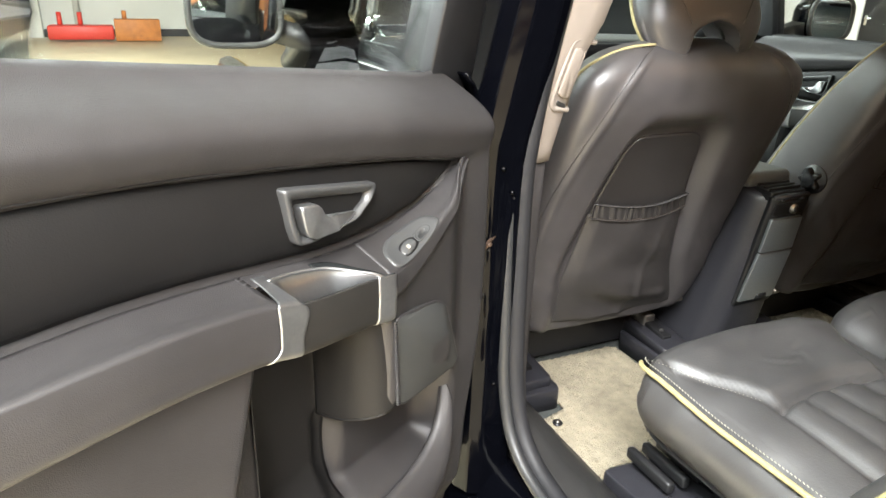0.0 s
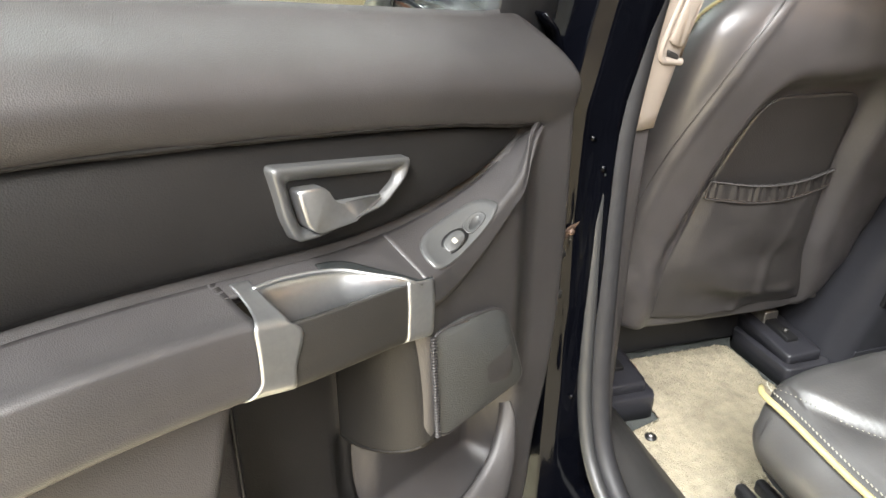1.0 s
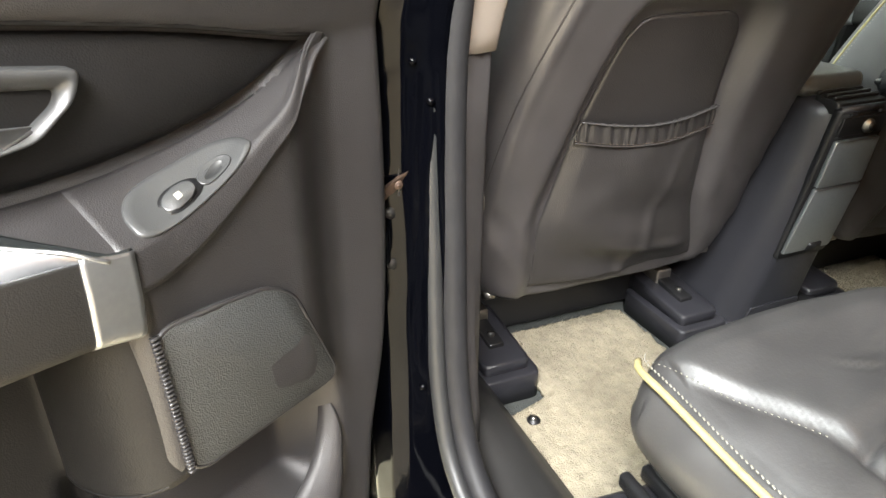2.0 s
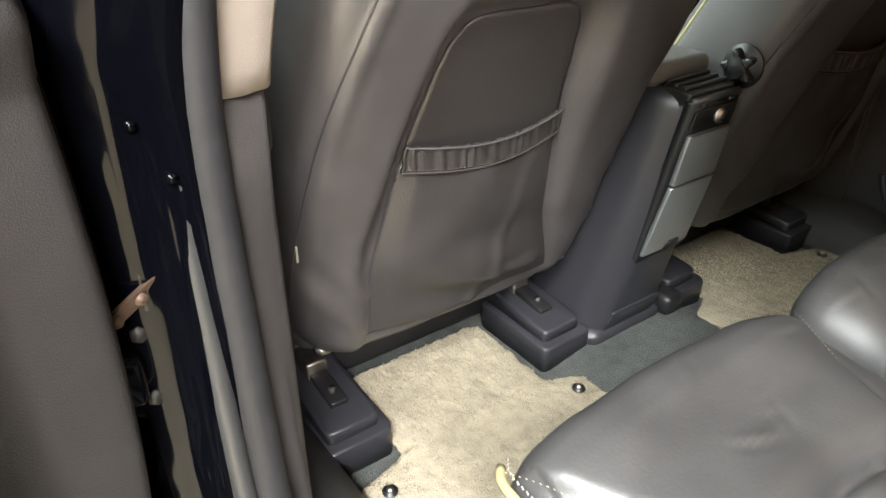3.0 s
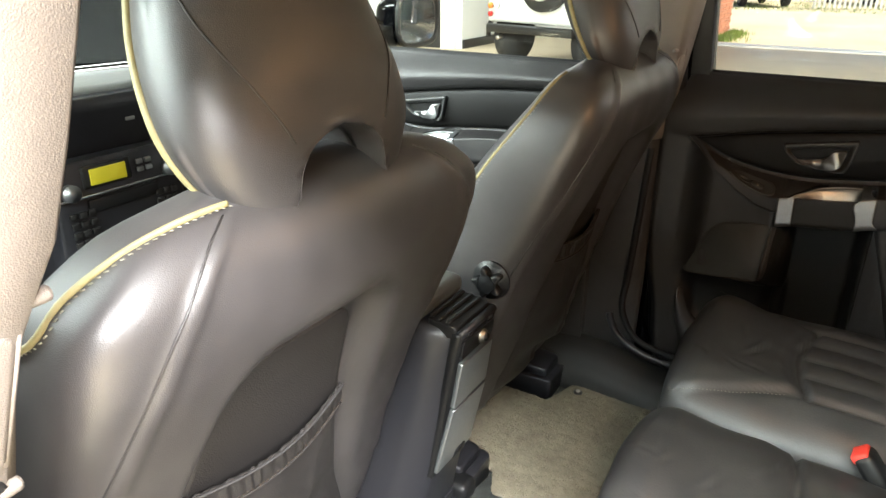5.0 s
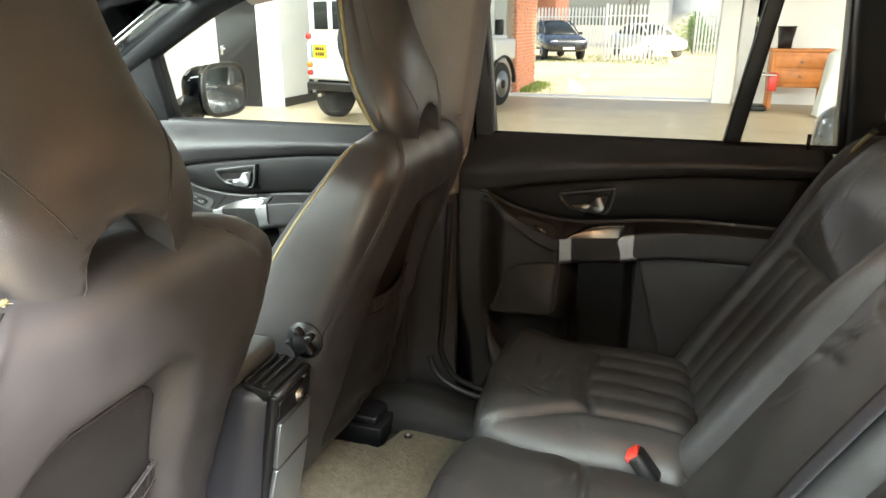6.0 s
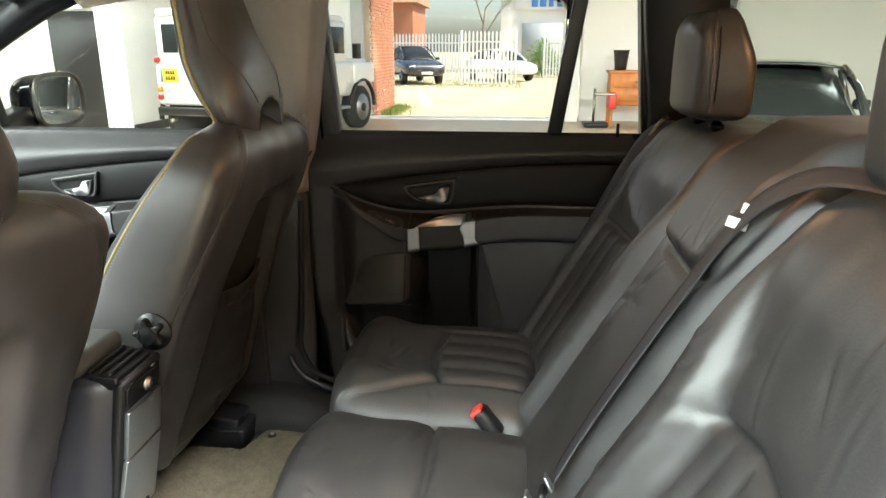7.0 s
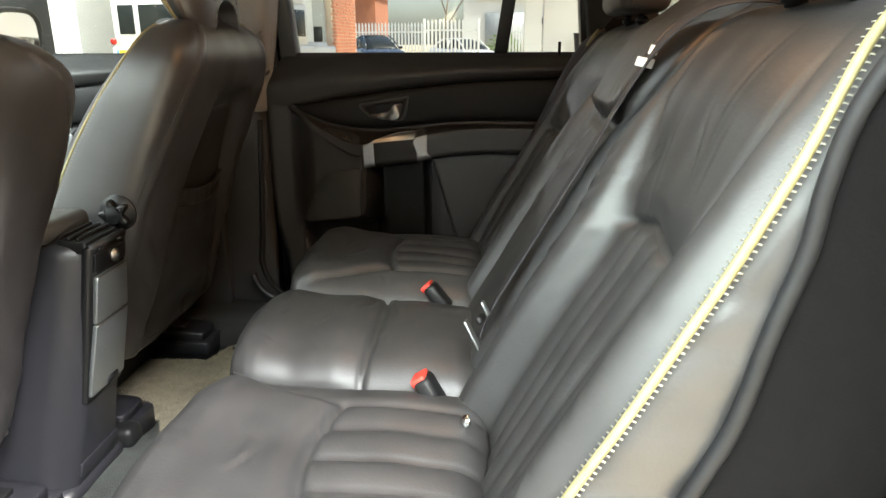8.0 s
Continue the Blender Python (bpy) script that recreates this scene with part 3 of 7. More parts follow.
car_part("front_wings", join(rbox((-0.87, 2.65, 0.75), (0.10, 1.3, 0.55), 0.04), rbox((0.87, 2.65, 0.75), (0.10, 1.3, 0.55), 0.04), rbox((0, 3.35, 0.65), (1.7, 0.15, 0.6), 0.05)), navy)
car_part("bulkhead", rbox((0, 2.2, 0.8), (1.5, 0.06, 0.7), 0.02), dark_plastic)
car_part("tailgate_trim", rbox((0, -1.40, 0.85), (1.4, 0.08, 0.62), 0.03), hard_plastic, "dark grey tailgate trim")
tg = car_part("tailgate_window", grid(lambda u, v: ((-0.66 + 1.32 * u), -1.43 + 0.14 * v, 1.15 + 0.42 * v), 6, 6, 0.004), glass_dark, "tinted tailgate window")
tg.visible_shadow = False
car_part("tailgate_rail", rbox((0, -1.27, 1.60), (1.3, 0.12, 0.07), 0.02), hard_plastic)
car_part("underbody", rbox((0, 0.7, 0.34), (1.36, 4.6, 0.14), 0.03), dark_plastic)
for wx in (-0.80, 0.80):
    for wy in (2.15, -0.78):
        w = car_part("wheel", disc((wx, wy, 0.36), (1, 0, 0), 0.36, 0.22, 40, 0.03), tyre)
        part("rim", disc((wx * 1.125, wy, 0.36), (1, 0, 0), 0.23, 0.03, 24, 0.008), metal_satin, w)
for lx, ly in ((0.0, 0.32), (-0.05, -0.42)):
    rl = thing("roof_lamp", (lx, ly, 1.64), "lit courtesy lamp in the roof lining", "lamp", "roof lamps")
    part("lamp_base", rbox((lx, ly, 1.625), (0.20, 0.10, 0.05), 0.008), beige_dull, rl)
# load bay ledge with its ribbed grille and a small hook, beside the rear window
ledge = thing("load_bay_ledge", (0.70, -0.6, 1.15), "dark plastic load bay ledge with ribbed grille", "trim")
part("ledge", rbox((0.70, -0.56, 1.175), (0.12, 0.80, 0.03), 0.01), dark_plastic, ledge)
for k in range(8):
    part("rib", rbox((0.70 - 0.002 * k, -0.36 - 0.016 * k, 1.193), (0.08, 0.006, 0.008), 0), dark_plastic, ledge)
part("hook", rbox((0.69, -0.27, 1.205), (0.03, 0.035, 0.045), 0.006), dark_plastic, ledge)


# ---- car doors ----
zt = curve1([(-0.045, 1.0955), (-0.02, 1.098), (0.0, 1.101), (0.1, 1.119), (0.31, 1.145), (0.48, 1.160), (0.75, 1.168)])
zb = curve1([(-0.045, 1.094), (-0.02, 1.083), (-0.007, 1.076), (0.028, 1.060), (0.07, 1.047), (0.118, 1.038), (0.168, 1.033), (0.226, 1.033), (0.282, 1.038), (0.331, 1.043), (0.374, 1.047), (0.412, 1.050), (0.478, 1.053), (0.56, 1.052), (0.66, 1.051), (0.755, 1.049)])
crest_z = curve1([(-0.045, 1.098), (-0.02, 1.086), (0.0, 1.069), (0.018, 1.053), (0.043, 1.038), (0.085, 1.016), (0.128, 1.000), (0.165, 0.997), (0.20, 1.004), (0.31, 1.015), (0.348, 1.024), (0.437, 1.036), (0.50, 1.040), (0.62, 1.040), (0.755, 1.038)])
crest_d = curve1([(-0.045, -0.004), (-0.02, 0.006), (0.018, 0.027), (0.043, 0.030), (0.128, 0.036), (0.165, 0.042), (0.35, 0.045), (0.50, 0.052), (0.62, 0.052), (0.755, 0.050)])
rim_v = curve1([(0.178, 0.46), (0.186, 0.41), (0.200, 0.29), (0.214, 0.20), (0.230, 0.13), (0.248, 0.095), (0.29, 0.075), (0.318, 0.085)])
front_s = curve1([(0.52, -0.070), (0.60, -0.086), (0.68, -0.095), (0.80, -0.122), (0.95, -0.132), (1.10, -0.130), (1.16, -0.124), (1.20, -0.106), (1.222, -0.075), (1.235, -0.045)])


def car_door(name, label, A, u, inward, k, rear_s, belt=(1.222, 0.0), divider=True, up=0.0):
    """A door with its inner trim. Along it runs s from the tip of the insert towards the catch, d into the cabin, z up."""
    A, u, inward = Vector((*A, 0)), Vector((*u, 0)), Vector((*inward, 0))

    def W(s, d, z):
        return A + u * (s * k) + inward * d + Vector((0, 0, z + up))
    flip = 1 if u.cross(Vector((0, 0, 1))).dot(inward) > 0 else -1

    def rise(fn, nu, nv, th):
        return grid(fn, nu, nv, th * flip)

    def fall(fn, nu, nv, th):
        return grid(fn, nu, nv, -th * flip)
    door = thing(name, W(0.3, -0.05, 0.45), label, "car door", "car doors")

    def dp(n, bm, m, lab="", smooth=True, on=None):
        return part(n, bm, m, on or door, lab, smooth)

    # outer skin and shell
    def skin(u_, v):
        s, z = -0.15 + (rear_s + 0.17) * u_, 0.42 + 0.75 * v
        return W(s, -0.155 - 0.03 * math.sin(math.pi * min(v * 1.1, 1)) + 0.05 * smooth01(0.5, 1, v), z)
    dp("outer_skin", rise(skin, 16, 16, 0.02), navy, "glossy navy outer skin")
    dp("inner_shell", prism(rounded([(-0.115, 0.50), (rear_s, 0.46), (rear_s + 0.01, 1.19), (-0.10, 1.19)], 0.05), lambda a, b: W(a, -0.118, b), lambda a, b: W(a, -0.15, b), 0.008), navy, "glossy navy door shell")

    # painted end face between the trim and the skin, with a black plug and a red reflector
    def end_face(a, v):
        z = 0.50 + (belt[0] - 0.505) * v
        return W(front_s(z - belt[0] + 1.222) + 0.004 - 0.016 * math.sin(math.pi * a) - 0.010 * a, -0.030 - 0.122 * a, z)
    dp("end_face", fall(end_face, 10, 40, 0.003), navy, "glossy navy door edge")
    dp("end_plug", disc(W(front_s(0.80) - 0.014, -0.095, 0.80), u, 0.012, 0.006, 20, 0.002), dark_plastic)

    # trim panel: one soft sheet with a pad above, a hollow for the insert, hollows below the armrest
    def depth(s, z):
        fs = front_s(z - belt[0] + 1.222)
        d = 0.0
        top = zt(s)
        if z > top:
            q = (z - top) / max(belt[0] + belt[1] * s - top, 0.01)
            d = 0.016 * math.sin(math.pi * min(q * 1.25, 1) * 0.5) - 0.070 * smooth01(0.25, 1.0, q) * (0.35 + 0.65 * q)
        ins = smooth01(-0.045, -0.030, s) * smooth01(top + 0.002, top - 0.012, z) * smooth01(zb(s) - 0.016, zb(s) - 0.004, z)
        d -= 0.022 * ins
        # hollow under the armrest and the bin below it
        d -= 0.062 * smooth01(0.16, 0.21, s) * smooth01(0.350, 0.325, s) * smooth01(1.022, 1.006, z) * smooth01(0.60, 0.72, z)
        d -= 0.055 * smooth01(-0.03, 0.02, s) * smooth01(0.22, 0.17, s) * smooth01(0.80, 0.775, z) * smooth01(0.625, 0.67, z)
        d += 0.016 * smooth01(0.345, 0.39, s) * smooth01(0.96, 0.92, z)
        d += (crest_d(s) - 0.003) * smooth01(-0.11, 0.0, s) * smooth01(0.20, 0.17, s) * smooth01(crest_z(s) + 0.004, crest_z(s) - 0.010, z) * smooth01(0.74, 0.83, z)
        edge = min(s - fs, rear_s - s)
        d -= 0.035 * (1 - smooth01(0.0, 0.035, edge)) ** 1.6
        d -= 0.02 * smooth01(0.56, 0.50, z)
        return d

    def trim(u_, v):
        z = 0.50 + (belt[0] - 0.50) * v
        fs = front_s(z - belt[0] + 1.222)
        s = fs + (rear_s - fs) * (u_ ** 1.25)
        z += belt[1] * max(s, 0) * smooth01(1.12, belt[0], z)
        return W(s, depth(s, z) + 0.0006 * noise.noise((s * 30, z * 120, 2)) * smooth01(1.17, 1.19, z), z)
    dp("trim_panel", rise(trim, 110, 120, 0.006), door_vinyl, "dark grey vinyl trim panel")
    # padded insert
    def ins_fn(u_, v):
        s = -0.036 + (rear_s - 0.003) * u_
        a, b = zb(s) + 0.002, zt(s) - 0.003
        z = a + (b - a) * v
        e = min(u_ * 8, 1) * min((1 - u_) * 30, 1)
        return W(s, -0.017 + 0.012 * (math.sin(math.pi * v) ** 0.4) * e, z)
    dp("insert", rise(ins_fn, 60, 14, 0.004), insert_vinyl, "padded black insert")
    dp("insert_seam", tube([W(-0.030 + (rear_s - 0.016) * i / 60, -0.004, zt(-0.030 + (rear_s - 0.016) * i / 60) - 0.001) for i in range(61)], 0.0022, 6), seam_dark)

    # armrest sheet: from the insert's foot over the crest and down
    def arm(s, v, lift=0.0):
        cz, cd = crest_z(s), crest_d(s)
        a = (zb(s) - 0.006, -0.016)
        drop = 0.010 + 0.048 * smooth01(-0.03, 0.16, s)
        pts = [a, (cz + 0.45 * (a[0] - cz), cd * 0.55 - 0.004), (cz + 0.004, cd - 0.004), (cz - 0.006, cd), (cz - drop * 0.6, cd + 0.001), (cz - drop, cd - 0.004), (cz - drop - 0.012, cd * 0.25 - 0.01)]
        t = v * (len(pts) - 1)
        i = min(int(t), len(pts) - 2)
        f = t - i
        P = [Vector((*pts[min(max(i + q, 0), len(pts) - 1)], 0)) for q in (-1, 0, 1, 2)]
        r = 0.5 * (2 * P[1] + (P[2] - P[0]) * f + (2 * P[0] - 5 * P[1] + 4 * P[2] - P[3]) * f * f + (3 * P[1] - P[0] - 3 * P[2] + P[3]) * f ** 3)
        return W(s, r.y + lift, r.x + lift * 0.4)
    dp("armrest_front", fall(lambda a, v: arm(-0.045 + 0.218 * a, 0.62 * v, 0.0006), 40, 24, 0.003), door_vinyl)
    dp("armrest", fall(lambda a, v: arm(0.338 + (rear_s - 0.353) * a, v), 60, 30, 0.003), door_vinyl, "padded grey armrest")
    dp("grip", fall(lambda a, v: arm(0.188 + 0.134 * a, 0.42 + 0.58 * v, 0.001 + 0.002 * math.sin(math.pi * a)), 24, 24, 0.006), grip_vinyl, "dark padded pull grip")
    dp("tray_surround", fall(lambda a, v: arm(0.160 + 0.185 * a, v * (rim_v(0.160 + 0.185 * a) + 0.012)), 60, 10, 0.003), door_vinyl)

    # satin metal tray behind the grip: rim, bowl, and a clip over the armrest at each end
    def bowl(a, v):
        s = 0.180 + 0.138 * a
        v0 = rim_v(s)
        p = arm(s, v0 + (0.50 - v0) * v, 0.002)
        side = smooth01(0.183, 0.205, s) * smooth01(0.318, 0.305, s)
        deep = side * smooth01(0.02, 0.26, v)
        return p - Vector((0, 0, 0.036 * deep)) - inward * (0.010 * side * smooth01(0.5, 1.0, v))
    dp("tray", fall(bowl, 60, 40, 0.002), cup_metal, "satin metal tray behind the grip")
    dp("tray_rim", tube([arm(q, rim_v(q) - 0.004, 0.0022) for q in [0.180 + 0.138 * k / 50 for k in range(51)]], 0.0017, 8), metal_satin, "bright tray rim")
    dp("tray_flange", fall(lambda a, v: arm(0.164 + 0.090 * a, rim_v(0.164 + 0.090 * a) - (0.115 - 0.075 * a) * (1 - v) - 0.004, 0.0016), 30, 6, 0.0012), piano_black, "glossy black tray flange")

    def clip_left(a, v):
        vv = 0.035 + 0.835 * v
        s0 = 0.315 - 0.010 * bump1(vv, 0.52, 0.10)
        s1 = 0.331 + 0.013 * smooth01(0.05, 0.46, vv) + 0.013 * smooth01(0.70, 0.87, vv)
        return arm(s0 + (s1 - s0) * a, vv, 0.0030)
    dp("clip", fall(clip_left, 10, 50, 0.0016), metal_satin, "satin metal armrest clip")
    dp("clip", fall(lambda a, v: arm(0.164 + 0.032 * a + 0.004 * v, 0.37 + 0.49 * v, 0.0030), 8, 30, 0.0016), metal_satin, "satin metal armrest clip")
    # lever in its moulded surround
    outer_b = rounded([(0.293, 1.122), (0.151, 1.101), (0.158, 1.084), (0.184, 1.064), (0.252, 1.055), (0.276, 1.056), (0.285, 1.078)], 0.007, 5)
    inner_b = rounded([(0.277, 1.106), (0.166, 1.090), (0.170, 1.082), (0.189, 1.069), (0.252, 1.062), (0.266, 1.064), (0.272, 1.080)], 0.006, 5)

    def ring_of(q, d, mix=0.0):
        return [W(a + (e - a) * mix, d, b + (g - b) * mix) for (a, b), (e, g) in zip(q, inner_b)]
    bz = dp("handle_bezel", loft([ring_of(outer_b, -0.012), ring_of(outer_b, 0.003, 0.04), ring_of(outer_b, 0.0052, 0.16), ring_of(outer_b, 0.0045, 0.45), ring_of(outer_b, -0.001, 0.92), ring_of(inner_b, -0.004), ring_of(inner_b, -0.022)], False), bezel_plastic, "grey plastic handle surround")
    dp("recess", prism(inner_b, lambda a, b: W(a, -0.018, b), lambda a, b: W(a, -0.024, b)), dark_plastic, "", True, bz)
    lev = rounded([(0.2735, 1.100), (0.247, 1.097), (0.239, 1.083), (0.231, 1.0785), (0.182, 1.072), (0.181, 1.069), (0.220, 1.060), (0.256, 1.0595), (0.266, 1.067)], 0.005, 4)
    dp("lever", prism(lev, lambda a, b: W(a, 0.008 - 0.010 * smooth01(0.21, 0.18, a), b), lambda a, b: W(a, -0.008, b), 0.0032, 4), metal_satin, "satin metal door lever", True, bz)

    # window switch on its plate, across the sloping shelf
    def on_arm(a, b, lift):
        s = 0.106 + a
        w = 0.235 + b
        t = (arm(s, w + 0.02) - arm(s, w - 0.02)).normalized()
        nn = (arm(s + 0.01, w) - arm(s - 0.01, w)).cross(t).normalized()
        return arm(s, w) + (nn if nn.z > 0 else -nn) * (lift + 0.0012)
    plate = [(0.050 * math.copysign(abs(math.cos(q)) ** 0.62, math.cos(q)), 0.150 * math.copysign(abs(math.sin(q)) ** 0.62, math.sin(q))) for q in [k * math.tau / 36 for k in range(36)]]
    sw = dp("switch_plate", loft([[on_arm(a * k, b * k, h) for a, b in plate] for k, h in ((1.0, -0.004), (1.0, 0.0004), (0.97, 0.0016), (0.86, 0.0016), (0.80, 0.0008), (0.3, 0.0008), (0.02, 0.0008))]), bezel_plastic, "grey window switch plate")

    def oval(cx_, cy_, rx, ry, p=0.8):
        return [(cx_ + rx * math.copysign(abs(math.cos(q)) ** p, math.cos(q)), cy_ + ry * math.copysign(abs(math.sin(q)) ** p, math.sin(q))) for q in [k * math.tau / 24 for k in range(24)]]
    dp("rocker_well", prism(oval(0.010, 0.0, 0.017, 0.082), lambda a, b: on_arm(a, b, 0.0014), lambda a, b: on_arm(a, b, -0.003)), dark_plastic, "", True, sw)
    dp("rocker", prism(oval(0.012, 0.0, 0.013, 0.066), lambda a, b: on_arm(a, b, 0.0050 - 0.12 * (a - 0.006)), lambda a, b: on_arm(a, b, 0.0), 0.0015), bezel_plastic, "grey rocker switch", True, sw)
    dp("switch_mark", prism([(0.010, -0.022), (0.0145, -0.022), (0.0145, 0.022), (0.010, 0.022)], lambda a, b: on_arm(a, b, 0.0056 - 0.12 * (a - 0.006)), lambda a, b: on_arm(a, b, 0.003)), stitch_white, "", False, sw)
    dp("thumb_hollow", loft([[on_arm(a, b, h) for a, b in oval(-0.019, 0.0, 0.014 * k, 0.075 * k)] for k, h in ((1.0, 0.0012), (0.97, 0.0022), (0.9, 0.0018), (0.6, 0.0012), (0.1, 0.001))]), bezel_plastic, "", True, sw)
    # loudspeaker grille with its ribbed edge
    gr = rounded([(0.163, 0.938), (0.110, 0.934), (0.062, 0.924), (0.038, 0.905), (-0.012, 0.792), (0.156, 0.812)], 0.018, 6)

    def pod_d(a, b):
        return 0.038 - 0.13 * max(0.12 - a, 0) - 0.10 * max(0.84 - b, 0) * smooth01(0.10, 0.0, a)
    sp = dp("speaker_grille", prism(gr, lambda a, b: W(a, pod_d(a, b) + 0.002, b), lambda a, b: W(a, pod_d(a, b) - 0.022, b), 0.003, 3), grille_mat, "fine perforated speaker grille")
    dp("speaker_rim", tube([W(a, pod_d(a, b) + 0.0002, b) for a, b in gr], 0.0022, 6, closed=True), door_vinyl, "", True, sp)
    ribs = bmesh.new()
    for i in range(34):
        b = 0.817 + 0.118 * i / 33
        rbox(W(0.157 + 0.006 * i / 33, pod_d(0.157, b) + 0.003, b), (0.0060, 0.0045, 0.0020), 0.0006, Matrix.Rotation(math.atan2(u.y, u.x), 3, "Z"), ribs, 1)
    dp("ribbed_edge", ribs, door_vinyl, "fine ribbed edge", True, sp)
    # rounded wall beside it that turns into the pocket, lower panel and the bin's lip
    def pod_wall(a, v):
        q = math.pi / 2 * 1.08 * a
        low = 0.810 - 0.022 * math.sin(q) + 0.004 * math.sin(math.pi * a)
        return W(0.155 + 0.052 * math.sin(q), -0.047 + 0.084 * math.cos(q) - 0.010 * (1 - v) ** 2 * (1 - a), 0.962 + (low - 0.962) * v)
    # dark pod surfaces, blackened further to put the armrest's shade into their colour
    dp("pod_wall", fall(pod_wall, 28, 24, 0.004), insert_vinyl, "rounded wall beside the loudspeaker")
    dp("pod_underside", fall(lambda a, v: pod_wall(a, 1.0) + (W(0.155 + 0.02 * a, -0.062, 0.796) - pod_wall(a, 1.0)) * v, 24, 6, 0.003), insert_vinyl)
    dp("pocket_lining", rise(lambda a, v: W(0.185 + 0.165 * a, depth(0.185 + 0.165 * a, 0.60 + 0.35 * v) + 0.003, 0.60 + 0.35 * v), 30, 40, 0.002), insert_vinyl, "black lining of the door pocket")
    dp("lower_panel", fall(lambda a, v: W(0.334 + (rear_s - 0.352) * a + 0.150 * v * (1 - a), 0.022 + 0.012 * math.sin(math.pi * v) - 0.060 * (1 - smooth01(0.0, 0.05, a)) ** 2, 0.985 - 0.45 * v), 60, 20, 0.004), door_vinyl, "lighter grey lower panel")
    lip = spline([(-0.02, 0.0, 0.74), (0.0, 0.014, 0.69), (0.035, 0.024, 0.652), (0.10, 0.03, 0.628), (0.20, 0.032, 0.62), (0.34, 0.03, 0.625)], 30)
    dp("bin_lip", fall(lambda a, v: W(lip[min(int(a * 29), 29)].x, lip[min(int(a * 29), 29)].y - 0.03 * (2 * v - 1) ** 2 + 0.006, lip[min(int(a * 29), 29)].z + 0.02 - 0.11 * v), 29, 12, 0.004), door_vinyl, "moulded door bin")
    # frame round the window and the panes
    gd = lambda z: -0.082 + 0.20 * (z - 1.2)
    wf = dp("window_frame", join(
        prism([(-0.135, 1.15), (-0.030, 1.15), (-0.030, 1.215), (-0.047, 1.58), (-0.125, 1.58)], lambda a, b: W(a, gd(b) + 0.028, b), lambda a, b: W(a, gd(b) - 0.03, b), 0.006),
        prism([(0.772, 1.15), (0.80, 1.15), (0.755, 1.58), (0.717, 1.58)], lambda a, b: W(a, gd(b) + 0.020, b), lambda a, b: W(a, gd(b) - 0.03, b), 0.006),
        prism([(-0.125, 1.568), (0.77, 1.568), (0.75, 1.61), (-0.11, 1.605)], lambda a, b: W(a, gd(b) + 0.026, b), lambda a, b: W(a, gd(b) - 0.03, b), 0.006)), dark_plastic, "black window frame")
    if divider:
        dp("divider", prism([(0.520, 1.20), (0.556, 1.20), (0.612, 1.58), (0.578, 1.58)], lambda a, b: W(a, gd(b) + 0.016, b), lambda a, b: W(a, gd(b) - 0.02, b), 0.004), dark_plastic, "", True, wf)
    gw = 0.60 if divider else 0.81
    gl = dp("pane", grid(lambda a, v: W(-0.04 + gw * a, gd(1.19 + 0.385 * v), 1.19 + 0.385 * v), 4, 4, 0.004), glass, "clear side window", True, wf)
    gl.visible_shadow = False
    if divider:
        g2 = dp("pane", grid(lambda a, v: W(0.555 + 0.215 * a, gd(1.19 + 0.385 * v), 1.19 + 0.385 * v), 4, 4, 0.004), glass, "clear quarter window", True, wf)
        g2.visible_shadow = False
    dp("window_rubber", grid(lambda a, v: W(-0.03 + 0.805 * a, gd(1.21) + 0.004 + 0.016 * v, belt[0] + belt[1] * max(-0.03 + 0.805 * a, 0) - 0.001 - 0.012 * v), 20, 2, 0.004), rubber, "black window rubber")
    dp("lock_pin", disc(W(0.70, gd(1.21) + 0.03, 1.232), (0, 0, 1), 0.004, 0.035, 10), dark_plastic, "black lock pin")
    return door


grip_vinyl = mat("grip_vinyl", (0.0095, 0.0088, 0.0078), 0.5, var=0.1, scale=40, bump=0.16, bscale=900, kind="cell", spec=0.25)
bezel_plastic = mat("grey_satin_plastic", (0.027, 0.0275, 0.0275), 0.38, var=0.06, scale=50, bump=0.06, bscale=1200, kind="cell", spec=0.5)
piano_black = mat("gloss_black", (0.010, 0.011, 0.011), 0.16, var=0.1, scale=20, spec=0.5)
grille_mat = mat("speaker_mesh", (0.021, 0.022, 0.021), 0.6, var=0.08, scale=60, bump=0.6, bscale=850, kind="cell")
DU = (-0.866, -0.500)
car_door("rear_door", "open rear car door with dark vinyl trim and satin clips", (-0.925, 0.738), DU, (0.500, -0.866), 1.0, 0.755, (1.207, 0.098), up=0.032)
car_door("rear_door", "closed rear car door with dark vinyl trim and satin clips", (0.70, 0.762), (0, -1), (-1, 0), 0.93, 0.755)
car_door("front_door", "closed front car door with dark trim, driver's side", (0.69, 1.675), (0, -1), (-1, 0), 0.93, 0.755, divider=False)
car_door("front_door", "closed front car door with dark trim, passenger's side", (-0.69, 1.675), (0, -1), (1, 0), 0.93, 0.755, divider=False)


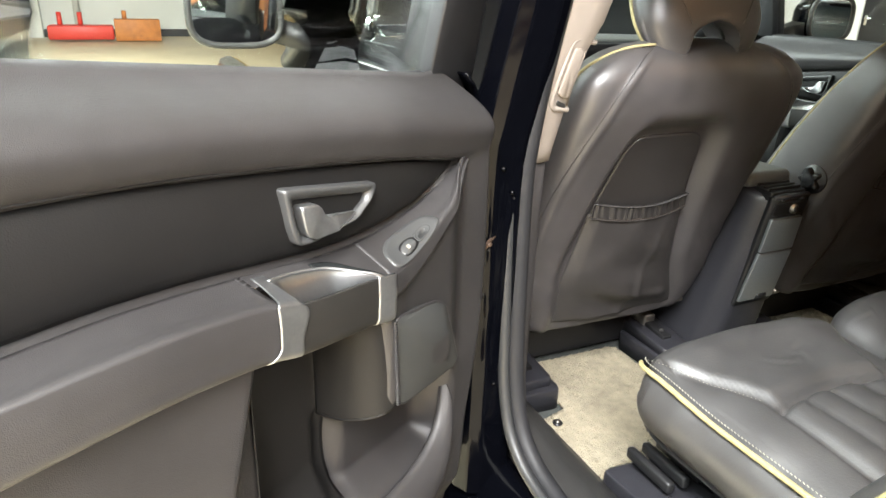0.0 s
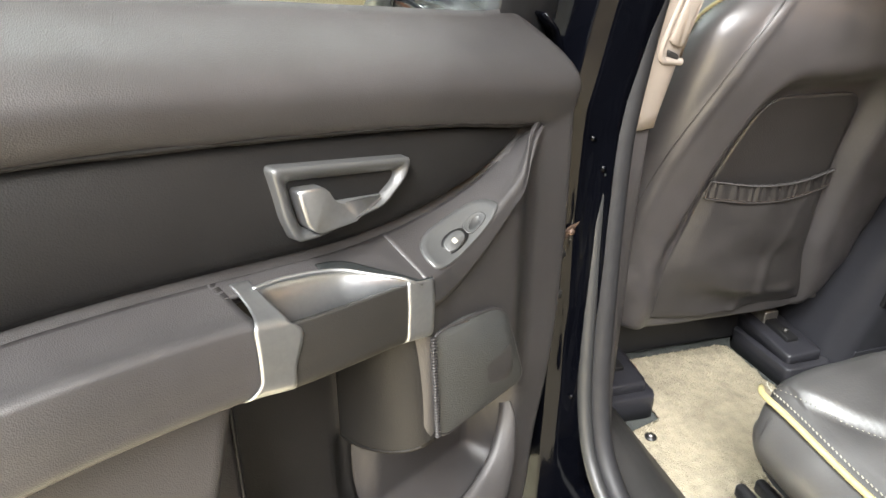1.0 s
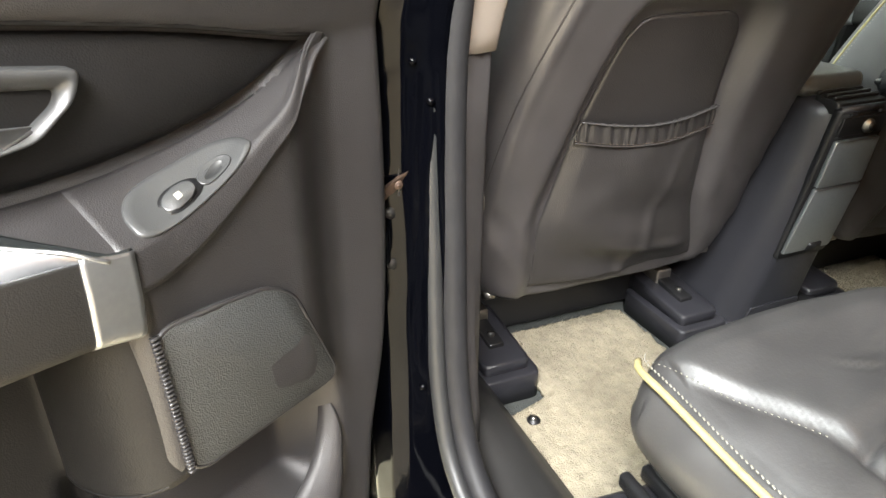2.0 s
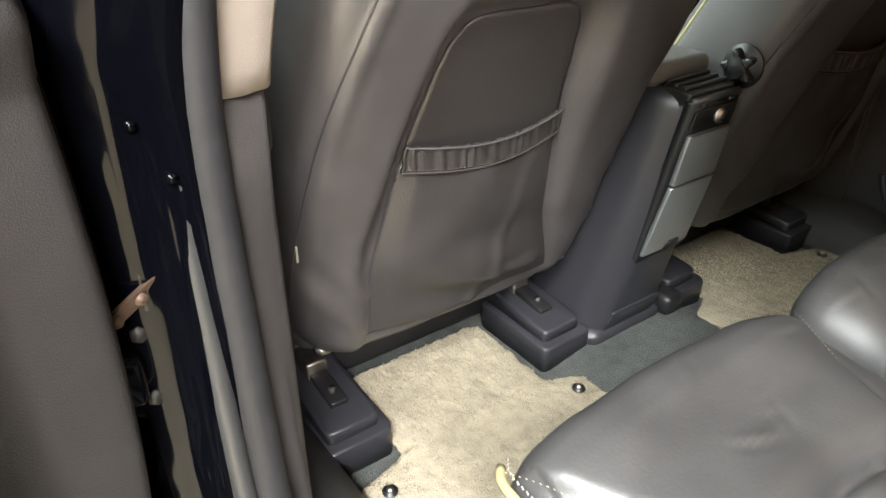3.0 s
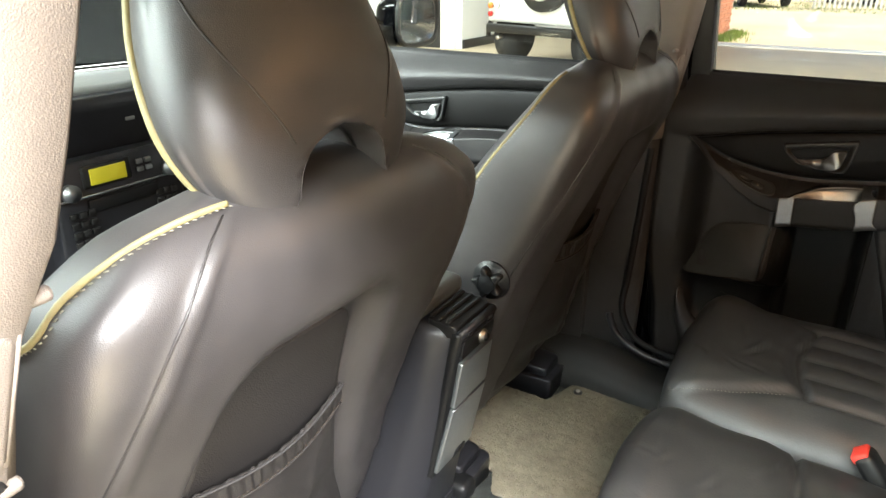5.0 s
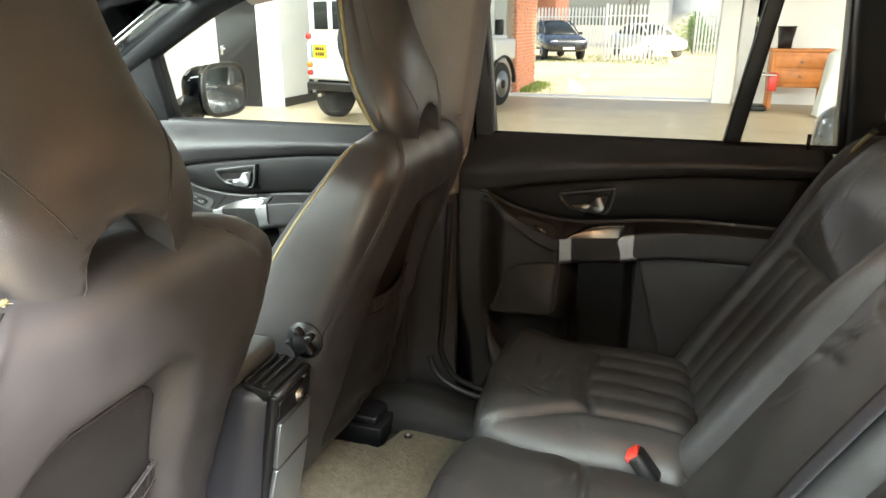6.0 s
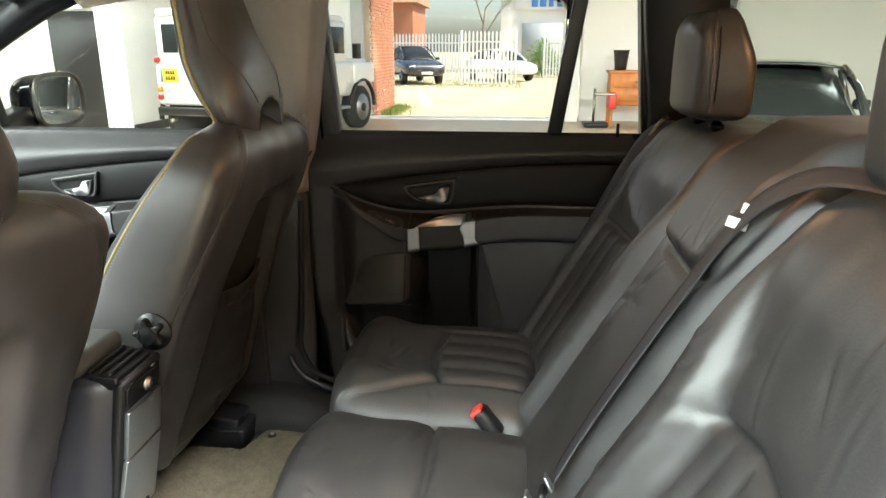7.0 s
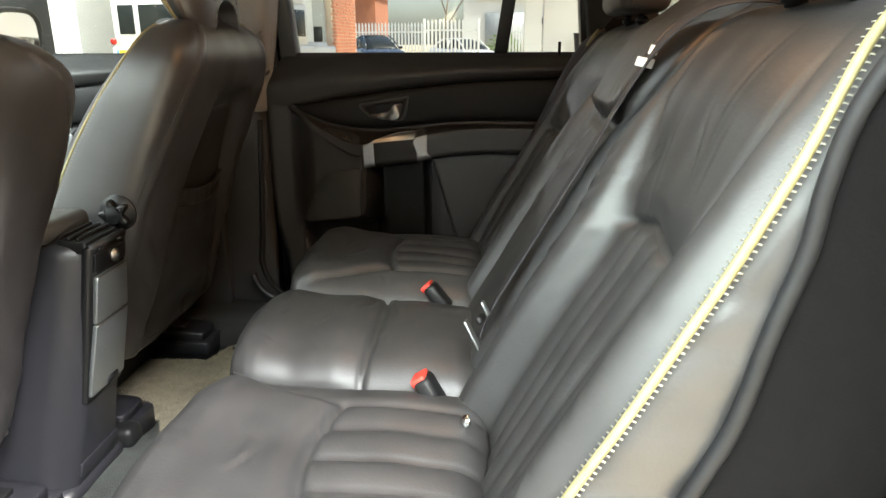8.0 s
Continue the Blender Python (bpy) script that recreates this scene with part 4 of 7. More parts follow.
def wing_mirror(sd):
    m = thing("wing_mirror", (sd * 0.93, 1.75, 1.17), "navy wing mirror with a grey-rimmed glass", "mirror", "wing mirrors")
    c = Vector((sd * 1.045, 1.735, 1.272))
    # the housing is a rounded shell that narrows forwards

    def ring(t, grow):
        w, h = 0.112 * grow, 0.078 * grow
        return [c + Vector((w * math.copysign(abs(math.cos(q)) ** 0.6, math.cos(q)), t, h * math.copysign(abs(math.sin(q)) ** 0.6, math.sin(q)))) for q in [k * math.tau / 40 for k in range(40)]]
    part("housing", loft([ring(-0.008, 0.985), ring(-0.012, 1.0), ring(0.0, 1.03), ring(0.03, 1.02), ring(0.06, 0.93), ring(0.085, 0.75), ring(0.10, 0.45)]), navy, m)
    part("rim", tube(ring(-0.013, 0.97), 0.008, 8, closed=True), hard_plastic, m, "grey mirror rim")
    part("mirror_glass", loft([ring(-0.0135, 0.90), ring(-0.011, 0.90)]), mirror_mat, m, "silvered mirror glass", smooth=False)
    part("stalk", loft([[Vector((sd * 0.80, 1.76 + a, 1.19 + b)) for a, b in ((-0.03, -0.03), (0.05, -0.03), (0.05, 0.03), (-0.03, 0.03))], [Vector((sd * 0.95, 1.75 + a, 1.235 + b)) for a, b in ((-0.012, -0.035), (0.05, -0.035), (0.05, 0.03), (-0.012, 0.03))]]), dark_plastic, m)
    return m


wing_mirror(1)
wing_mirror(-1)

# ---- front seats ----
seat_back = curve1([(0.63, 1.053), (0.75, 1.022), (0.85, 0.992), (0.95, 0.957), (1.03, 0.922), (1.10, 0.890), (1.16, 0.868), (1.20, 0.862), (1.225, 0.866), (1.243, 0.876), (1.256, 0.892), (1.264, 0.908), (1.269, 0.924)])
seat_width = curve1([(0.63, 0.205), (0.645, 0.235), (0.70, 0.262), (0.80, 0.269), (1.0, 0.268), (1.10, 0.268), (1.17, 0.263), (1.21, 0.249), (1.235, 0.218), (1.25, 0.192), (1.26, 0.155), (1.266, 0.11), (1.269, 0.07)])
seat_depth = curve1([(0.63, 0.20), (0.72, 0.24), (0.90, 0.235), (0.985, 0.222), (1.06, 0.204), (1.11, 0.187), (1.16, 0.162), (1.207, 0.128), (1.243, 0.092), (1.269, 0.022)])
seam_x = curve1([(0.67, 0.262), (0.75, 0.264), (0.85, 0.262), (0.93, 0.257), (1.02, 0.248), (1.10, 0.233), (1.16, 0.215), (1.195, 0.197), (1.239, 0.158), (1.256, 0.124)])


# how a ring round a backrest is sampled: along its rear from -1 to 1, then back along its front
CORNER = [math.cos(radians(39.8) * i / 9) ** 0.4 for i in range(9)]
RING = [(-f, False) for f in CORNER] + [(-0.9 + 1.8 * i / 80, False) for i in range(81)] + [(f, False) for f in reversed(CORNER)]
RING += [(f, True) for f in CORNER[1:]] + [(0.9 - 1.8 * i / 30, True) for i in range(31)] + [(-f, True) for f in reversed(CORNER[1:])]


def front_seat(cx, dy, inner, label, tall=0.0):
    """A front seat: cx its middle, dy how far it is slid forwards, inner +1 if the tunnel is on its +x side, tall how far it is raised."""
    seat = thing("front_seat", (cx, 1.15 + dy, 0.46), label, "car seat", "front seats")

    def sp(n, bm, m, lab="", up=None, smooth=True):
        return part(n, bm, m, up or seat, lab, smooth)

    off = -0.025 * inner
    hollow = curve1([(0.66, 0.172), (0.80, 0.158), (0.92, 0.138), (1.02, 0.122), (1.09, 0.108), (1.118, 0.098)])

    def arch(x, z):
        """1 inside the hollow of the back, 0 outside."""
        q = abs(x - off * smooth01(0.66, 0.80, z))
        top = 1.128 - 2.4 * max(q - 0.070, 0) ** 1.5
        return smooth01(hollow(z) + 0.020, hollow(z) - 0.016, q) * smooth01(top + 0.010, top - 0.022, z) * (0.55 + 0.9 * smooth01(0.72, 1.06, z))

    def back_y(x, z):
        """The back's rear face at x from its middle."""
        w = seat_width(z)
        n = 5.0
        e = max(1 - (abs(x) / max(w, 1e-4)) ** n, 0) ** (1 / n)
        return seat_back(z) + dy + seat_depth(z) * 0.5 * (1 - e) + 0.026 * arch(x, z) + 0.0020 * smooth01(seam_x(z) - 0.0015, seam_x(z) + 0.0015, abs(x)) * smooth01(1.262, 1.25, z) - 0.0035 * bump1(abs(x), seam_x(z) - 0.010, 0.007) * smooth01(1.262, 1.24, z)

    zs = [0.630, 0.635, 0.645, 0.66, 0.68, 0.70, 0.72] + [0.74 + 0.0115 * i for i in range(43)] + [1.236, 1.246, 1.253, 1.258, 1.262, 1.265, 1.2675, 1.269]
    rings = []
    for z in zs:
        w, t = seat_width(z), seat_depth(z)
        r = []
        for f, front in RING:
            x = w * f
            if not front:
                y = back_y(x, z)
            else:
                # the front: bolsters stand proud of a hollow middle
                e = max(1 - abs(f) ** 5, 0) ** 0.2
                y = seat_back(z) + dy + t * 0.5 * (1 + e) - 0.035 * smooth01(0.16, 0.08, abs(x)) * smooth01(0.70, 0.8, z) * smooth01(1.24, 1.10, z)
            x += 0.0012 * noise.noise((x * 22, z * 22, cx))
            y += (0.0025 * noise.noise((x * 16, z * 16, cx + 3)) + 0.007 * noise.noise((x * 5, z * 26 + x * 30, cx + 8)) * smooth01(0.13, 0.19, abs(x)) * smooth01(0.98, 0.80, z)) * (not front)
            r.append(Vector((cx + x, y, z)))
        rings.append(r)
    back = sp("backrest", loft(rings), leather, "charcoal leather backrest")
    # seams and coloured piping
    for sg in (-1, 1):
        pts = []
        for i in range(50):
            z = 0.69 + (1.255 - 0.69) * i / 49
            x = seam_x(z) * sg
            pts.append((cx + x, back_y(x, z) - 0.0002, z))
        sp("side_seam", tube(pts, 0.0011, 6), pocket_cloth, "dark seam", back)
        lines = []
        tunnel = sg == inner
        for q0, lift in ((18, 0.0), (13, -0.007)) if tunnel else ((37, 0.0), (32, -0.007)):
            run = []
            for z in [0.74 + (0.524 if tunnel and inner < 0 else 0.43) * i / 46 for i in range(47)]:
                w, t = seat_width(z), seat_depth(z)
                q = radians(q0 if tunnel else q0 - (q0 - 10) * smooth01(1.12, 1.17, z))
                run.append((cx + sg * w * math.cos(q) ** 0.4, seat_back(z) + dy + t * 0.5 * (1 + math.sin(q) ** 0.4), z))
            # over the shoulder to the seam
            top = [run[-1]] + [(cx + sg * a, b + dy + lift, c) for a, b, c in ((0.258, 0.936, 1.197), (0.238, 0.926, 1.222), (0.212, 0.914, 1.2405), (0.188, 0.906, 1.2515), (0.164, 0.901, 1.2575), (0.140, 0.898, 1.2605), (0.118, 0.896, 1.2615))]
            lines.append(run[:-1] + ([tuple(p) for p in spline(top, 30)] if not tunnel else []))
        sp("piping", tube(lines[0], 0.0027, 8), piping, "pale yellow leather piping", back)
        stitches(lines[1], 0.0062, 0.0018, (sg, -0.2, 0.4), back)
    # hard panel above the pocket
    def pan_fn(a, v):
        z = 0.905 + 0.190 * v
        x = off + (2 * a - 1) * (0.124 - 0.036 * v - 0.008 * smooth01(0.86, 1.0, v) ** 2)
        z -= 0.012 * abs(2 * a - 1) ** 8 * smooth01(0.6, 1.0, v)
        return cx + x, back_y(x, z) - 0.004 - 0.005 * math.sin(math.pi * v) * math.sin(math.pi * a) ** 0.5, z
    sp("back_panel", grid(pan_fn, 30, 30, 0.003), pocket_cloth, "dark smooth panel above the pocket", back)

    # sagging pocket and its gathered top band
    def pocket(a, v):
        z = 0.655 + 0.271 * v
        x = off * smooth01(0, 0.5, v) + (2 * a - 1) * (0.166 - 0.044 * v)
        sag = 0.030 * math.sin(math.pi * a) ** 0.8 * math.sin(math.pi * (0.08 + 0.80 * v)) ** 0.8
        fold = 0.010 * math.sin(6.0 * a + 9 * v + 2.2 * math.sin(3 * v)) * math.sin(math.pi * a) * (1 - v) + 0.006 * noise.noise((a * 4 + cx, v * 5, 1)) * math.sin(math.pi * a)
        fold += 0.010 * bump1(v - 0.34 + 0.22 * a, 0.0, 0.05) * smooth01(0.25, 0.5, a) * smooth01(0.98, 0.8, a) + 0.006 * bump1(a - 0.52 - 0.3 * v, 0.0, 0.04) * (1 - v)
        return cx + x, back_y(x, z) - 0.0015 - 0.007 * min(a, 1 - a, 0.1) * 10 * v - sag - fold, z
    sp("pocket", grid(pocket, 72, 60, 0.003), pocket_cloth, "sagging pocket", back)

    def band(a, v):
        z = 0.920 + 0.032 * v - 0.012 * math.sin(math.pi * a)
        x = off + (2 * a - 1) * (0.121 - 0.003 * v)
        pleat = math.sin(a * math.tau * 16 + 4.0 * v + 1.6 * math.sin(a * 19))
        return cx + x, back_y(x, z) - 0.010 - 0.018 * math.sin(math.pi * a) - 0.0030 * pleat * math.sin(math.pi * v) ** 0.6 * (0.6 + 0.4 * math.sin(a * 41)), z
    bd = sp("pocket_band", grid(band, 160, 10, 0.004), pocket_cloth, "gathered elastic pocket edge", back)
    for vv in (0.0, 1.0):
        sp("band_seam", tube([tuple(Vector(band(i / 60, vv)) - Vector((0, 0.002, 0))) for i in range(61)], 0.0016, 6), leather_worn if vv else pocket_cloth, "", bd)
    stitches([tuple(Vector(band(i / 60, 0.10)) - Vector((0, 0.0015, 0))) for i in range(61)], 0.0055, 0.0012, (0, -1, 0), bd, brown_thread)
    # fabric tag on the edge
    sg = -inner
    sp("tag", rbox((cx + sg * 0.262, back_y(sg * 0.262, 0.83) - 0.004, 0.83), (0.003, 0.002, 0.022), 0.0005), stitch_white, "small pale tag", back)
    # recline knob on the tunnel side
    if inner < 0:
        kz = 0.957
        kx = cx + inner * (seat_width(kz) + 0.001)
        ky = seat_back(kz) + dy + 0.058
        kb = sp("recline_knob", disc((kx, ky, kz), (1, 0, 0), 0.033, 0.010, 36, 0.003), dark_plastic, "black star-shaped recline knob")
        star = []
        for i in range(48):
            q = i * math.tau / 48
            rr = 0.0205 + 0.0075 * math.cos(5 * q)
            star.append((rr * math.cos(q), rr * math.sin(q)))
        sp("star", prism(star, lambda a, b: Vector((kx + inner * 0.020, ky + a, kz + b)), lambda a, b: Vector((kx, ky + a, kz + b)), 0.004, 3), dark_plastic, "", kb)
    # seat cushion ahead, mostly hidden
    def cpush(p, nrm):
        q = p + Vector((cx, 1.36 + dy, 0.70))
        if nrm.z > 0.3:
            q.z += 0.02 * smooth01(0.14, 0.2, abs(p.x)) - 0.012 * bump1(abs(p.x), 0.14, 0.012)
        return q
    sp("cushion", pillow((0.255, 0.27, 0.085), 0.045, (20, 20, 8), cpush), leather, "charcoal leather seat cushion")
    # frame below, enlarged into a dark block standing in for under-seat shade
    sp("seat_frame", rbox((cx, 1.39 + dy, 0.560), (0.45, 0.38, 0.17), 0.01), dark_plastic)
    for sg in (-1, 1):
        sp("hinge_bolt", disc((cx + sg * 0.222, 1.085 + dy, 0.64), (1, 0, 0), 0.009, 0.02, 16, 0.002), steel, "steel hinge bolt")

    # headrest: leans forwards, winged, arched out at its foot
    hy = curve1([(1.236, 0.880), (1.26, 0.878), (1.30, 0.878), (1.34, 0.887), (1.38, 0.906), (1.456, 0.935), (1.52, 0.955), (1.58, 0.968)])
    hw = curve1([(1.236, 0.098), (1.25, 0.108), (1.27, 0.122), (1.30, 0.133), (1.34, 0.131), (1.38, 0.121), (1.42, 0.110), (1.47, 0.102), (1.53, 0.096), (1.56, 0.080), (1.575, 0.05)])
    ht = curve1([(1.236, 0.05), (1.25, 0.075), (1.28, 0.100), (1.34, 0.122), (1.42, 0.108), (1.49, 0.090), (1.54, 0.07), (1.575, 0.035)])

    def hring(z):
        r = []
        for k in range(72):
            q = k * math.tau / 72
            c, s = math.cos(q), math.sin(q)
            x = hw(z) * math.copysign(abs(c) ** 0.62, c)
            y = ht(z) * 0.5 * (1 + math.copysign(abs(s) ** 0.7, s))
            if s < 0:
                y += 0.012 * math.cos(math.pi * x / hw(z) * 0.5) * smooth01(1.32, 1.38, z) * -1 + 0.010
            r.append(Vector((cx + x, hy(z) + dy - 0.012 + y, z)))
        return r
    def gap(z):
        """Half the width of the arch in the headrest's foot."""
        return 0.057 * (1 - min(max((z - 1.256) / 0.046, 0), 1) ** 2.4) ** 0.5
    hm = loft([hring(z) for z in [1.310 + 0.008 * i for i in range(31)] + [1.556, 1.564, 1.570, 1.574]], False)
    hm.faces.new([hm.verts.new(p) for p in hring(1.5745)])
    for sg in (-1, 1):
        # two legs, one each side of the arch
        legs = []
        for z in [1.236, 1.239, 1.244, 1.252, 1.262, 1.272, 1.280, 1.286, 1.292, 1.297, 1.301, 1.304, 1.307, 1.309, 1.310]:
            k = 0.008 * (1 - smooth01(1.236, 1.256, z))
            legs.append([Vector((cx + sg * max(sg * (p.x - cx), gap(z) + k), p.y, p.z)) for p in hring(z)])
        loft(legs, False, hm)
    bmesh.ops.remove_doubles(hm, verts=hm.verts, dist=0.0002)
    head = sp("headrest", hm, leather, "winged leather headrest")
    for sg in (-1, 1):
        pts = []
        for i in range(40):
            z = 1.248 + (1.55 - 1.248) * i / 39
            pts.append((cx + sg * hw(z) * 0.97, hy(z) + dy - 0.012 + ht(z) * 0.74, z))
        sp("headrest_piping", tube(pts, 0.0036, 8), piping, "pale yellow leather piping", head)
        stitches([(x, y - 0.008, z) for x, y, z in pts], 0.0062, 0.0034, (sg, -0.3, 0), head)
        seam = []
        for i in range(30):
            z = 1.297 + 0.258 * i / 29
            f = 0.40 + 0.54 * smooth01(1.27, 1.42, z)
            c_ = f ** (1 / 0.62)
            seam.append((cx + sg * hw(z) * f, hy(z) + dy - 0.0024 + ht(z) * 0.5 * (1 - (1 - c_ * c_) ** 0.35) - 0.012 * math.cos(math.pi * f * 0.5) * smooth01(1.32, 1.38, z), z))
        sp("headrest_seam", tube(seam, 0.0010, 6), pocket_cloth, "", head)
    for ob in [back, *back.children_recursive, head, *head.children_recursive] if tall else []:
        for v in ob.data.vertices:
            v.co.z += tall * smooth01(0.80, 1.18, (ob.matrix_world @ v.co).z)
    # rail covers on the floor
    for sg in (-1, 1):
        bx = cx + sg * 0.205
        rc = thing("rail_cover", (bx, 1.10 + dy, 0.46), "grey plastic seat rail cover with a bolt slot", "rail cover", "seat rail covers")
        lower = rounded([(bx - 0.055, 1.02 + dy * 0.3), (bx + 0.055, 1.02 + dy * 0.3), (bx + 0.055, 1.20), (bx - 0.055, 1.20)], 0.014)
        part("base", prism(lower, lambda a, b: Vector((a, b, 0.507)), lambda a, b: Vector((a, b, 0.452)), 0.005), console_plastic, rc)
        upper = rounded([(bx - 0.042, 1.038 + dy * 0.3), (bx + 0.042, 1.038 + dy * 0.3), (bx + 0.042, 1.23), (bx - 0.042, 1.23)], 0.012)
        part("cap", prism(upper, lambda a, b: Vector((a, b, 0.527 + 0.10 * max(b - 1.06, 0))), lambda a, b: Vector((a, b, 0.500)), 0.006), console_plastic, rc)
        part("slot", rbox((bx, 1.13, 0.538), (0.028, 0.10, 0.012), 0.002, Matrix.Rotation(0.1, 3, "X")), dark_plastic, rc)
        part("rail", rbox((bx, 1.36, 0.545), (0.035, 0.42, 0.04), 0.004), steel, rc, "worn steel seat rail")
        part("bolt", disc((bx, 1.105, 0.543), (0, 0.1, 1), 0.007, 0.010, 6), hard_plastic, rc)
    return seat


front_seat(-0.348, 0.0, 1, "charcoal leather front passenger seat with yellow piping")
front_seat(0.366, -0.055, -1, "charcoal leather driver's seat with yellow piping", 0.028)

# ---- centre console between the front seats ----
con = thing("centre_console", (0, 1.1, 0.46), "slate grey centre console with two metal flaps", "console")


con_rear = curve1([(0.47, 1.020), (0.50, 1.012), (0.60, 0.990), (0.67, 0.974), (0.75, 0.956), (0.80, 0.946), (0.885, 0.934), (0.925, 0.929), (0.945, 0.934)])
con_half = curve1([(0.47, 0.106), (0.50, 0.100), (0.60, 0.090), (0.75, 0.079), (0.88, 0.071), (0.925, 0.067), (0.945, 0.060)])


def con_ring(z, grow=0.0, back=1.34, up=0.0):
    """A flat rear face between two broad chamfers, then straight sides."""
    y0, w = con_rear(z) - grow, con_half(z) + grow
    q = [(-w, y0 + 0.16), (-w, y0 + 0.060), (-w + 0.002, y0 + 0.046), (-w + 0.008, y0 + 0.032), (-w + 0.018, y0 + 0.018), (-w + 0.026, y0 + 0.008), (-w + 0.032, y0 + 0.003), (-w + 0.040, y0)]
    return [Vector((x, y, z + up)) for x, y in q + [(-x, y) for x, y in reversed(q)] + [(w, back), (-w, back)]]


def con_face(x, z, d=0.0):
    return Vector((x, con_rear(z) - d, z))


body = part("body", loft([con_ring(z) for z in (0.470, 0.50, 0.55, 0.60, 0.67, 0.75, 0.80, 0.85, 0.885, 0.915)] + [con_ring(0.925, -0.001, up=0.003), con_ring(0.932, -0.004, up=0.004), con_ring(0.938, -0.010, up=0.004)]), console_plastic, con, "slate grey console body")
part("foot", loft([con_ring(0.475, 0.010, up=-0.012), con_ring(0.475, 0.011, up=0.010), con_ring(0.475, 0.009, up=0.016), con_ring(0.475, 0.002, up=0.024)]), console_plastic, con, "moulded console foot")
part("kick_strip", prism(rounded([(-0.062, 0.510), (0.062, 0.510), (0.060, 0.540), (-0.060, 0.540)], 0.004), lambda a, b: con_face(a, b, 0.0035), lambda a, b: con_face(a, b, -0.01), 0.0015), console_plastic, con)
part("rear_recess", prism(rounded([(-0.058, 0.655), (0.058, 0.655), (0.054, 0.935), (-0.054, 0.935)], 0.006), lambda a, b: con_face(a, b, 0.0025), lambda a, b: con_face(a, b, -0.012)), dark_plastic, con, "black recessed face")
for z0, z1, w0, w1 in ((0.803, 0.884, 0.0505, 0.0475), (0.668, 0.7995, 0.0545, 0.0510)):
    fl = part("flap", prism(rounded([(-w0, z0), (w0, z0), (w1, z1), (-w1, z1)], 0.003), lambda a, b: con_face(a, b, 0.0075), lambda a, b: con_face(a, b, 0.0), 0.0018), metal_panel, con, "brushed grey metal flap")
    part("flap_edge", rbox(con_face(0, z1 - 0.0010, 0.0070), (2 * w1 - 0.004, 0.004, 0.0022), 0.0008), metal_satin, fl, "bright flap edge")
part("flap_grip", prism(rounded([(-0.004, 0.664), (0.034, 0.664), (0.030, 0.682), (0.0, 0.682)], 0.005), lambda a, b: con_face(a, b, 0.0090), lambda a, b: con_face(a, b, 0.004)), dark_plastic, con)
sk = part("socket", disc(con_face(0.010, 0.906, 0.006), (0, -1, 0.1), 0.0115, 0.012, 28, 0.003), steel, con, "round metal socket ring")
part("socket_core", disc(con_face(0.010, 0.906, 0.011), (0, -1, 0.1), 0.0068, 0.006, 20, 0.001), dark_plastic, sk)
part("socket_bezel", prism(rounded([(-0.048, 0.892), (0.048, 0.892), (0.047, 0.922), (-0.047, 0.922)], 0.004), lambda a, b: con_face(a, b, 0.0045), lambda a, b: con_face(a, b, 0.0), 0.0015), dark_plastic, con)
# slotted top: a bar across the rear edge, a dark slot, and two ribs before the lid
part("top_bar", tube([(-0.052, 0.930, 0.934), (0.052, 0.930, 0.934)], 0.0065, 12), console_plastic, con, "rounded bar along the top edge")
part("top_slot", prism(rounded([(-0.052, 0.936), (0.052, 0.936), (0.052, 0.985), (-0.052, 0.985)], 0.006), lambda a, b: Vector((a, b, 0.9435 + 0.10 * (b - 0.936))), lambda a, b: Vector((a, b, 0.925)), 0.002), dark_plastic, con, "black slotted panel at the console's top")
for yy in (0.951, 0.966, 0.981):
    part("top_rib", rbox((0, yy, 0.9465 + 0.10 * (yy - 0.936)), (0.096, 0.006, 0.006), 0.002), dark_plastic, con)
for xx in (-0.030, 0.030):
    part("slot_button", rbox(con_face(xx, 0.929, 0.004), (0.012, 0.006, 0.006), 0.002), console_plastic, con)
part("lid", rbox((0, 1.175, 0.957), (0.136, 0.37, 0.036), 0.015, seg=3), leather_light, con, "grey leather armrest lid")
part("foot_cover", rbox((0.112, 1.030, 0.492), (0.050, 0.075, 0.044), 0.013, seg=3), dark_plastic, con, "black foot cover")
part("foot_screw", disc((-0.116, 1.055, 0.492), (-0.4, -0.3, 1), 0.008, 0.01, 12), chrome, con)

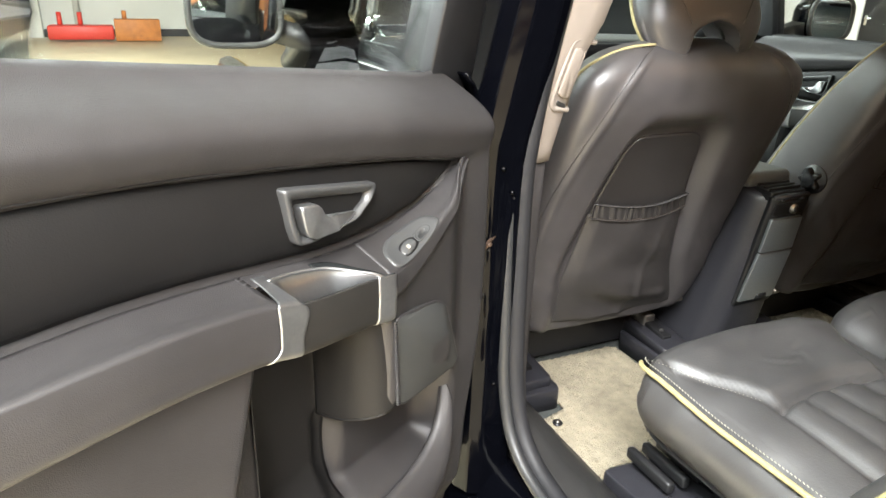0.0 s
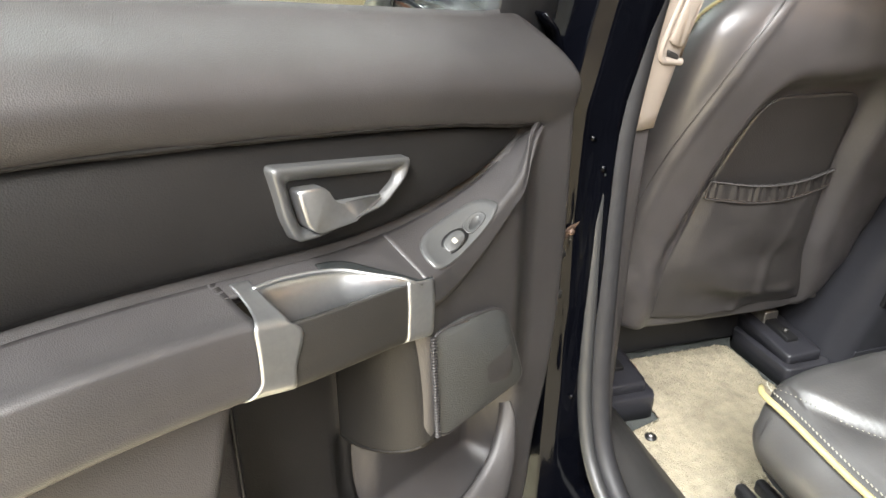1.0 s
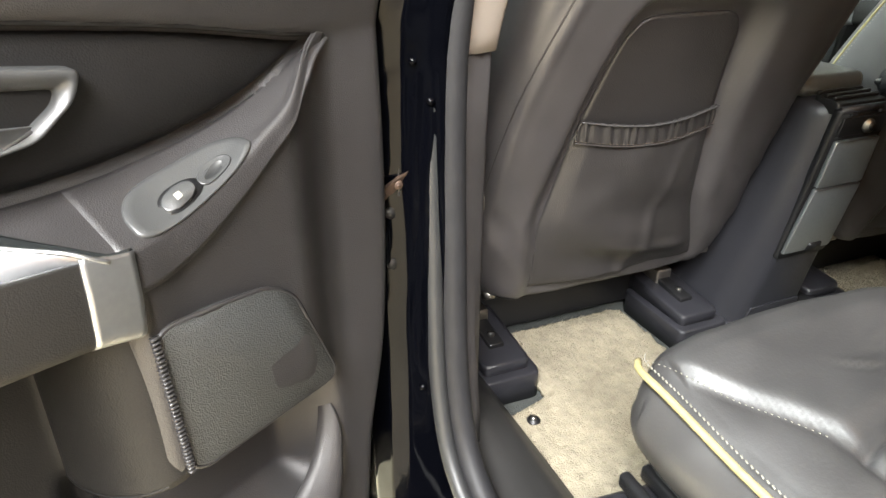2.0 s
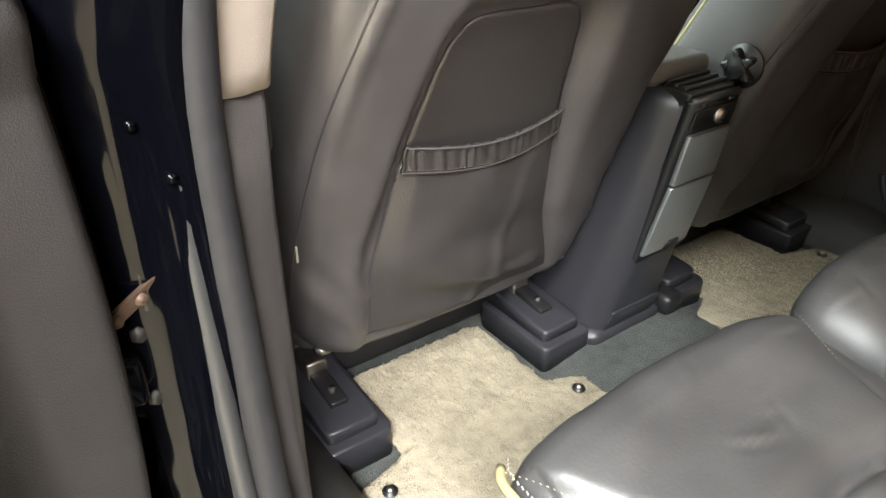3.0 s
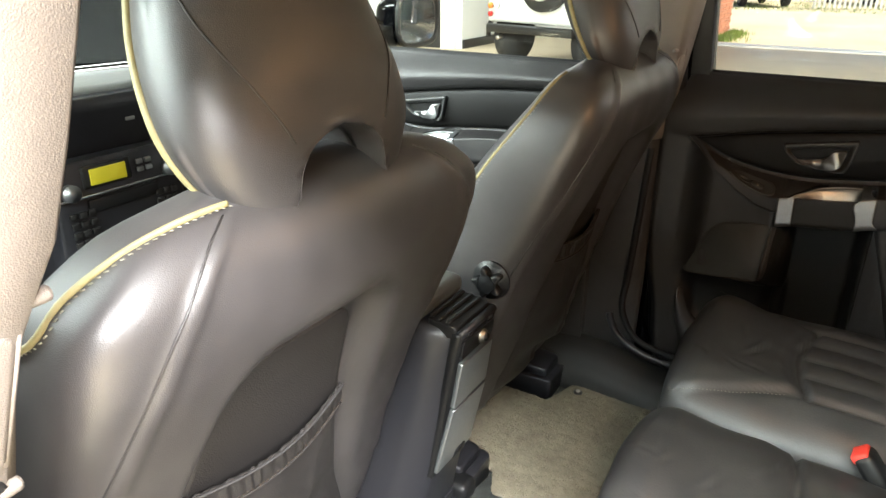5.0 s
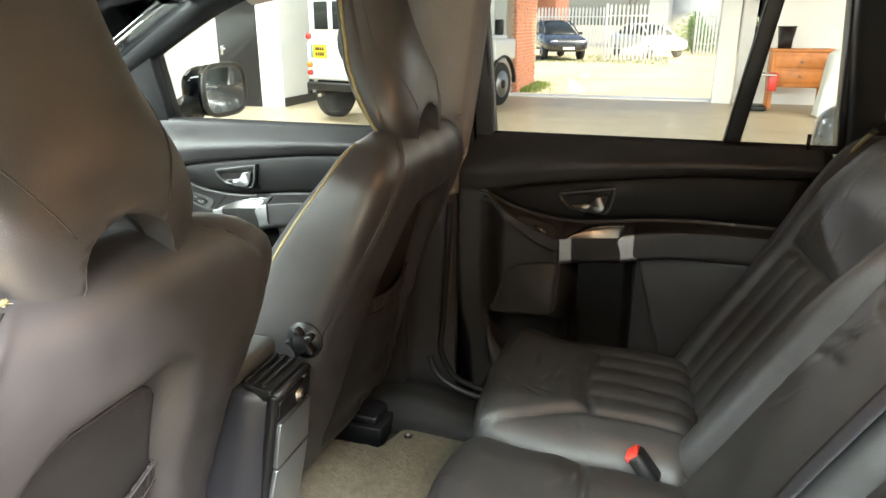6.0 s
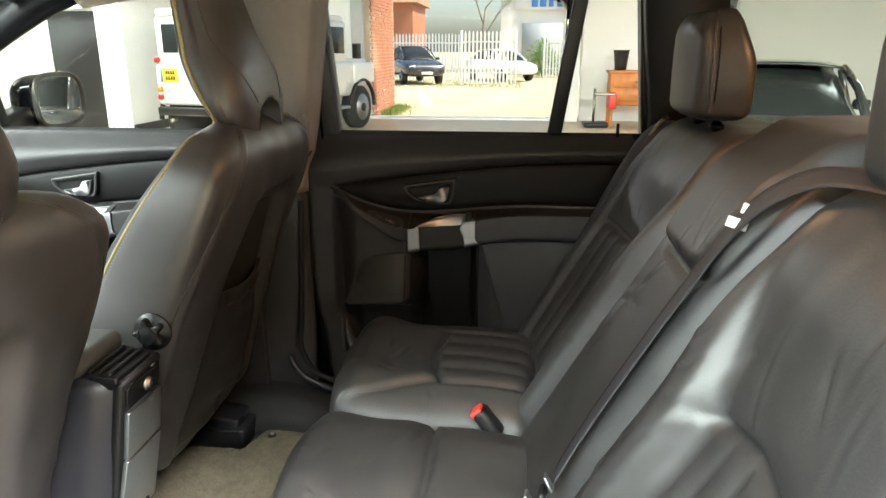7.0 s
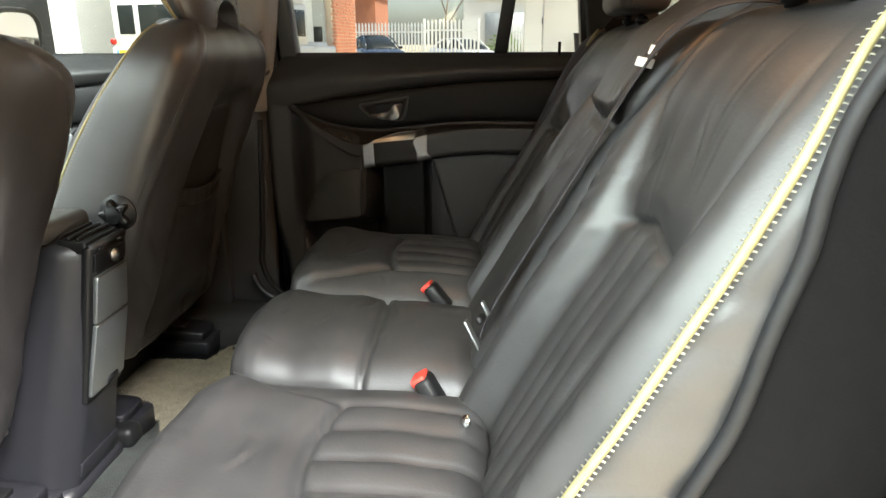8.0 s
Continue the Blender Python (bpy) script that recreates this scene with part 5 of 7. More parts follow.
# ---- carpet mats ----
def floor_mat(sd):
    m = thing("carpet_mat", (sd * 0.36, 1.0, 0.47), "tan pile carpet mat with a worn edge and press studs", "floor mat", "carpet mats")
    inner, outer = 0.155, 0.60

    def edge(y):
        lo, hi = inner, outer
        # notches beside the rail covers
        if y > 0.985:
            lo, hi = 0.215, 0.50
        k = smooth01(0.965, 1.005, y)
        return inner + (0.215 - inner) * k, outer - (outer - 0.497) * k

    def fn(u, v):
        y = 0.60 + 0.585 * v
        a, b = edge(y)
        a += 0.004 * noise.noise((y * 40, sd, 0))
        b += 0.004 * noise.noise((y * 40, sd, 5))
        x = a + (b - a) * u
        rim = min(u, 1 - u) * 10
        z = 0.474 + 0.004 * noise.noise((x * 7, y * 7, sd)) + 0.0022 * noise.noise((x * 60, y * 60, sd)) + 0.0018 * noise.noise((x * 170, y * 170, 2)) - 0.006 * max(1 - rim, 0)
        return sd * x, y + 0.003 * noise.noise((x * 30, y, 3)), z
    part("carpet", grid(fn, 130, 180, 0.008 * sd), carpet_mat, m)
    for x in ((0.192, 0.553) if sd < 0 else (0.553,)):
        st = part("stud", disc((sd * x, 0.945, 0.478), (0, 0, 1), 0.011, 0.006, 20, 0.002), dark_plastic, m, "black press stud")
        part("stud_hole", disc((sd * x, 0.945, 0.482), (0, 0, 1), 0.005, 0.004, 12), steel, st)
    # short tufts along the rim
    rnd = random.Random(5 + sd)
    bm = bmesh.new()
    for i in range(5000):
        u, v = rnd.random(), rnd.random()
        x, y, z = fn(u, v)
        h = rnd.uniform(0.003, 0.006)
        q = rnd.random() * math.tau
        d = Vector((math.cos(q), math.sin(q), 0)) * 0.0013
        lean = Vector((rnd.uniform(-1, 1), rnd.uniform(-1, 1), 0)) * 0.003
        p = Vector((x, y, z - 0.0005))
        bm.faces.new([bm.verts.new(c) for c in (p - d, p + d, p + lean + Vector((0, 0, h)))])
    tagged(part("nap", bm, carpet_mat, m, fix=False, smooth=False), kind="stuff")
    return m


floor_mat(-1)
floor_mat(1)

# ---- rear seats ----
rear_face = curve1([(0.70, 0.352), (0.78, 0.320), (0.87, 0.271), (0.95, 0.226), (1.066, 0.159), (1.145, 0.113), (1.21, 0.074), (1.25, 0.048), (1.275, 0.024), (1.29, 0.0), (1.31, -0.022), (1.33, -0.035)])
pipe_y = curve1([(0.78, 0.306), (0.91, 0.236), (0.978, 0.197), (1.045, 0.161), (1.097, 0.133), (1.162, 0.102), (1.207, 0.080), (1.259, 0.052), (1.285, 0.030)])

seal_y = curve1([(0.66, 0.268), (0.80, 0.205), (0.918, 0.152), (0.979, 0.126), (1.056, 0.108), (1.115, 0.092), (1.154, 0.088), (1.205, 0.076), (1.25, 0.052), (1.30, 0.010)])


def creases(x, z, strokes, w=0.0045):
    """Short folds in leather: (x, z, angle, length, depth) each."""
    d = 0.0
    for cx, cz, ang, ln, dep in strokes:
        dx, dz = x - cx, z - cz
        if abs(dx) + abs(dz) > 4 * ln:
            continue
        a = dx * math.cos(ang) + dz * math.sin(ang)
        p = dz * math.cos(ang) - dx * math.sin(ang) - 4 * a * a
        fade = math.exp(-(a / ln) ** 2)
        d += 1.6 * dep * fade * (math.exp(-((p - w) / w) ** 2) - 1.3 * math.exp(-((p + 0.4 * w) / w) ** 2))
    return d


def random_strokes(seed, n, x0, x1, z0, z1, ang, spread, ln=0.02, dep=0.004):
    r = random.Random(seed)
    return [(r.uniform(x0, x1), r.uniform(z0, z1), ang + r.uniform(-spread, spread), ln * r.uniform(0.5, 1.4), dep * r.uniform(0.4, 1.1)) for _ in range(n)]


def cross_stitches(points, sides, parent, material, near=0.0030, far=0.0078, pitch=0.0058):
    """Short stitches across both edges of a piping; sides are the two directions away from it."""
    bm = bmesh.new()
    pts = [Vector(p) for p in points]
    run, last = 0.0, pts[0]
    for p, q in zip(pts, pts[1:]):
        ln = (q - p).length
        while run < ln:
            c = p.lerp(q, run / ln)
            for sd in sides:
                v = Vector(sd).normalized()
                tube([c + v * near, c + v * (near + far) / 2 + Vector((0, 0, 0.0006)), c + v * far], 0.0009, 4, bm)
            run += pitch
        run -= ln
    return part("stitching", bm, material, parent, "pale thread stitching")


def rear_seat(x0, x1, label, outer=0, centre=False, back=None):
    """One of three rear seats between x0 and x1. outer: -1 or +1 for the side of its door."""
    cx, hw = (x0 + x1) / 2, (x1 - x0) / 2
    seat = thing("passenger_seat", (cx, 0.35, 0.60), label, "car seat", "rear seats")

    def sp(n, bm, m, lab="", up=None):
        return part(n, bm, m, up or seat, lab)
    seed = int(40 + outer * 7)
    top_folds = random_strokes(seed, 9, x0 + 0.04, x1 - 0.04, 0.42, 0.66, 0.5, 0.9, 0.018, 0.0008) + [(cx - 0.02, 0.57, -0.4, 0.022, 0.004 if outer > 0 else 0.0015), (cx + 0.06, 0.50, -0.3, 0.03, 0.0022)]
    back_folds = random_strokes(seed + 1, 12, x1 - 0.10, x1 - 0.03, 0.92, 1.14, -0.75, 0.35, 0.018, 0.0013) + random_strokes(seed + 2, 8, x0 + 0.03, x0 + 0.09, 0.86, 1.15, 0.7, 0.4, 0.016, 0.0010) + random_strokes(seed + 3, 5, cx - 0.1, cx + 0.1, 1.08, 1.22, 0.9, 0.9, 0.03, 0.0012)
    if outer < 0:
        back_folds += [(-0.205, 1.08, -0.9, 0.016, 0.0028), (-0.190, 1.115, -1.0, 0.014, 0.0022), (-0.215, 1.050, -0.5, 0.014, 0.0022), (-0.195, 0.985, -0.9, 0.014, 0.0028), (-0.180, 0.93, -1.2, 0.024, 0.0018)]

    def half(y):
        """Half the width of the cushion's insert, flaring to the front."""
        return hw * 0.56 + hw * 0.43 * max((y - 0.51) / 0.19, 0) ** 1.15

    # cushion
    def top_shape(x, y):
        z = 0.0
        ex = min(x - x0, x1 - x)
        z += 0.016 * smooth01(0.0, 0.11, ex) + 0.010 * smooth01(0.58, 0.66, y) - 0.012 * smooth01(0.45, 0.28, y)
        if not centre:
            e = abs(x - cx) - half(y)
            z -= 0.0055 * bump1(e, 0, 0.009) * smooth01(0.65, 0.54, y)
            z += 0.002 * bump1(e, 0.03, 0.024)
            inside = smooth01(0.008, -0.008, e)
            edge = 0.505 - 0.35 * (x - cx) ** 2 / hw
            z -= 0.012 * bump1(y, edge, 0.0045) * inside
            z += 0.010 * inside * smooth01(edge, edge + 0.035, y)
            k = (x - cx) / (hw * 0.56) * 2 + 2
            ridge = abs(math.sin(math.pi * min(max(k, 0), 4))) ** 0.55
            z += (0.010 * ridge - 0.006) * inside * smooth01(edge + 0.002, edge - 0.014, y)
        else:
            edge = 0.472 + 0.45 * (x - cx) ** 2
            z -= 0.012 * bump1(y, edge, 0.0045)
            z += 0.010 * smooth01(edge, edge + 0.05, y) + 0.006 * math.sin(math.pi * (x - x0) / (x1 - x0))
        z += 0.0035 * noise.noise((x * 9, y * 9, 4 + outer)) + 0.0012 * noise.noise((x * 26, y * 26, 7)) + creases(x, y, top_folds)
        return z

    def cpush(p, nrm):
        q = p + Vector((cx, 0.490, 0.708 + 0.006 * (outer > 0)))
        if nrm.z > 0.05:
            q.z += top_shape(q.x, q.y) * smooth01(0.05, 0.6, nrm.z)
        if nrm.y > 0.3:
            q.y += 0.014 * math.sin(math.pi * (q.x - x0) / (x1 - x0)) + 0.003 * noise.noise((q.x * 14, q.z * 14, 2))
            q.y -= 0.006 * bump1(q.z, 0.735, 0.004)
        if outer and nrm.x * outer > 0.4:
            q.x += outer * (0.004 * noise.noise((q.y * 18, q.z * 12, 1)) - 0.02 * smooth01(0.72, 0.62, q.z) + 0.006 * bump1(q.z, 0.72, 0.03))
        return q
    cush = sp("cushion", pillow((hw, 0.202, 0.068), 0.052, (96, 96, 14), cpush), leather_worn, "creased charcoal leather cushion")
    if not centre:
        for sg in (-1, 1):
            ys = [0.515 + 0.165 * i / 30 for i in range(31)]
            stitches([(cx + sg * (half(y) + 0.005), y, 0.7772 + 0.006 * (outer > 0) + top_shape(cx + sg * (half(y) + 0.005), y)) for y in ys], 0.006, 0.0013, (0, 0, 1), cush)
    if outer < 0:
        line = [(x0 + 0.007, 0.30 + 0.345 * i / 40, 0.767 + 0.010 * smooth01(0.5, 0.66, 0.30 + 0.345 * i / 40)) for i in range(41)]
        line += [tuple(p) for p in spline([line[-1], (x0 + 0.009, 0.676, 0.776), (x0 + 0.022, 0.694, 0.772)], 6)][1:]
        sp("cushion_piping", tube(line, 0.0042, 8), piping, "pale yellow leather piping", cush)
        stitches([(x + 0.008, y, z + 0.007) for x, y, z in line], 0.0062, 0.0022, (-1, 0, 0.6), cush)
    # backrest
    zt_ = 1.288 if not centre else 1.326
    x0, x1 = back or (x0, x1)
    cx, hw = (x0 + x1) / 2, (x1 - x0) / 2

    def bface(x, z):
        y = rear_face(z)
        ex = min(x - x0, x1 - x)
        near_edge = outer and (x - cx) * outer > 0
        y -= (0.010 if near_edge else 0.030) * (1 - smooth01(0.0, 0.05, ex)) ** 2
        if not centre:
            # m runs from the door side to the middle of the car; the insert lies between two edges
            m = -(x - cx) * outer
            mi, mo = 0.125 + min(0.26 * max(z - 1.03, 0), 0.040), -0.158
            e = max(m - mi, mo - m)
            inside = smooth01(0.014, -0.014, e)
            seam = 1.062 - 0.020 * smooth01(0.0, mi, m) - 0.4 * max(-m - 0.06, 0) ** 2
            fade = smooth01(1.275, 1.17, z)
            y -= (0.016 + 0.030 * smooth01(mo, mi, m)) * inside * (0.25 + 0.75 * smooth01(1.24, 1.08, z)) * smooth01(1.285, 1.25, z)
            y += 0.012 * bump1(e, 0.034, 0.026) * fade
            y -= 0.006 * bump1(e, 0, 0.005) * fade
            y -= 0.012 * bump1(z, seam, 0.005) * inside
            y += 0.012 * inside * smooth01(seam, seam + 0.04, z) * smooth01(1.28, 1.18, z)
            k = (m - mo) / (mi - mo) * 5
            ridge = abs(math.sin(math.pi * min(max(k, 0), 5))) ** 0.5
            y += (0.010 * ridge - 0.006) * inside * smooth01(seam - 0.002, seam - 0.016, z)
            y -= 0.040 * (1 - smooth01(0.0, 0.09, ex)) ** 2 * smooth01(1.10, 1.24, z) * (not near_edge)
        else:
            # a padded head cushion, narrower than the seat, over a flat lower part
            lower = 1.136 + 1.2 * max(abs(x - cx) - 0.07, 0) ** 1.4
            q = abs(x - cx + 0.012) - 0.104 - 0.10 * max(z - 1.14, 0)
            pad = smooth01(0.008, -0.022, q) * smooth01(lower - 0.004, lower + 0.030, z)
            y += 0.024 * pad
            y -= 0.012 * bump1(z, lower - 0.006, 0.008) * smooth01(0.01, -0.02, q)
            y -= 0.007 * bump1(q, 0.006, 0.006) * smooth01(1.13, 1.16, z)
            y -= 0.005 * bump1(z, 1.062 - 0.25 * (x - cx), 0.004) * smooth01(0.02, 0.06, ex) * smooth01(cx, cx + 0.06, x)
            y -= 0.006 * bump1(x - cx, hw - 0.030, 0.004)
        y += 0.0042 * noise.noise((x * 13, z * 6, 9 + outer)) + 0.0015 * noise.noise((x * 30, z * 9, 5)) * smooth01(0.14, 0.04, ex) + creases(x, z, back_folds)
        return y

    def bpush(p, nrm):
        z = 1.005 + p.z
        t = smooth01(zt_ - 0.12, zt_, z)
        q = Vector((cx + p.x * (1 - 0.10 * t * (1 if not centre else 0.4)), 0, z))
        if nrm.y > 0.05:
            q.y = bface(q.x, z) - (1 - nrm.y) * 0.035
        else:
            q.y = rear_face(z) - 0.085 + p.y * 0.6 - 0.02
        if outer and nrm.x * outer > 0.5 and nrm.y < 0.6:
            q.x += outer * (0.005 * noise.noise((z * 26 + q.y * 20, q.y * 22, 3)) + 0.002 * noise.noise((z * 60, q.y * 30, 6)))
        return q
    bk = sp("backrest", pillow((hw, 0.055, zt_ - 1.005), 0.036, (100, 10, 130), bpush), leather_worn, "creased charcoal leather backrest")
    if outer:
        ex = x0 if outer < 0 else x1
        line = [(ex - outer * (0.001 + 0.020 * smooth01(1.16, 1.28, z)), pipe_y(z), z) for z in [0.80 + 0.475 * i / 50 for i in range(51)]]
        sp("piping", tube(line, 0.0041, 8), piping, "pale yellow leather piping", bk)
        cross_stitches(line, ((-outer * 0.8, 0.35, 0.1), (outer * 0.35, -0.9, 0)), bk, stitch_white)
        sp("side_seal", tube([(ex + outer * 0.008, seal_y(z) - 0.004, z) for z in [0.70 + 0.58 * i / 40 for i in range(41)]], 0.007, 8), rubber, "black rubber seal", bk)
        # felt strip, run on past its edge to paint the dark hollow beyond
        sp("side_cover", grid(lambda a, v: (ex + outer * (0.010 + 0.016 * math.sin(math.pi * a * 0.7)), seal_y(0.66 + 0.64 * v) - 0.010 - 0.12 * a, 0.66 + 0.64 * v), 12, 24, 0.008), black_felt, "black felt side cover, widened over the shaded hollow behind", bk)
    return seat, bk


RS = {}
RS[-1] = rear_seat(-0.605, -0.166, "charcoal leather rear seat with yellow piping", -1, back=(-0.605, -0.137))
RS[0] = rear_seat(-0.162, 0.176, "narrow charcoal leather middle rear seat", 0, True, (-0.133, 0.180))
RS[1] = rear_seat(0.180, 0.620, "charcoal leather rear seat with a creased cushion", 1)


def rear_headrest(cx, label):
    h = thing("rear_headrest", (cx, 0.0, 1.26), label, "headrest", "rear headrests")

    def push(p, nrm):
        z = p.z
        up = smooth01(-0.01, 0.095, z)
        wide = 1 - 0.17 * up ** 2 - 0.06 * smooth01(-0.03, -0.095, z)
        y = p.y + 0.010 * math.cos(p.x / 0.118 * 1.4) * smooth01(0.0, 0.04, p.y) + 0.028 * up * smooth01(0.015, -0.046, p.y) - 0.010 * smooth01(0.05, 0.095, z) * smooth01(-0.02, 0.046, p.y)
        return Vector((cx + p.x * wide, 0.002 + y, 1.392 + z + 0.0012 * noise.noise((p.x * 40, z * 40, cx))))
    pad = part("pad", pillow((0.118, 0.046, 0.092), 0.024, (40, 18, 30), push), leather_worn, h, "plump charcoal leather pad")
    # corded seams where the face meets the side gussets
    for sg in (-1, 1):
        for dy_, r, m in ((0.029, 0.0030, leather_worn), (0.021, 0.0014, seam_dark)):
            loop = [(0.1185, -0.086 + 0.172 * i / 24) for i in range(25)]
            line = [tuple(push(Vector((sg * (a - 0.020 * abs(b / 0.092) ** 6), dy_, b)), Vector((1, 0, 0)))) for a, b in loop]
            part("seam", tube(line, r, 8), m, pad)
        part("post", tube([(cx + sg * 0.062, 0.000, 1.20), (cx + sg * 0.062, 0.002, 1.32)], 0.006, 10), chrome, h, "steel post")
        part("post_collar", disc((cx + sg * 0.062, 0.000, 1.288), (0, 0, 1), 0.013, 0.016, 20, 0.004), dark_plastic, h)
    return h


rear_headrest(0.400, "charcoal leather rear headrest on steel posts")
rear_headrest(-0.390, "charcoal leather rear headrest above the near seat")

# ---- belts and buckles ----
def ribbon(points, width, across, th=0.0016):
    """A strap along points, its width along across."""
    pts = spline(points, 40)
    ac = Vector(across).normalized()

    def fn(u, v):
        i = min(int(round(v * 39)), 39)
        return pts[i] + ac * (u - 0.5) * width
    return grid(fn, 4, 39, th)


def buckle(x, y, z, tilt, label):
    b = thing("belt_buckle", (x, y, z), label, "buckle", "belt buckles")
    m = Matrix.Rotation(tilt, 3, "X") @ Matrix.Rotation(0.15, 3, "Y")
    part("case", rbox((x, y, z), (0.044, 0.026, 0.060), 0.008, m), dark_plastic, b)
    part("press_button", rbox(Vector((x, y, z)) + m @ Vector((0, 0.003, 0.028)), (0.036, 0.022, 0.012), 0.003, m), red_plastic, b, "red release button")
    part("stalk", tube([Vector((x, y, z)) + m @ Vector((0, 0, -0.03)), Vector((x, y, z)) + m @ Vector((0, -0.01, -0.09))], 0.009, 8), belt_cloth, b)
    return b


buckle(0.158, 0.385, 0.782, -0.7, "black belt buckle with a red button")
buckle(-0.200, 0.372, 0.772, -0.55, "black belt buckle with a red button")
mb = thing("seat_belt", (-0.10, 0.08, 1.2), "black seat belt draped over the middle seat", "seat belt", "seat belts")
part("webbing", ribbon([(-0.345, -0.040, 1.268), (-0.285, -0.006, 1.292), (-0.225, 0.018, 1.297), (-0.170, 0.044, 1.286), (-0.125, 0.076, 1.248), (-0.102, 0.106, 1.195), (-0.092, 0.136, 1.136), (-0.088, 0.172, 1.070), (-0.100, 0.240, 0.955), (-0.130, 0.288, 0.880), (-0.152, 0.300, 0.855)], 0.044, (0.85, -0.25, 0.30)), belt_cloth, mb)
flag_y = Vector((-0.76, 0.30, 0.35)).normalized()
flag_x = Vector((0.30, -0.35, 0.9)).cross(flag_y).normalized()
flag = Matrix((flag_x, flag_y, flag_x.cross(flag_y))).transposed()
part("label_flag", rbox((-0.113, 0.092, 1.222), (0.024, 0.003, 0.013), 0.001, flag), white_plastic, mb, "small white belt label")
part("label_flag", rbox((-0.106, 0.080, 1.238), (0.012, 0.003, 0.013), 0.001, flag), white_plastic, mb)
tg_ = thing("belt_tongue", (-0.16, 0.31, 0.83), "bright steel belt tongue hanging beside the seat", "belt tongue")
rt = Matrix.Rotation(-0.5, 3, "X") @ Matrix.Rotation(0.25, 3, "Y")
part("plate", rbox((-0.156, 0.316, 0.845), (0.026, 0.004, 0.046), 0.0015, rt), metal_satin, tg_, "pale steel plate")
part("slot", rbox((-0.155, 0.319, 0.846), (0.014, 0.004, 0.016), 0.001, rt), dark_plastic, tg_)
part("hook", rbox((-0.160, 0.298, 0.888), (0.020, 0.004, 0.022), 0.0015, rt), metal_satin, tg_)
part("grip", rbox((-0.157, 0.305, 0.870), (0.040, 0.010, 0.012), 0.004, rt), dark_plastic, tg_)
fb_ = thing("seat_belt", (0.66, 0.25, 0.8), "black outer seat belt by the far door", "seat belt", "seat belts")
part("webbing", ribbon([(0.66, 0.30, 0.70), (0.648, 0.26, 0.80), (0.62, 0.17, 1.02), (0.60, 0.06, 1.24), (0.60, -0.02, 1.27)], 0.046, (0.5, 0.8, 0)), belt_cloth, fb_)
for bx, by, bz in ((0.520, 0.300, 0.771), (-0.300, 0.322, 0.790)):
    pv = thing("pivot_cap", (bx, by, bz), "small chrome pivot cap at the foot of a rear seat", "cap", "pivot caps")
    part("cap", disc((bx, by, bz), (-0.5, 0.7, 0.3), 0.008, 0.008, 16, 0.002), chrome, pv)

# cover of the rear seat's runner, by the near sill
rn = thing("runner_cover", (-0.54, 0.66, 0.46), "black ribbed plastic cover on the rear seat runner", "runner cover")
part("cover", prism(rounded([(-0.60, 0.42), (-0.475, 0.42), (-0.475, 0.715), (-0.60, 0.735)], 0.015), lambda a, b: Vector((a, b, 0.565 - 0.5 * max(b - 0.66, 0))), lambda a, b: Vector((a, b, 0.45)), 0.008), console_plastic, rn)
for k in range(3):
    part("rib", rbox((-0.560 + 0.034 * k, 0.660, 0.572), (0.016, 0.11, 0.022), 0.005), dark_plastic, rn)

# ---- dashboard ----
dash = thing("dashboard", (0, 1.9, 0.7), "dark grey dashboard with vents, radio and amber display", "dashboard")
part("top_pad", grid(lambda u, v: (-0.74 + 1.48 * u, 1.80 + 0.42 * v, 1.205 - 0.03 * smooth01(0.2, 0, v) + 0.02 * math.sin(math.pi * u) - 0.05 * v), 30, 12, 0.03), leather_light, dash, "grey soft dashboard pad")
part("fascia", grid(lambda u, v: (-0.74 + 1.48 * u, 1.80 + 0.05 * v, 1.19 - 0.22 * v), 30, 8, 0.02), console_plastic, dash)
part("lower_fascia", rbox((0, 1.95, 0.83), (1.44, 0.2, 0.3), 0.04), dark_plastic, dash)
part("glove_box", rbox((-0.42, 1.84, 0.90), (0.44, 0.03, 0.18), 0.012), console_plastic, dash)


def dash_face(x, z, d=0.0):
    return Vector((x, 1.80 + 0.05 * (1.19 - z) / 0.22 - d, z))


for vx in (-0.083, 0.061):
    v = part("air_vent", prism(rounded([(vx - 0.048, 1.092), (vx + 0.048, 1.092), (vx + 0.046, 1.176), (vx - 0.046, 1.176)], 0.008), lambda a, b: dash_face(a, b, 0.008), lambda a, b: dash_face(a, b, -0.01), 0.003), dark_plastic, dash, "black louvred air vent")
    for k in range(5):
        part("louvre", rbox(dash_face(vx, 1.104 + k * 0.0145, 0.011), (0.086, 0.010, 0.004), 0.001, Matrix.Rotation(0.4, 3, "X")), console_plastic, v)
    part("vent_tab", rbox(dash_face(vx + 0.004, 1.132, 0.019), (0.022, 0.008, 0.008), 0.002), metal_satin, v, "silver vent tab")
part("hazard_button", rbox(dash_face(-0.011, 1.162, 0.010), (0.020, 0.008, 0.016), 0.003), red_plastic, dash, "red hazard button")
part("vent_switch", rbox(dash_face(-0.018, 1.125, 0.010), (0.012, 0.006, 0.022), 0.002), metal_satin, dash)
stack = part("radio_panel", prism(rounded([(-0.155, 0.80), (0.155, 0.80), (0.135, 1.075), (-0.135, 1.075)], 0.01), lambda a, b: Vector((a, 1.765 + 0.12 * (1.075 - b) * -0.6, b)), lambda a, b: Vector((a, 1.90, b)), 0.006), console_plastic, dash, "grey radio panel")


def st(x, z, d=0.0):
    return Vector((x, 1.765 - 0.072 * (1.075 - z) - d, z))


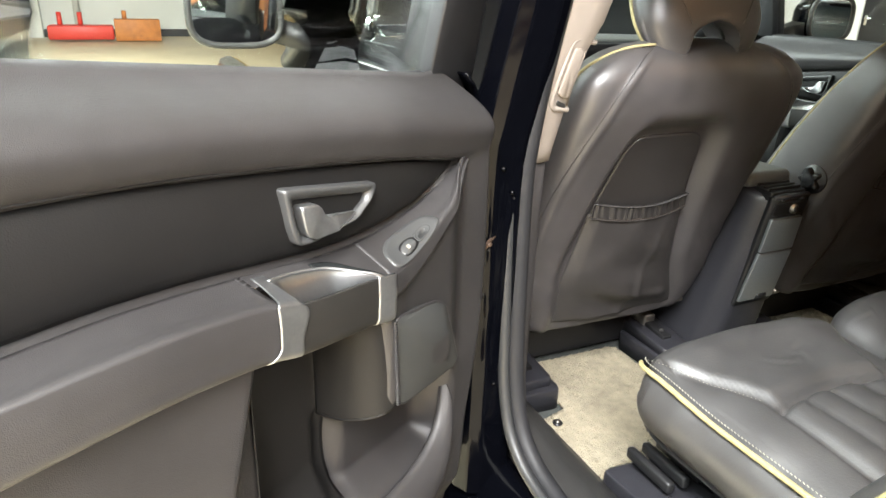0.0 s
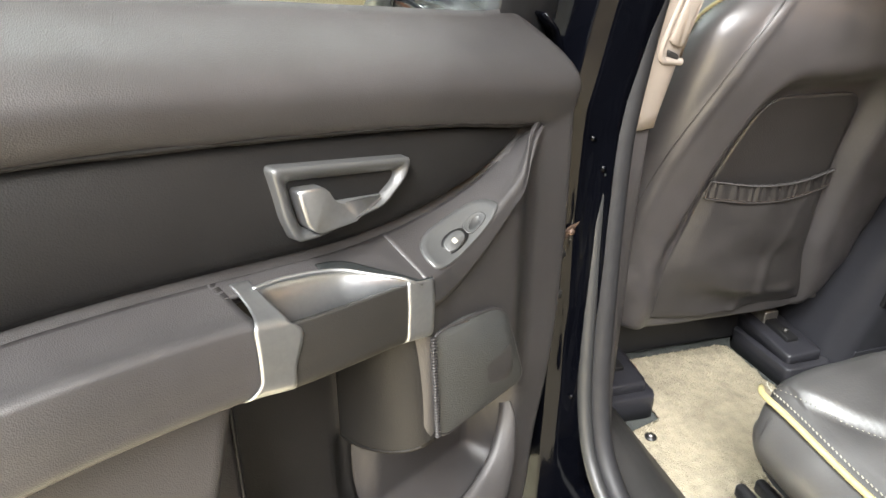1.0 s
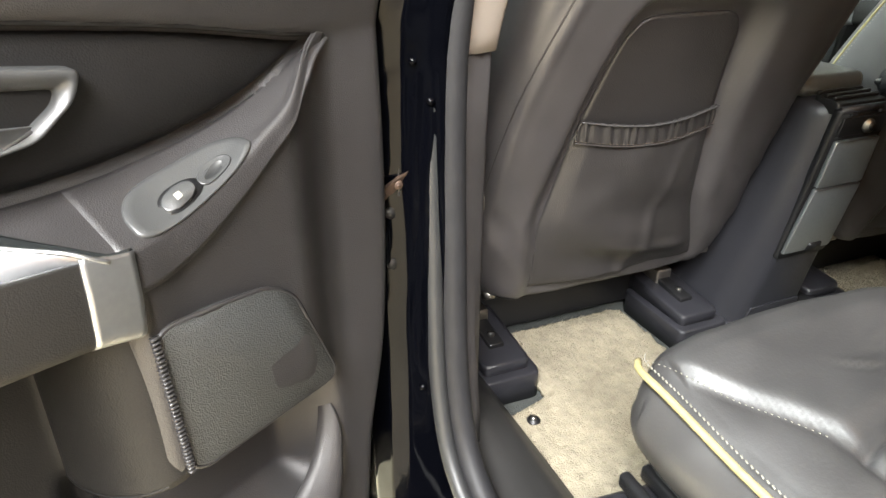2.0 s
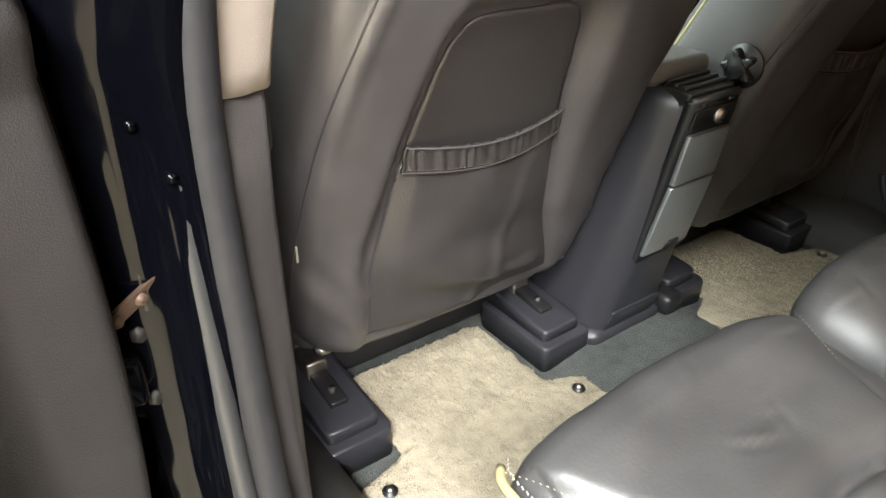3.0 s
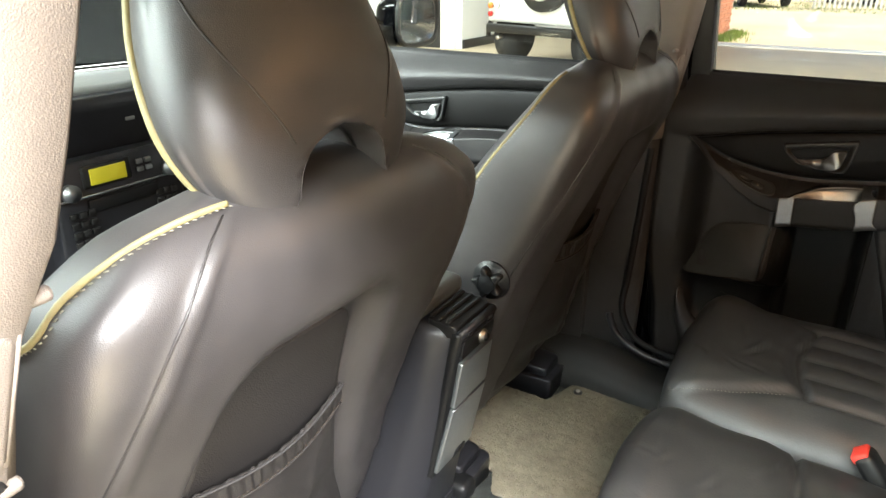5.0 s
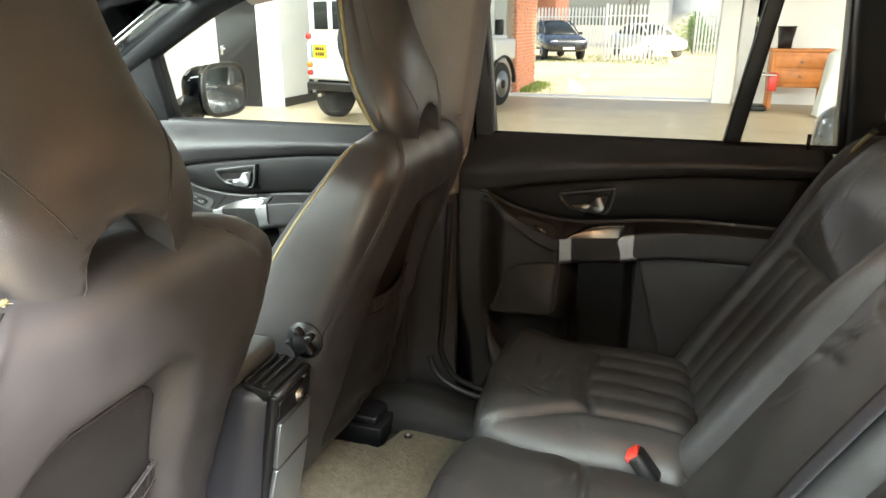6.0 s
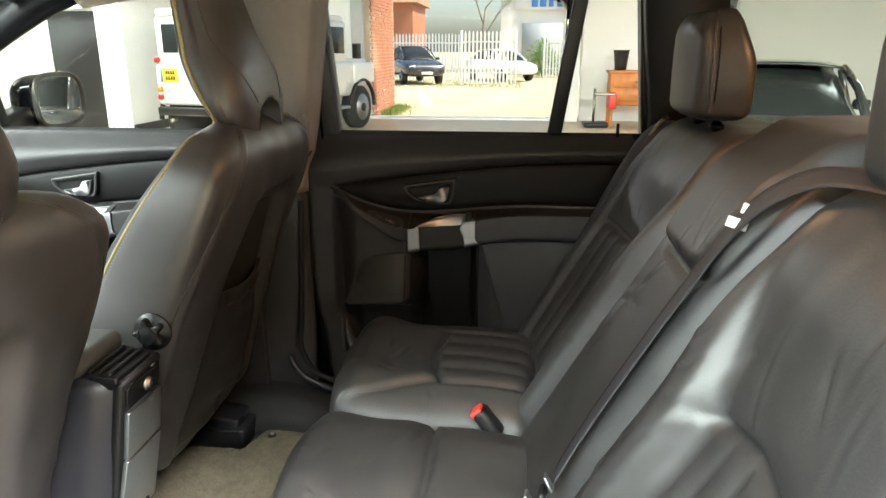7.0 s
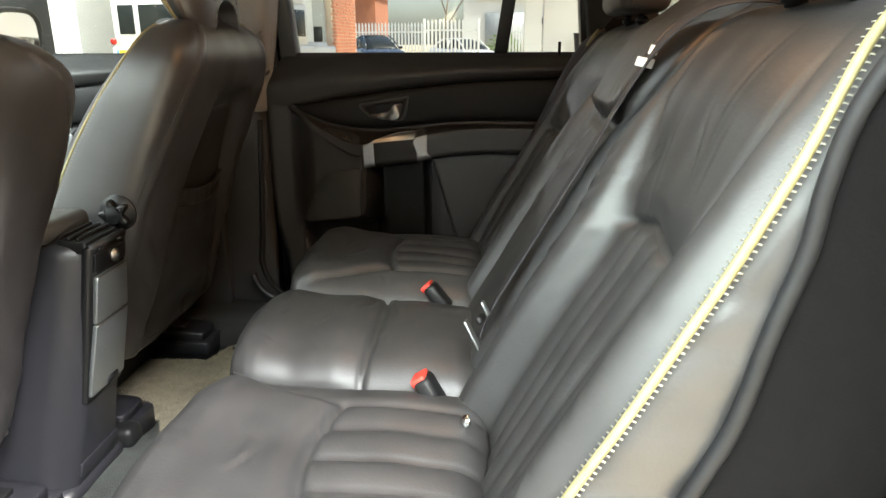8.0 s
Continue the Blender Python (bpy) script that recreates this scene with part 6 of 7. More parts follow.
part("radio_slot", rbox(st(0, 0.985, 0.001), (0.16, 0.01, 0.028), 0.003), dark_plastic, stack)
dsp = part("display_bezel", rbox(st(-0.028, 1.042, 0.001), (0.105, 0.012, 0.046), 0.004), dark_plastic, stack)
part("display", rbox(st(-0.028, 1.042, 0.008), (0.078, 0.004, 0.032), 0.001), screen, dsp, "amber lit display")
part("volume_knob", disc(st(-0.112, 1.022, 0.010), (0, -1, 0.07), 0.017, 0.022, 28, 0.003), metal_satin, stack, "silver rotary knob")
part("volume_knob", disc(st(0.112, 1.022, 0.010), (0, -1, 0.07), 0.017, 0.022, 28, 0.003), metal_satin, stack, "silver rotary knob")
part("silver_strip", rbox(st(0, 1.008, 0.004), (0.27, 0.008, 0.005), 0.001), chrome, stack, "thin chrome strip")
for r in range(4):
    for c in range(3):
        part("key", rbox(st(-0.115 + 0.019 * c, 0.975 - 0.019 * r, 0.004), (0.015, 0.007, 0.013), 0.002), hard_plastic, stack)
        part("key", rbox(st(0.078 + 0.019 * c, 0.975 - 0.019 * r, 0.004), (0.015, 0.007, 0.013), 0.002), hard_plastic, stack)
for k in range(4):
    part("key", rbox(st(0.045 + 0.02 * (k % 2), 1.05 - 0.016 * (k // 2), 0.006), (0.015, 0.007, 0.010), 0.002), metal_satin, stack)
tun = thing("tunnel_console", (0, 1.55, 0.46), "slate grey tunnel console with gear selector", "console")
part("body", rbox((0, 1.58, 0.66), (0.24, 0.46, 0.40), 0.03), console_plastic, tun)
part("side_panel", rbox((-0.135, 1.60, 0.70), (0.02, 0.46, 0.40), 0.008), metal_panel, tun)
part("gear_lever", tube([(0.0, 1.56, 0.86), (0.0, 1.54, 0.96)], 0.012, 10), dark_plastic, tun)
sw_ = thing("steering_wheel", (0.36, 1.55, 1.0), "black leather steering wheel", "steering wheel")
part("rim", tube([Vector((0.36 + 0.185 * math.cos(q), 1.56 + 0.06 * math.sin(q), 0.99 + 0.175 * math.sin(q))) for q in [k * math.tau / 48 for k in range(48)]], 0.015, 10, closed=True), leather, sw_)
part("hub", rbox((0.36, 1.575, 0.985), (0.16, 0.05, 0.10), 0.02), dark_plastic, sw_)
part("spoke", tube([(0.19, 1.56, 0.985), (0.53, 1.56, 0.985)], 0.014, 8), dark_plastic, sw_)
part("column", tube([(0.36, 1.58, 0.985), (0.36, 1.9, 0.93)], 0.04, 12), dark_plastic, sw_)


# ---- vehicles ----
def wheel_at(c, axis, r, w, parent, rimmat, spokes=5):
    wh = part("wheel", disc(c, axis, r, w, 36, 0.03), tyre, parent, "black tyre")
    ax = Vector(axis).normalized()
    part("rim", disc(Vector(c) + ax * (w * 0.5 - 0.01), axis, r * 0.62, 0.05, 28, 0.012), rimmat, wh, "pale steel rim")
    part("hub", disc(Vector(c) + ax * (w * 0.5 + 0.02), axis, r * 0.2, 0.05, 14, 0.01), hard_plastic, wh)
    return wh


def off_roader():
    """A silver-white boxy off-roader, seen from behind and along its side."""
    o, f = Vector((10.74, 4.42, 0)), Vector((0.970, -0.242, 0))
    side = Vector((-0.242, -0.970, 0))

    def V(a, b, z):
        return o + f * a + side * b + Vector((0, 0, z))
    car2 = thing("off_roader", o, "silver white boxy off-road vehicle parked on the workshop floor", "car")
    R = Matrix((f, -side, Vector((0, 0, 1)))).transposed()

    def box(n, a0, a1, b0, b1, z0, z1, m, lab="", r=0.03, up=None):
        return part(n, rbox(V((a0 + a1) / 2, (b0 + b1) / 2, (z0 + z1) / 2), (a1 - a0, b1 - b0, z1 - z0), r, R), m, up or car2, lab)
    box("body", -1.95, 1.15, -0.87, 0.87, 0.62, 1.22, silver_paint, "silver white lower body", 0.05)
    box("bonnet", 1.10, 1.95, -0.72, 0.72, 0.75, 1.27, silver_paint, "flat bonnet", 0.05)
    for b in (-0.80, 0.80):
        box("front_wing", 1.08, 1.93, b - 0.10, b + 0.10, 0.82, 1.20, silver_paint, "", 0.05)
    box("roof", -1.95, 0.95, -0.78, 0.78, 1.88, 2.0, silver_paint, "white roof", 0.05)
    cab = box("cabin", -1.93, 0.98, -0.82, 0.82, 1.18, 1.90, silver_paint, "", 0.05)
    for a0, a1 in ((-1.75, -0.75), (-0.58, 0.06), (0.20, 0.86)):
        box("side_window", a0, a1, 0.815, 0.828, 1.36, 1.80, glass_black, "dark side window", 0.004, cab)
    box("windscreen", 0.955, 0.99, -0.70, 0.70, 1.30, 1.80, glass_black, "dark windscreen", 0.004, cab)
    for b0, b1 in ((0.42, 0.68), (-0.32, 0.32), (-0.68, -0.42)):
        box("rear_window", -1.945, -1.925, b0, b1, 1.38, 1.78, glass_black, "dark rear window", 0.004, cab)
    box("bumper", -2.06, -1.92, -0.80, 0.80, 0.48, 0.60, hard_plastic, "dark rear bumper", 0.02)
    box("mud_flap", -1.55, -1.50, 0.55, 0.84, 0.22, 0.62, rubber, "black mud flap", 0.01)
    box("step", -0.6, 0.7, 0.82, 1.0, 0.42, 0.47, metal_satin, "metal side step", 0.01)
    sp_ = part("spare_wheel", disc(V(-2.06, 0.30, 1.20), -f, 0.39, 0.22, 36, 0.04), tyre, car2, "spare wheel on the back door")
    part("rim", disc(V(-2.17, 0.30, 1.20), -f, 0.24, 0.03, 24, 0.01), silver_paint, sp_)
    wb = ((-1.42, 0.74), (-1.42, -0.74), (1.42, 0.74), (1.42, -0.74))
    for a, b in wb:
        wheel_at(V(a, b, 0.39), side if b > 0 else -side, 0.39, 0.26, car2, metal_satin)
        part("wheel_arch", tube([V(a + 0.49 * math.cos(q), b * 1.18, 0.40 + 0.49 * math.sin(q)) for q in [math.pi * k / 16 for k in range(17)]], 0.04, 8), dark_plastic, car2, "black wheel arch lip")
    pl = part("number_plate", rbox(V(-1.97, -0.58, 1.06), (0.02, 0.26, 0.20), 0.004, R), plate_yellow, car2, "yellow number plate")
    for z, w in ((1.10, 0.17), (1.02, 0.15)):
        for k in range(4):
            part("plate_bar", rbox(V(-1.983, -0.50 - 0.045 * k, z), (0.006, 0.028, 0.055), 0, R), black_paint, pl)
    part("plate_badge", rbox(V(-1.98, -0.725, 1.06), (0.012, 0.028, 0.20), 0, R), blue_ink, pl)
    for z, m, rr in ((1.28, lamp_red, 0.045), (0.86, lamp_orange, 0.045), (0.74, lamp_red, 0.04)):
        part("rear_lamp", disc(V(-1.98, -0.78, z), -f, rr, 0.05, 20, 0.01), m, car2, "round rear lamp")
    part("reverse_lamp", disc(V(-1.98, -0.66, 0.86), -f, 0.045, 0.05, 20, 0.01), white_plastic, car2)
    part("exhaust", tube([V(-1.95, -0.55, 0.42), V(-2.05, -0.58, 0.40)], 0.03, 12), steel, car2)
    part("wing_mirror", rbox(V(0.95, 1.02, 1.40), (0.06, 0.16, 0.26), 0.02, R), dark_plastic, car2, "black door mirror")
    part("door_line", rbox(V(0.12, 0.872, 1.0), (0.012, 0.006, 0.75), 0, R), dark_plastic, car2)
    part("door_line", rbox(V(-0.66, 0.872, 1.0), (0.012, 0.006, 0.75), 0, R), dark_plastic, car2)
    part("door_handle", rbox(V(-0.48, 0.885, 1.10), (0.12, 0.02, 0.03), 0.005, R), dark_plastic, car2)


glass_black = mat("dark_vehicle_glass", (0.02, 0.024, 0.024), 0.22, var=0.1, spec=0.15)
off_roader()


def saloon(name, o, heading, paint, label, L=4.4, H=1.45, Wd=1.8, lamps=False):
    """A car with a rounded body, glass house, wheels and lamps."""
    f = Vector((math.cos(heading), math.sin(heading), 0))
    side = Vector((-f.y, f.x, 0))
    o = Vector(o)
    v = thing(name, o, label, "car", "parked cars")

    def V(a, b, z):
        return o + f * a + side * b + Vector((0, 0, z))
    prof = [(-0.5, 0.40, 0.62, 0.78), (-0.49, 0.30, 0.70, 0.92), (-0.42, 0.22, 0.72, 1.0), (-0.25, 0.20, 0.70, 1.0), (0.0, 0.20, 0.68, 1.0), (0.22, 0.20, 0.67, 1.0), (0.35, 0.20, 0.62, 0.98), (0.46, 0.22, 0.55, 0.92), (0.5, 0.30, 0.46, 0.80)]
    rings = []
    for a, z0, z1, w in prof:
        hw = Wd / 2 * w
        ring = []
        for k in range(28):
            q = k * math.tau / 28
            c, s = math.cos(q), math.sin(q)
            zz = (z0 + z1) / 2 * H / 1.0 * 1.0
            ring.append(V(a * L, hw * math.copysign(abs(c) ** 0.45, c), (z0 + z1) / 2 * H + (z1 - z0) / 2 * H * math.copysign(abs(s) ** 0.5, s)))
        rings.append(ring)
    part("body", loft(rings), paint, v, "rounded painted body")
    gh = []
    for a, zf, w in ((-0.44, 0.60, 0.70), (-0.36, 0.80, 0.66), (-0.24, 0.95, 0.62), (-0.08, 1.0, 0.60), (0.06, 0.97, 0.61), (0.20, 0.80, 0.66), (0.29, 0.62, 0.70)):
        hw = Wd / 2 * w
        gh.append([V(a * L, b * hw, z) for b, z in ((-1.18, 0.58 * H), (-1.10, (0.58 + (zf - 0.58) * 0.55) * H), (-0.94, (0.58 + (zf - 0.58) * 0.93) * H), (-0.6, zf * H), (0.0, zf * H + 0.015), (0.6, zf * H), (0.94, (0.58 + (zf - 0.58) * 0.93) * H), (1.10, (0.58 + (zf - 0.58) * 0.55) * H), (1.18, 0.58 * H))])
    part("glass_house", loft(gh), glass_black, v, "dark windows")
    part("roof", grid(lambda u, q: V((-0.25 + 0.31 * u) * L, (2 * q - 1) * Wd * 0.30, H * (0.955 + 0.05 * math.sin(math.pi * (0.25 + 0.6 * u))) + 0.018 - 0.03 * abs(2 * q - 1) ** 3), 12, 10, 0.02), paint, v, "painted roof")
    for sg in (-1, 1):
        part("pillar", tube([V(-0.43 * L, sg * Wd * 0.40, 0.62 * H), V(-0.33 * L, sg * Wd * 0.36, 0.86 * H), V(-0.22 * L, sg * Wd * 0.32, 0.97 * H)], 0.035, 8), paint, v)
        part("pillar", tube([V(0.28 * L, sg * Wd * 0.40, 0.64 * H), V(0.16 * L, sg * Wd * 0.355, 0.86 * H), V(0.06 * L, sg * Wd * 0.31, 0.975 * H)], 0.03, 8), paint, v)
        part("pillar", tube([V(-0.05 * L, sg * Wd * 0.415, 0.64 * H), V(-0.07 * L, sg * Wd * 0.34, 0.95 * H)], 0.03, 8), paint, v)
        for a in (-0.30, 0.31):
            wheel_at(V(a * L, sg * Wd * 0.43, 0.32), side * sg, 0.32, 0.22, v, metal_satin)
        part("headlamp", rbox(V(0.478 * L, sg * Wd * 0.33, 0.46 * H), (0.10, 0.30, 0.12), 0.03, Matrix((f, side, Vector((0, 0, 1)))).transposed()), chrome, v, "clear headlamp")
        part("tail_lamp", rbox(V(-0.485 * L, sg * Wd * 0.36, 0.58 * H), (0.08, 0.26, 0.12), 0.03, Matrix((f, side, Vector((0, 0, 1)))).transposed()), lamp_red, v, "red tail lamp")
        part("door_mirror", rbox(V(0.17 * L, sg * Wd * 0.53, 0.66 * H), (0.12, 0.16, 0.11), 0.03), paint, v)
    part("radiator_grille", rbox(V(0.492 * L, 0, 0.40 * H), (0.06, 0.75, 0.16), 0.02, Matrix((f, side, Vector((0, 0, 1)))).transposed()), black_paint, v, "black radiator grille")
    part("plate_blank", rbox(V(0.503 * L, 0, 0.30 * H), (0.02, 0.5, 0.11), 0.005, Matrix((f, side, Vector((0, 0, 1)))).transposed()), white_plastic, v, "white plate")
    if lamps:
        part("brake_strip", rbox(V(-0.455 * L, 0, 0.665 * H), (0.05, 0.75, 0.025), 0.004, Matrix((f, side, Vector((0, 0, 1)))).transposed()), lamp_red, v, "red high brake light strip")
        part("spoiler", rbox(V(-0.462 * L, 0, 0.695 * H), (0.16, 1.35, 0.03), 0.01, Matrix((f, side, Vector((0, 0, 1)))).transposed()), paint, v, "rear spoiler")
    return v


saloon("parked_coupe", (6.45, -2.15, 0), radians(-18), dark_car_paint, "dark grey coupe with a red brake strip in the workshop", 4.4, 1.31, 1.80, True)
saloon("parked_estate", (30.5, 5.1, 0), radians(205), dark_car_paint, "dark grey car parked by the yard fence", 4.6, 1.6, 1.85)
saloon("parked_hatchback", (33.5, 1.2, 0), radians(215), white_car_paint, "white car parked behind the yard gate", 4.2, 1.45, 1.78)

# ---- workshop things ----
cb = thing("wooden_cabinet", (12.9, -1.75, 0), "orange varnished wooden chest with open legs", "cabinet")
part("carcass", rbox((12.95, -1.90, 0.70), (0.5, 0.95, 0.62), 0.02), orange_wood, cb)
part("top", rbox((12.95, -1.90, 1.02), (0.56, 1.02, 0.05), 0.01), orange_wood, cb)
for z in (0.58, 0.83):
    dr_ = part("drawer", rbox((12.69, -1.90, z), (0.03, 0.85, 0.20), 0.008), orange_wood, cb)
    part("knob", disc((12.66, -1.90, z), (1, 0, 0), 0.02, 0.03, 12), steel, dr_)
for yy in (-1.47, -2.33):
    part("leg", rbox((12.75, yy, 0.2), (0.07, 0.07, 0.4), 0.01), orange_wood, cb)
    part("leg", rbox((13.15, yy, 0.2), (0.07, 0.07, 0.4), 0.01), orange_wood, cb)
bn = thing("waste_bin", (12.9, -1.62, 1.05), "black plastic waste bin standing on the wooden chest", "bin")
part("bucket", loft([[Vector((12.9 + r * math.cos(q), -1.62 + r * math.sin(q), z)) for q in [k * math.tau / 24 for k in range(24)]] for r, z in ((0.11, 1.047), (0.125, 1.2), (0.15, 1.40), (0.16, 1.40), (0.16, 1.42), (0.14, 1.42), (0.12, 1.2), (0.10, 1.06))]), black_paint, bn)
tj = thing("red_trolley", (12.5, -1.30, 0), "small trolley with a red box", "trolley")
part("tray", rbox((12.5, -1.30, 0.62), (0.4, 0.36, 0.04), 0.01), steel, tj)
part("box", rbox((12.45, -1.44, 0.50), (0.25, 0.14, 0.30), 0.02), red_plastic, tj, "red plastic box")
part("pole", tube([(12.5, -1.12, 0.08), (12.5, -1.12, 0.72)], 0.025, 10), steel, tj)
part("foot", rbox((12.45, -1.15, 0.06), (0.5, 0.45, 0.08), 0.02), hard_plastic, tj)
ds = thing("dust_sheet", (11.6, -2.5, 0), "white dust sheet draped over a low machine", "cover")


def sheet_fn(u, v):
    q = u * math.tau
    r = 0.30 + 0.10 * (1 - v) + 0.03 * math.sin(7 * q) * (1 - v) + 0.02 * noise.noise((math.cos(q) * 3, math.sin(q) * 3, v * 3))
    r *= 1 if v < 0.8 else math.sqrt(max(1 - ((v - 0.8) / 0.2) ** 2, 0.0004))
    return 11.7 + r * math.cos(q), -2.42 + r * math.sin(q), 0.03 + 0.95 * min(v / 0.8, 1) + 0.12 * max(v - 0.8, 0) / 0.2


part("cloth", grid(sheet_fn, 60, 30, 0.0, True), sheet_cloth, ds)

# things along the end wall, seen over the open door
bd_ = thing("strand_board", (-4.15, 18.4, 0), "upright sheet of yellow strand board", "board")
part("sheet", rbox((-3.95, 18.5, 1.22), (1.2, 0.03, 2.44), 0.004, Matrix.Rotation(0.06, 3, "X")), osb, bd_)
jk = thing("floor_jack", (-2.1, 17.6, 0), "red workshop jack with two posts", "jack")
part("base", rbox((-2.1, 17.6, 0.20), (1.3, 0.5, 0.30), 0.04), red_plastic, jk)
for xx in (-2.5, -2.1):
    part("post", tube([(xx, 17.6, 0.3), (xx, 17.6, 0.62)], 0.05, 10), red_plastic, jk)
wc = thing("wooden_crate", (-1.0, 17.6, 0), "low orange wooden crate", "crate")
part("box", rbox((-0.95, 17.6, 0.25), (0.95, 0.5, 0.46), 0.02), orange_wood, wc)
part("post", tube([(-1.2, 17.6, 0.45), (-1.2, 17.6, 0.66)], 0.05, 10), orange_wood, wc)
for r0 in (1.2, 2.45):
    rp = thing("loading_ramp", (r0, 16.8, 0), "pale yellow perforated loading ramp", "ramp", "loading ramps")
    part("plate", rbox((r0 + 0.45, 16.8, 0.36), (1.35, 0.06, 0.62), 0.01, Matrix.Rotation(-0.5, 3, "X")), osb, rp)
    for i in range(4):
        for j in range(2):
            part("hole", disc((r0 + 0.02 + 0.28 * i, 16.76 - 0.10 * j, 0.26 + 0.20 * j), (0, -0.88, 0.48), 0.04, 0.02, 12), dark_plastic, rp)
dp_ = thing("drain_pipe", (-2.2, 18.8, 0), "cream pipe up the end wall", "pipe")
part("pipe", tube([(-2.2, 18.85, 0.2), (-2.2, 18.85, 4.2)], 0.07, 12), cream_metal, dp_)

# ---- yard ----
# brick wall with real courses
bw = slab("brick_wall", (15.4, 3.60, 1.8), (2.9, 0.22, 3.6), mortar_mat, "orange red brick wall beside the vehicle door", "wall")
bl, bh = 0.225, 0.075
rndb = random.Random(3)
bricks_bm = bmesh.new()
for row in range(47):
    for col in range(12):
        x = 14.08 + (col + 0.5 * (row % 2)) * bl
        rbox((x, 3.485 + rndb.uniform(-0.004, 0.004), 0.04 + row * bh), (bl - 0.012, 0.03, bh - 0.012), 0, None, bricks_bm)
BRICKS = tagged(part("bricks", bricks_bm, brick_mat, bw, smooth=False), kind="stuff")
slab("brick_return", (16.75, 5.6, 1.8), (0.2, 3.8, 3.6), brick_mat, "brick wall end", "wall")


def fence(y0, y1, x, label, slope=0.0, hgt=2.2):
    fn_ = thing("palisade_fence", (x, (y0 + y1) / 2, 0), label, "fence", "palisade fences")
    n = int(abs(y1 - y0) / 0.16)
    first = None
    for k in range(n + 1):
        y = y0 + (y1 - y0) * k / n
        xx = x + slope * (y - y0)
        if first is None:
            first = part("pale", prism([(-0.04, 0.05), (0.04, 0.05), (0.04, hgt - 0.1), (0.0, hgt), (-0.04, hgt - 0.1)], lambda a, b: Vector((xx - 0.015, y + a, b)), lambda a, b: Vector((xx + 0.015, y + a, b))), fence_paint, fn_, smooth=False)
        else:
            ob = new("pale", first.data)
            ob.parent = fn_
            ob.matrix_parent_inverse = fn_.matrix_world.inverted()
            ob.matrix_basis = Matrix.Translation((xx - x, y - y0, 0))
    for z in (0.5, hgt - 0.45):
        part("rail", tube([(x + 0.05, y0, z), (x + 0.05 + slope * (y1 - y0), y1, z)], 0.03, 6), fence_paint, fn_)
    for y in (y0, y1):
        part("post", rbox((x + slope * (y - y0), y, hgt / 2), (0.1, 0.1, hgt), 0.01), fence_paint, fn_)
    return fn_


fence(9.5, 2.9, 33.5, "pale galvanised palisade fence along the yard", 0.0)
fence(2.7, 0.45, 28.6, "pale galvanised palisade gate standing open", -0.2)
fence(-1.0, -9.0, 36.0, "pale galvanised palisade fence along the yard", 0.0)
slab("road", (60, 0, -0.004), (30, 260, 0.02), concrete, "pale road beyond the yard", "road")

sh = thing("trade_building", (46, -6, 0), "pale cream trade building with a blue sign", "building")
part("wall", rbox((50, -8.0, 2.6), (8, 19, 5.2), 0), cream_metal, sh, smooth=False)
part("roof", rbox((50, -8.0, 5.3), (8.6, 19.6, 0.3), 0.02), sheet_metal, sh)
part("shutter", rbox((45.95, -1.2, 1.6), (0.1, 2.6, 3.0), 0), sheet_metal, sh)
part("shop_window", rbox((45.95, -4.2, 1.7), (0.1, 2.4, 2.2), 0), glass_black, sh)
sg_ = part("sign_board", rbox((45.9, -2.4, 4.4), (0.1, 6.0, 1.0), 0.01), white_plastic, sh, "white sign board")
for k, (w, h) in enumerate(((0.42, 0.42), (0.42, 0.42), (0.30, 0.42), (0.30, 0.58), (0.14, 0.58), (0.40, 0.42))):
    part("sign_bar", rbox((45.83, -0.65 - 0.52 * k, 4.30 + (h - 0.42) / 2), (0.04, w, h), 0.02), blue_ink, sg_)
hs = thing("house", (52, 11, 0), "brick house with a tiled roof beyond the yard", "house")
part("wall", rbox((54, 12.5, 2.4), (7, 9, 4.8), 0), brick_mat, hs, smooth=False)
part("roof", loft([[Vector(p) for p in ((50, 7.6, 4.7), (58, 7.6, 4.7), (58, 17.4, 4.7), (50, 17.4, 4.7))], [Vector(p) for p in ((53.9, 8.4, 8.0), (54.1, 8.4, 8.0), (54.1, 16.6, 8.0), (53.9, 16.6, 8.0))]]), roof_tile, hs, smooth=False)
part("window", rbox((50.47, 11.0, 2.4), (0.1, 1.4, 1.2), 0), glass_black, hs, smooth=False)


def bush(c, r, h, n, seed, label):
    b = thing("hedge_bush", c, label, "bush", "bushes")
    rnd = random.Random(seed)
    stem = bmesh.new()
    for k in range(7):
        q = rnd.random() * math.tau
        tube([Vector(c), Vector(c) + Vector((math.cos(q) * r * 0.4, math.sin(q) * r * 0.4, h * 0.6))], 0.025, 5, stem)
    part("stems", stem, bark, b)
    bm = bmesh.new()
    for k in range(n):
        q, e = rnd.random() * math.tau, rnd.random()
        rr = r * (rnd.random() ** 0.4) * (1 - 0.5 * e ** 3) * (0.8 + 0.3 * math.sin(3 * q + seed))
        p = Vector(c) + Vector((math.cos(q) * rr, math.sin(q) * rr, 0.08 + h * e * (0.85 + 0.2 * math.sin(2 * q + seed))))
        a = Vector((rnd.uniform(-1, 1), rnd.uniform(-1, 1), rnd.uniform(-0.6, 1))).normalized() * rnd.uniform(0.06, 0.12)
        s = a.orthogonal().normalized() * 0.035
        bm.faces.new([bm.verts.new(x) for x in (p, p + a * 0.5 + s, p + a, p + a * 0.5 - s)])
    tagged(part("leaves", bm, leaf_mat, b, smooth=False, fix=False), kind="stuff")


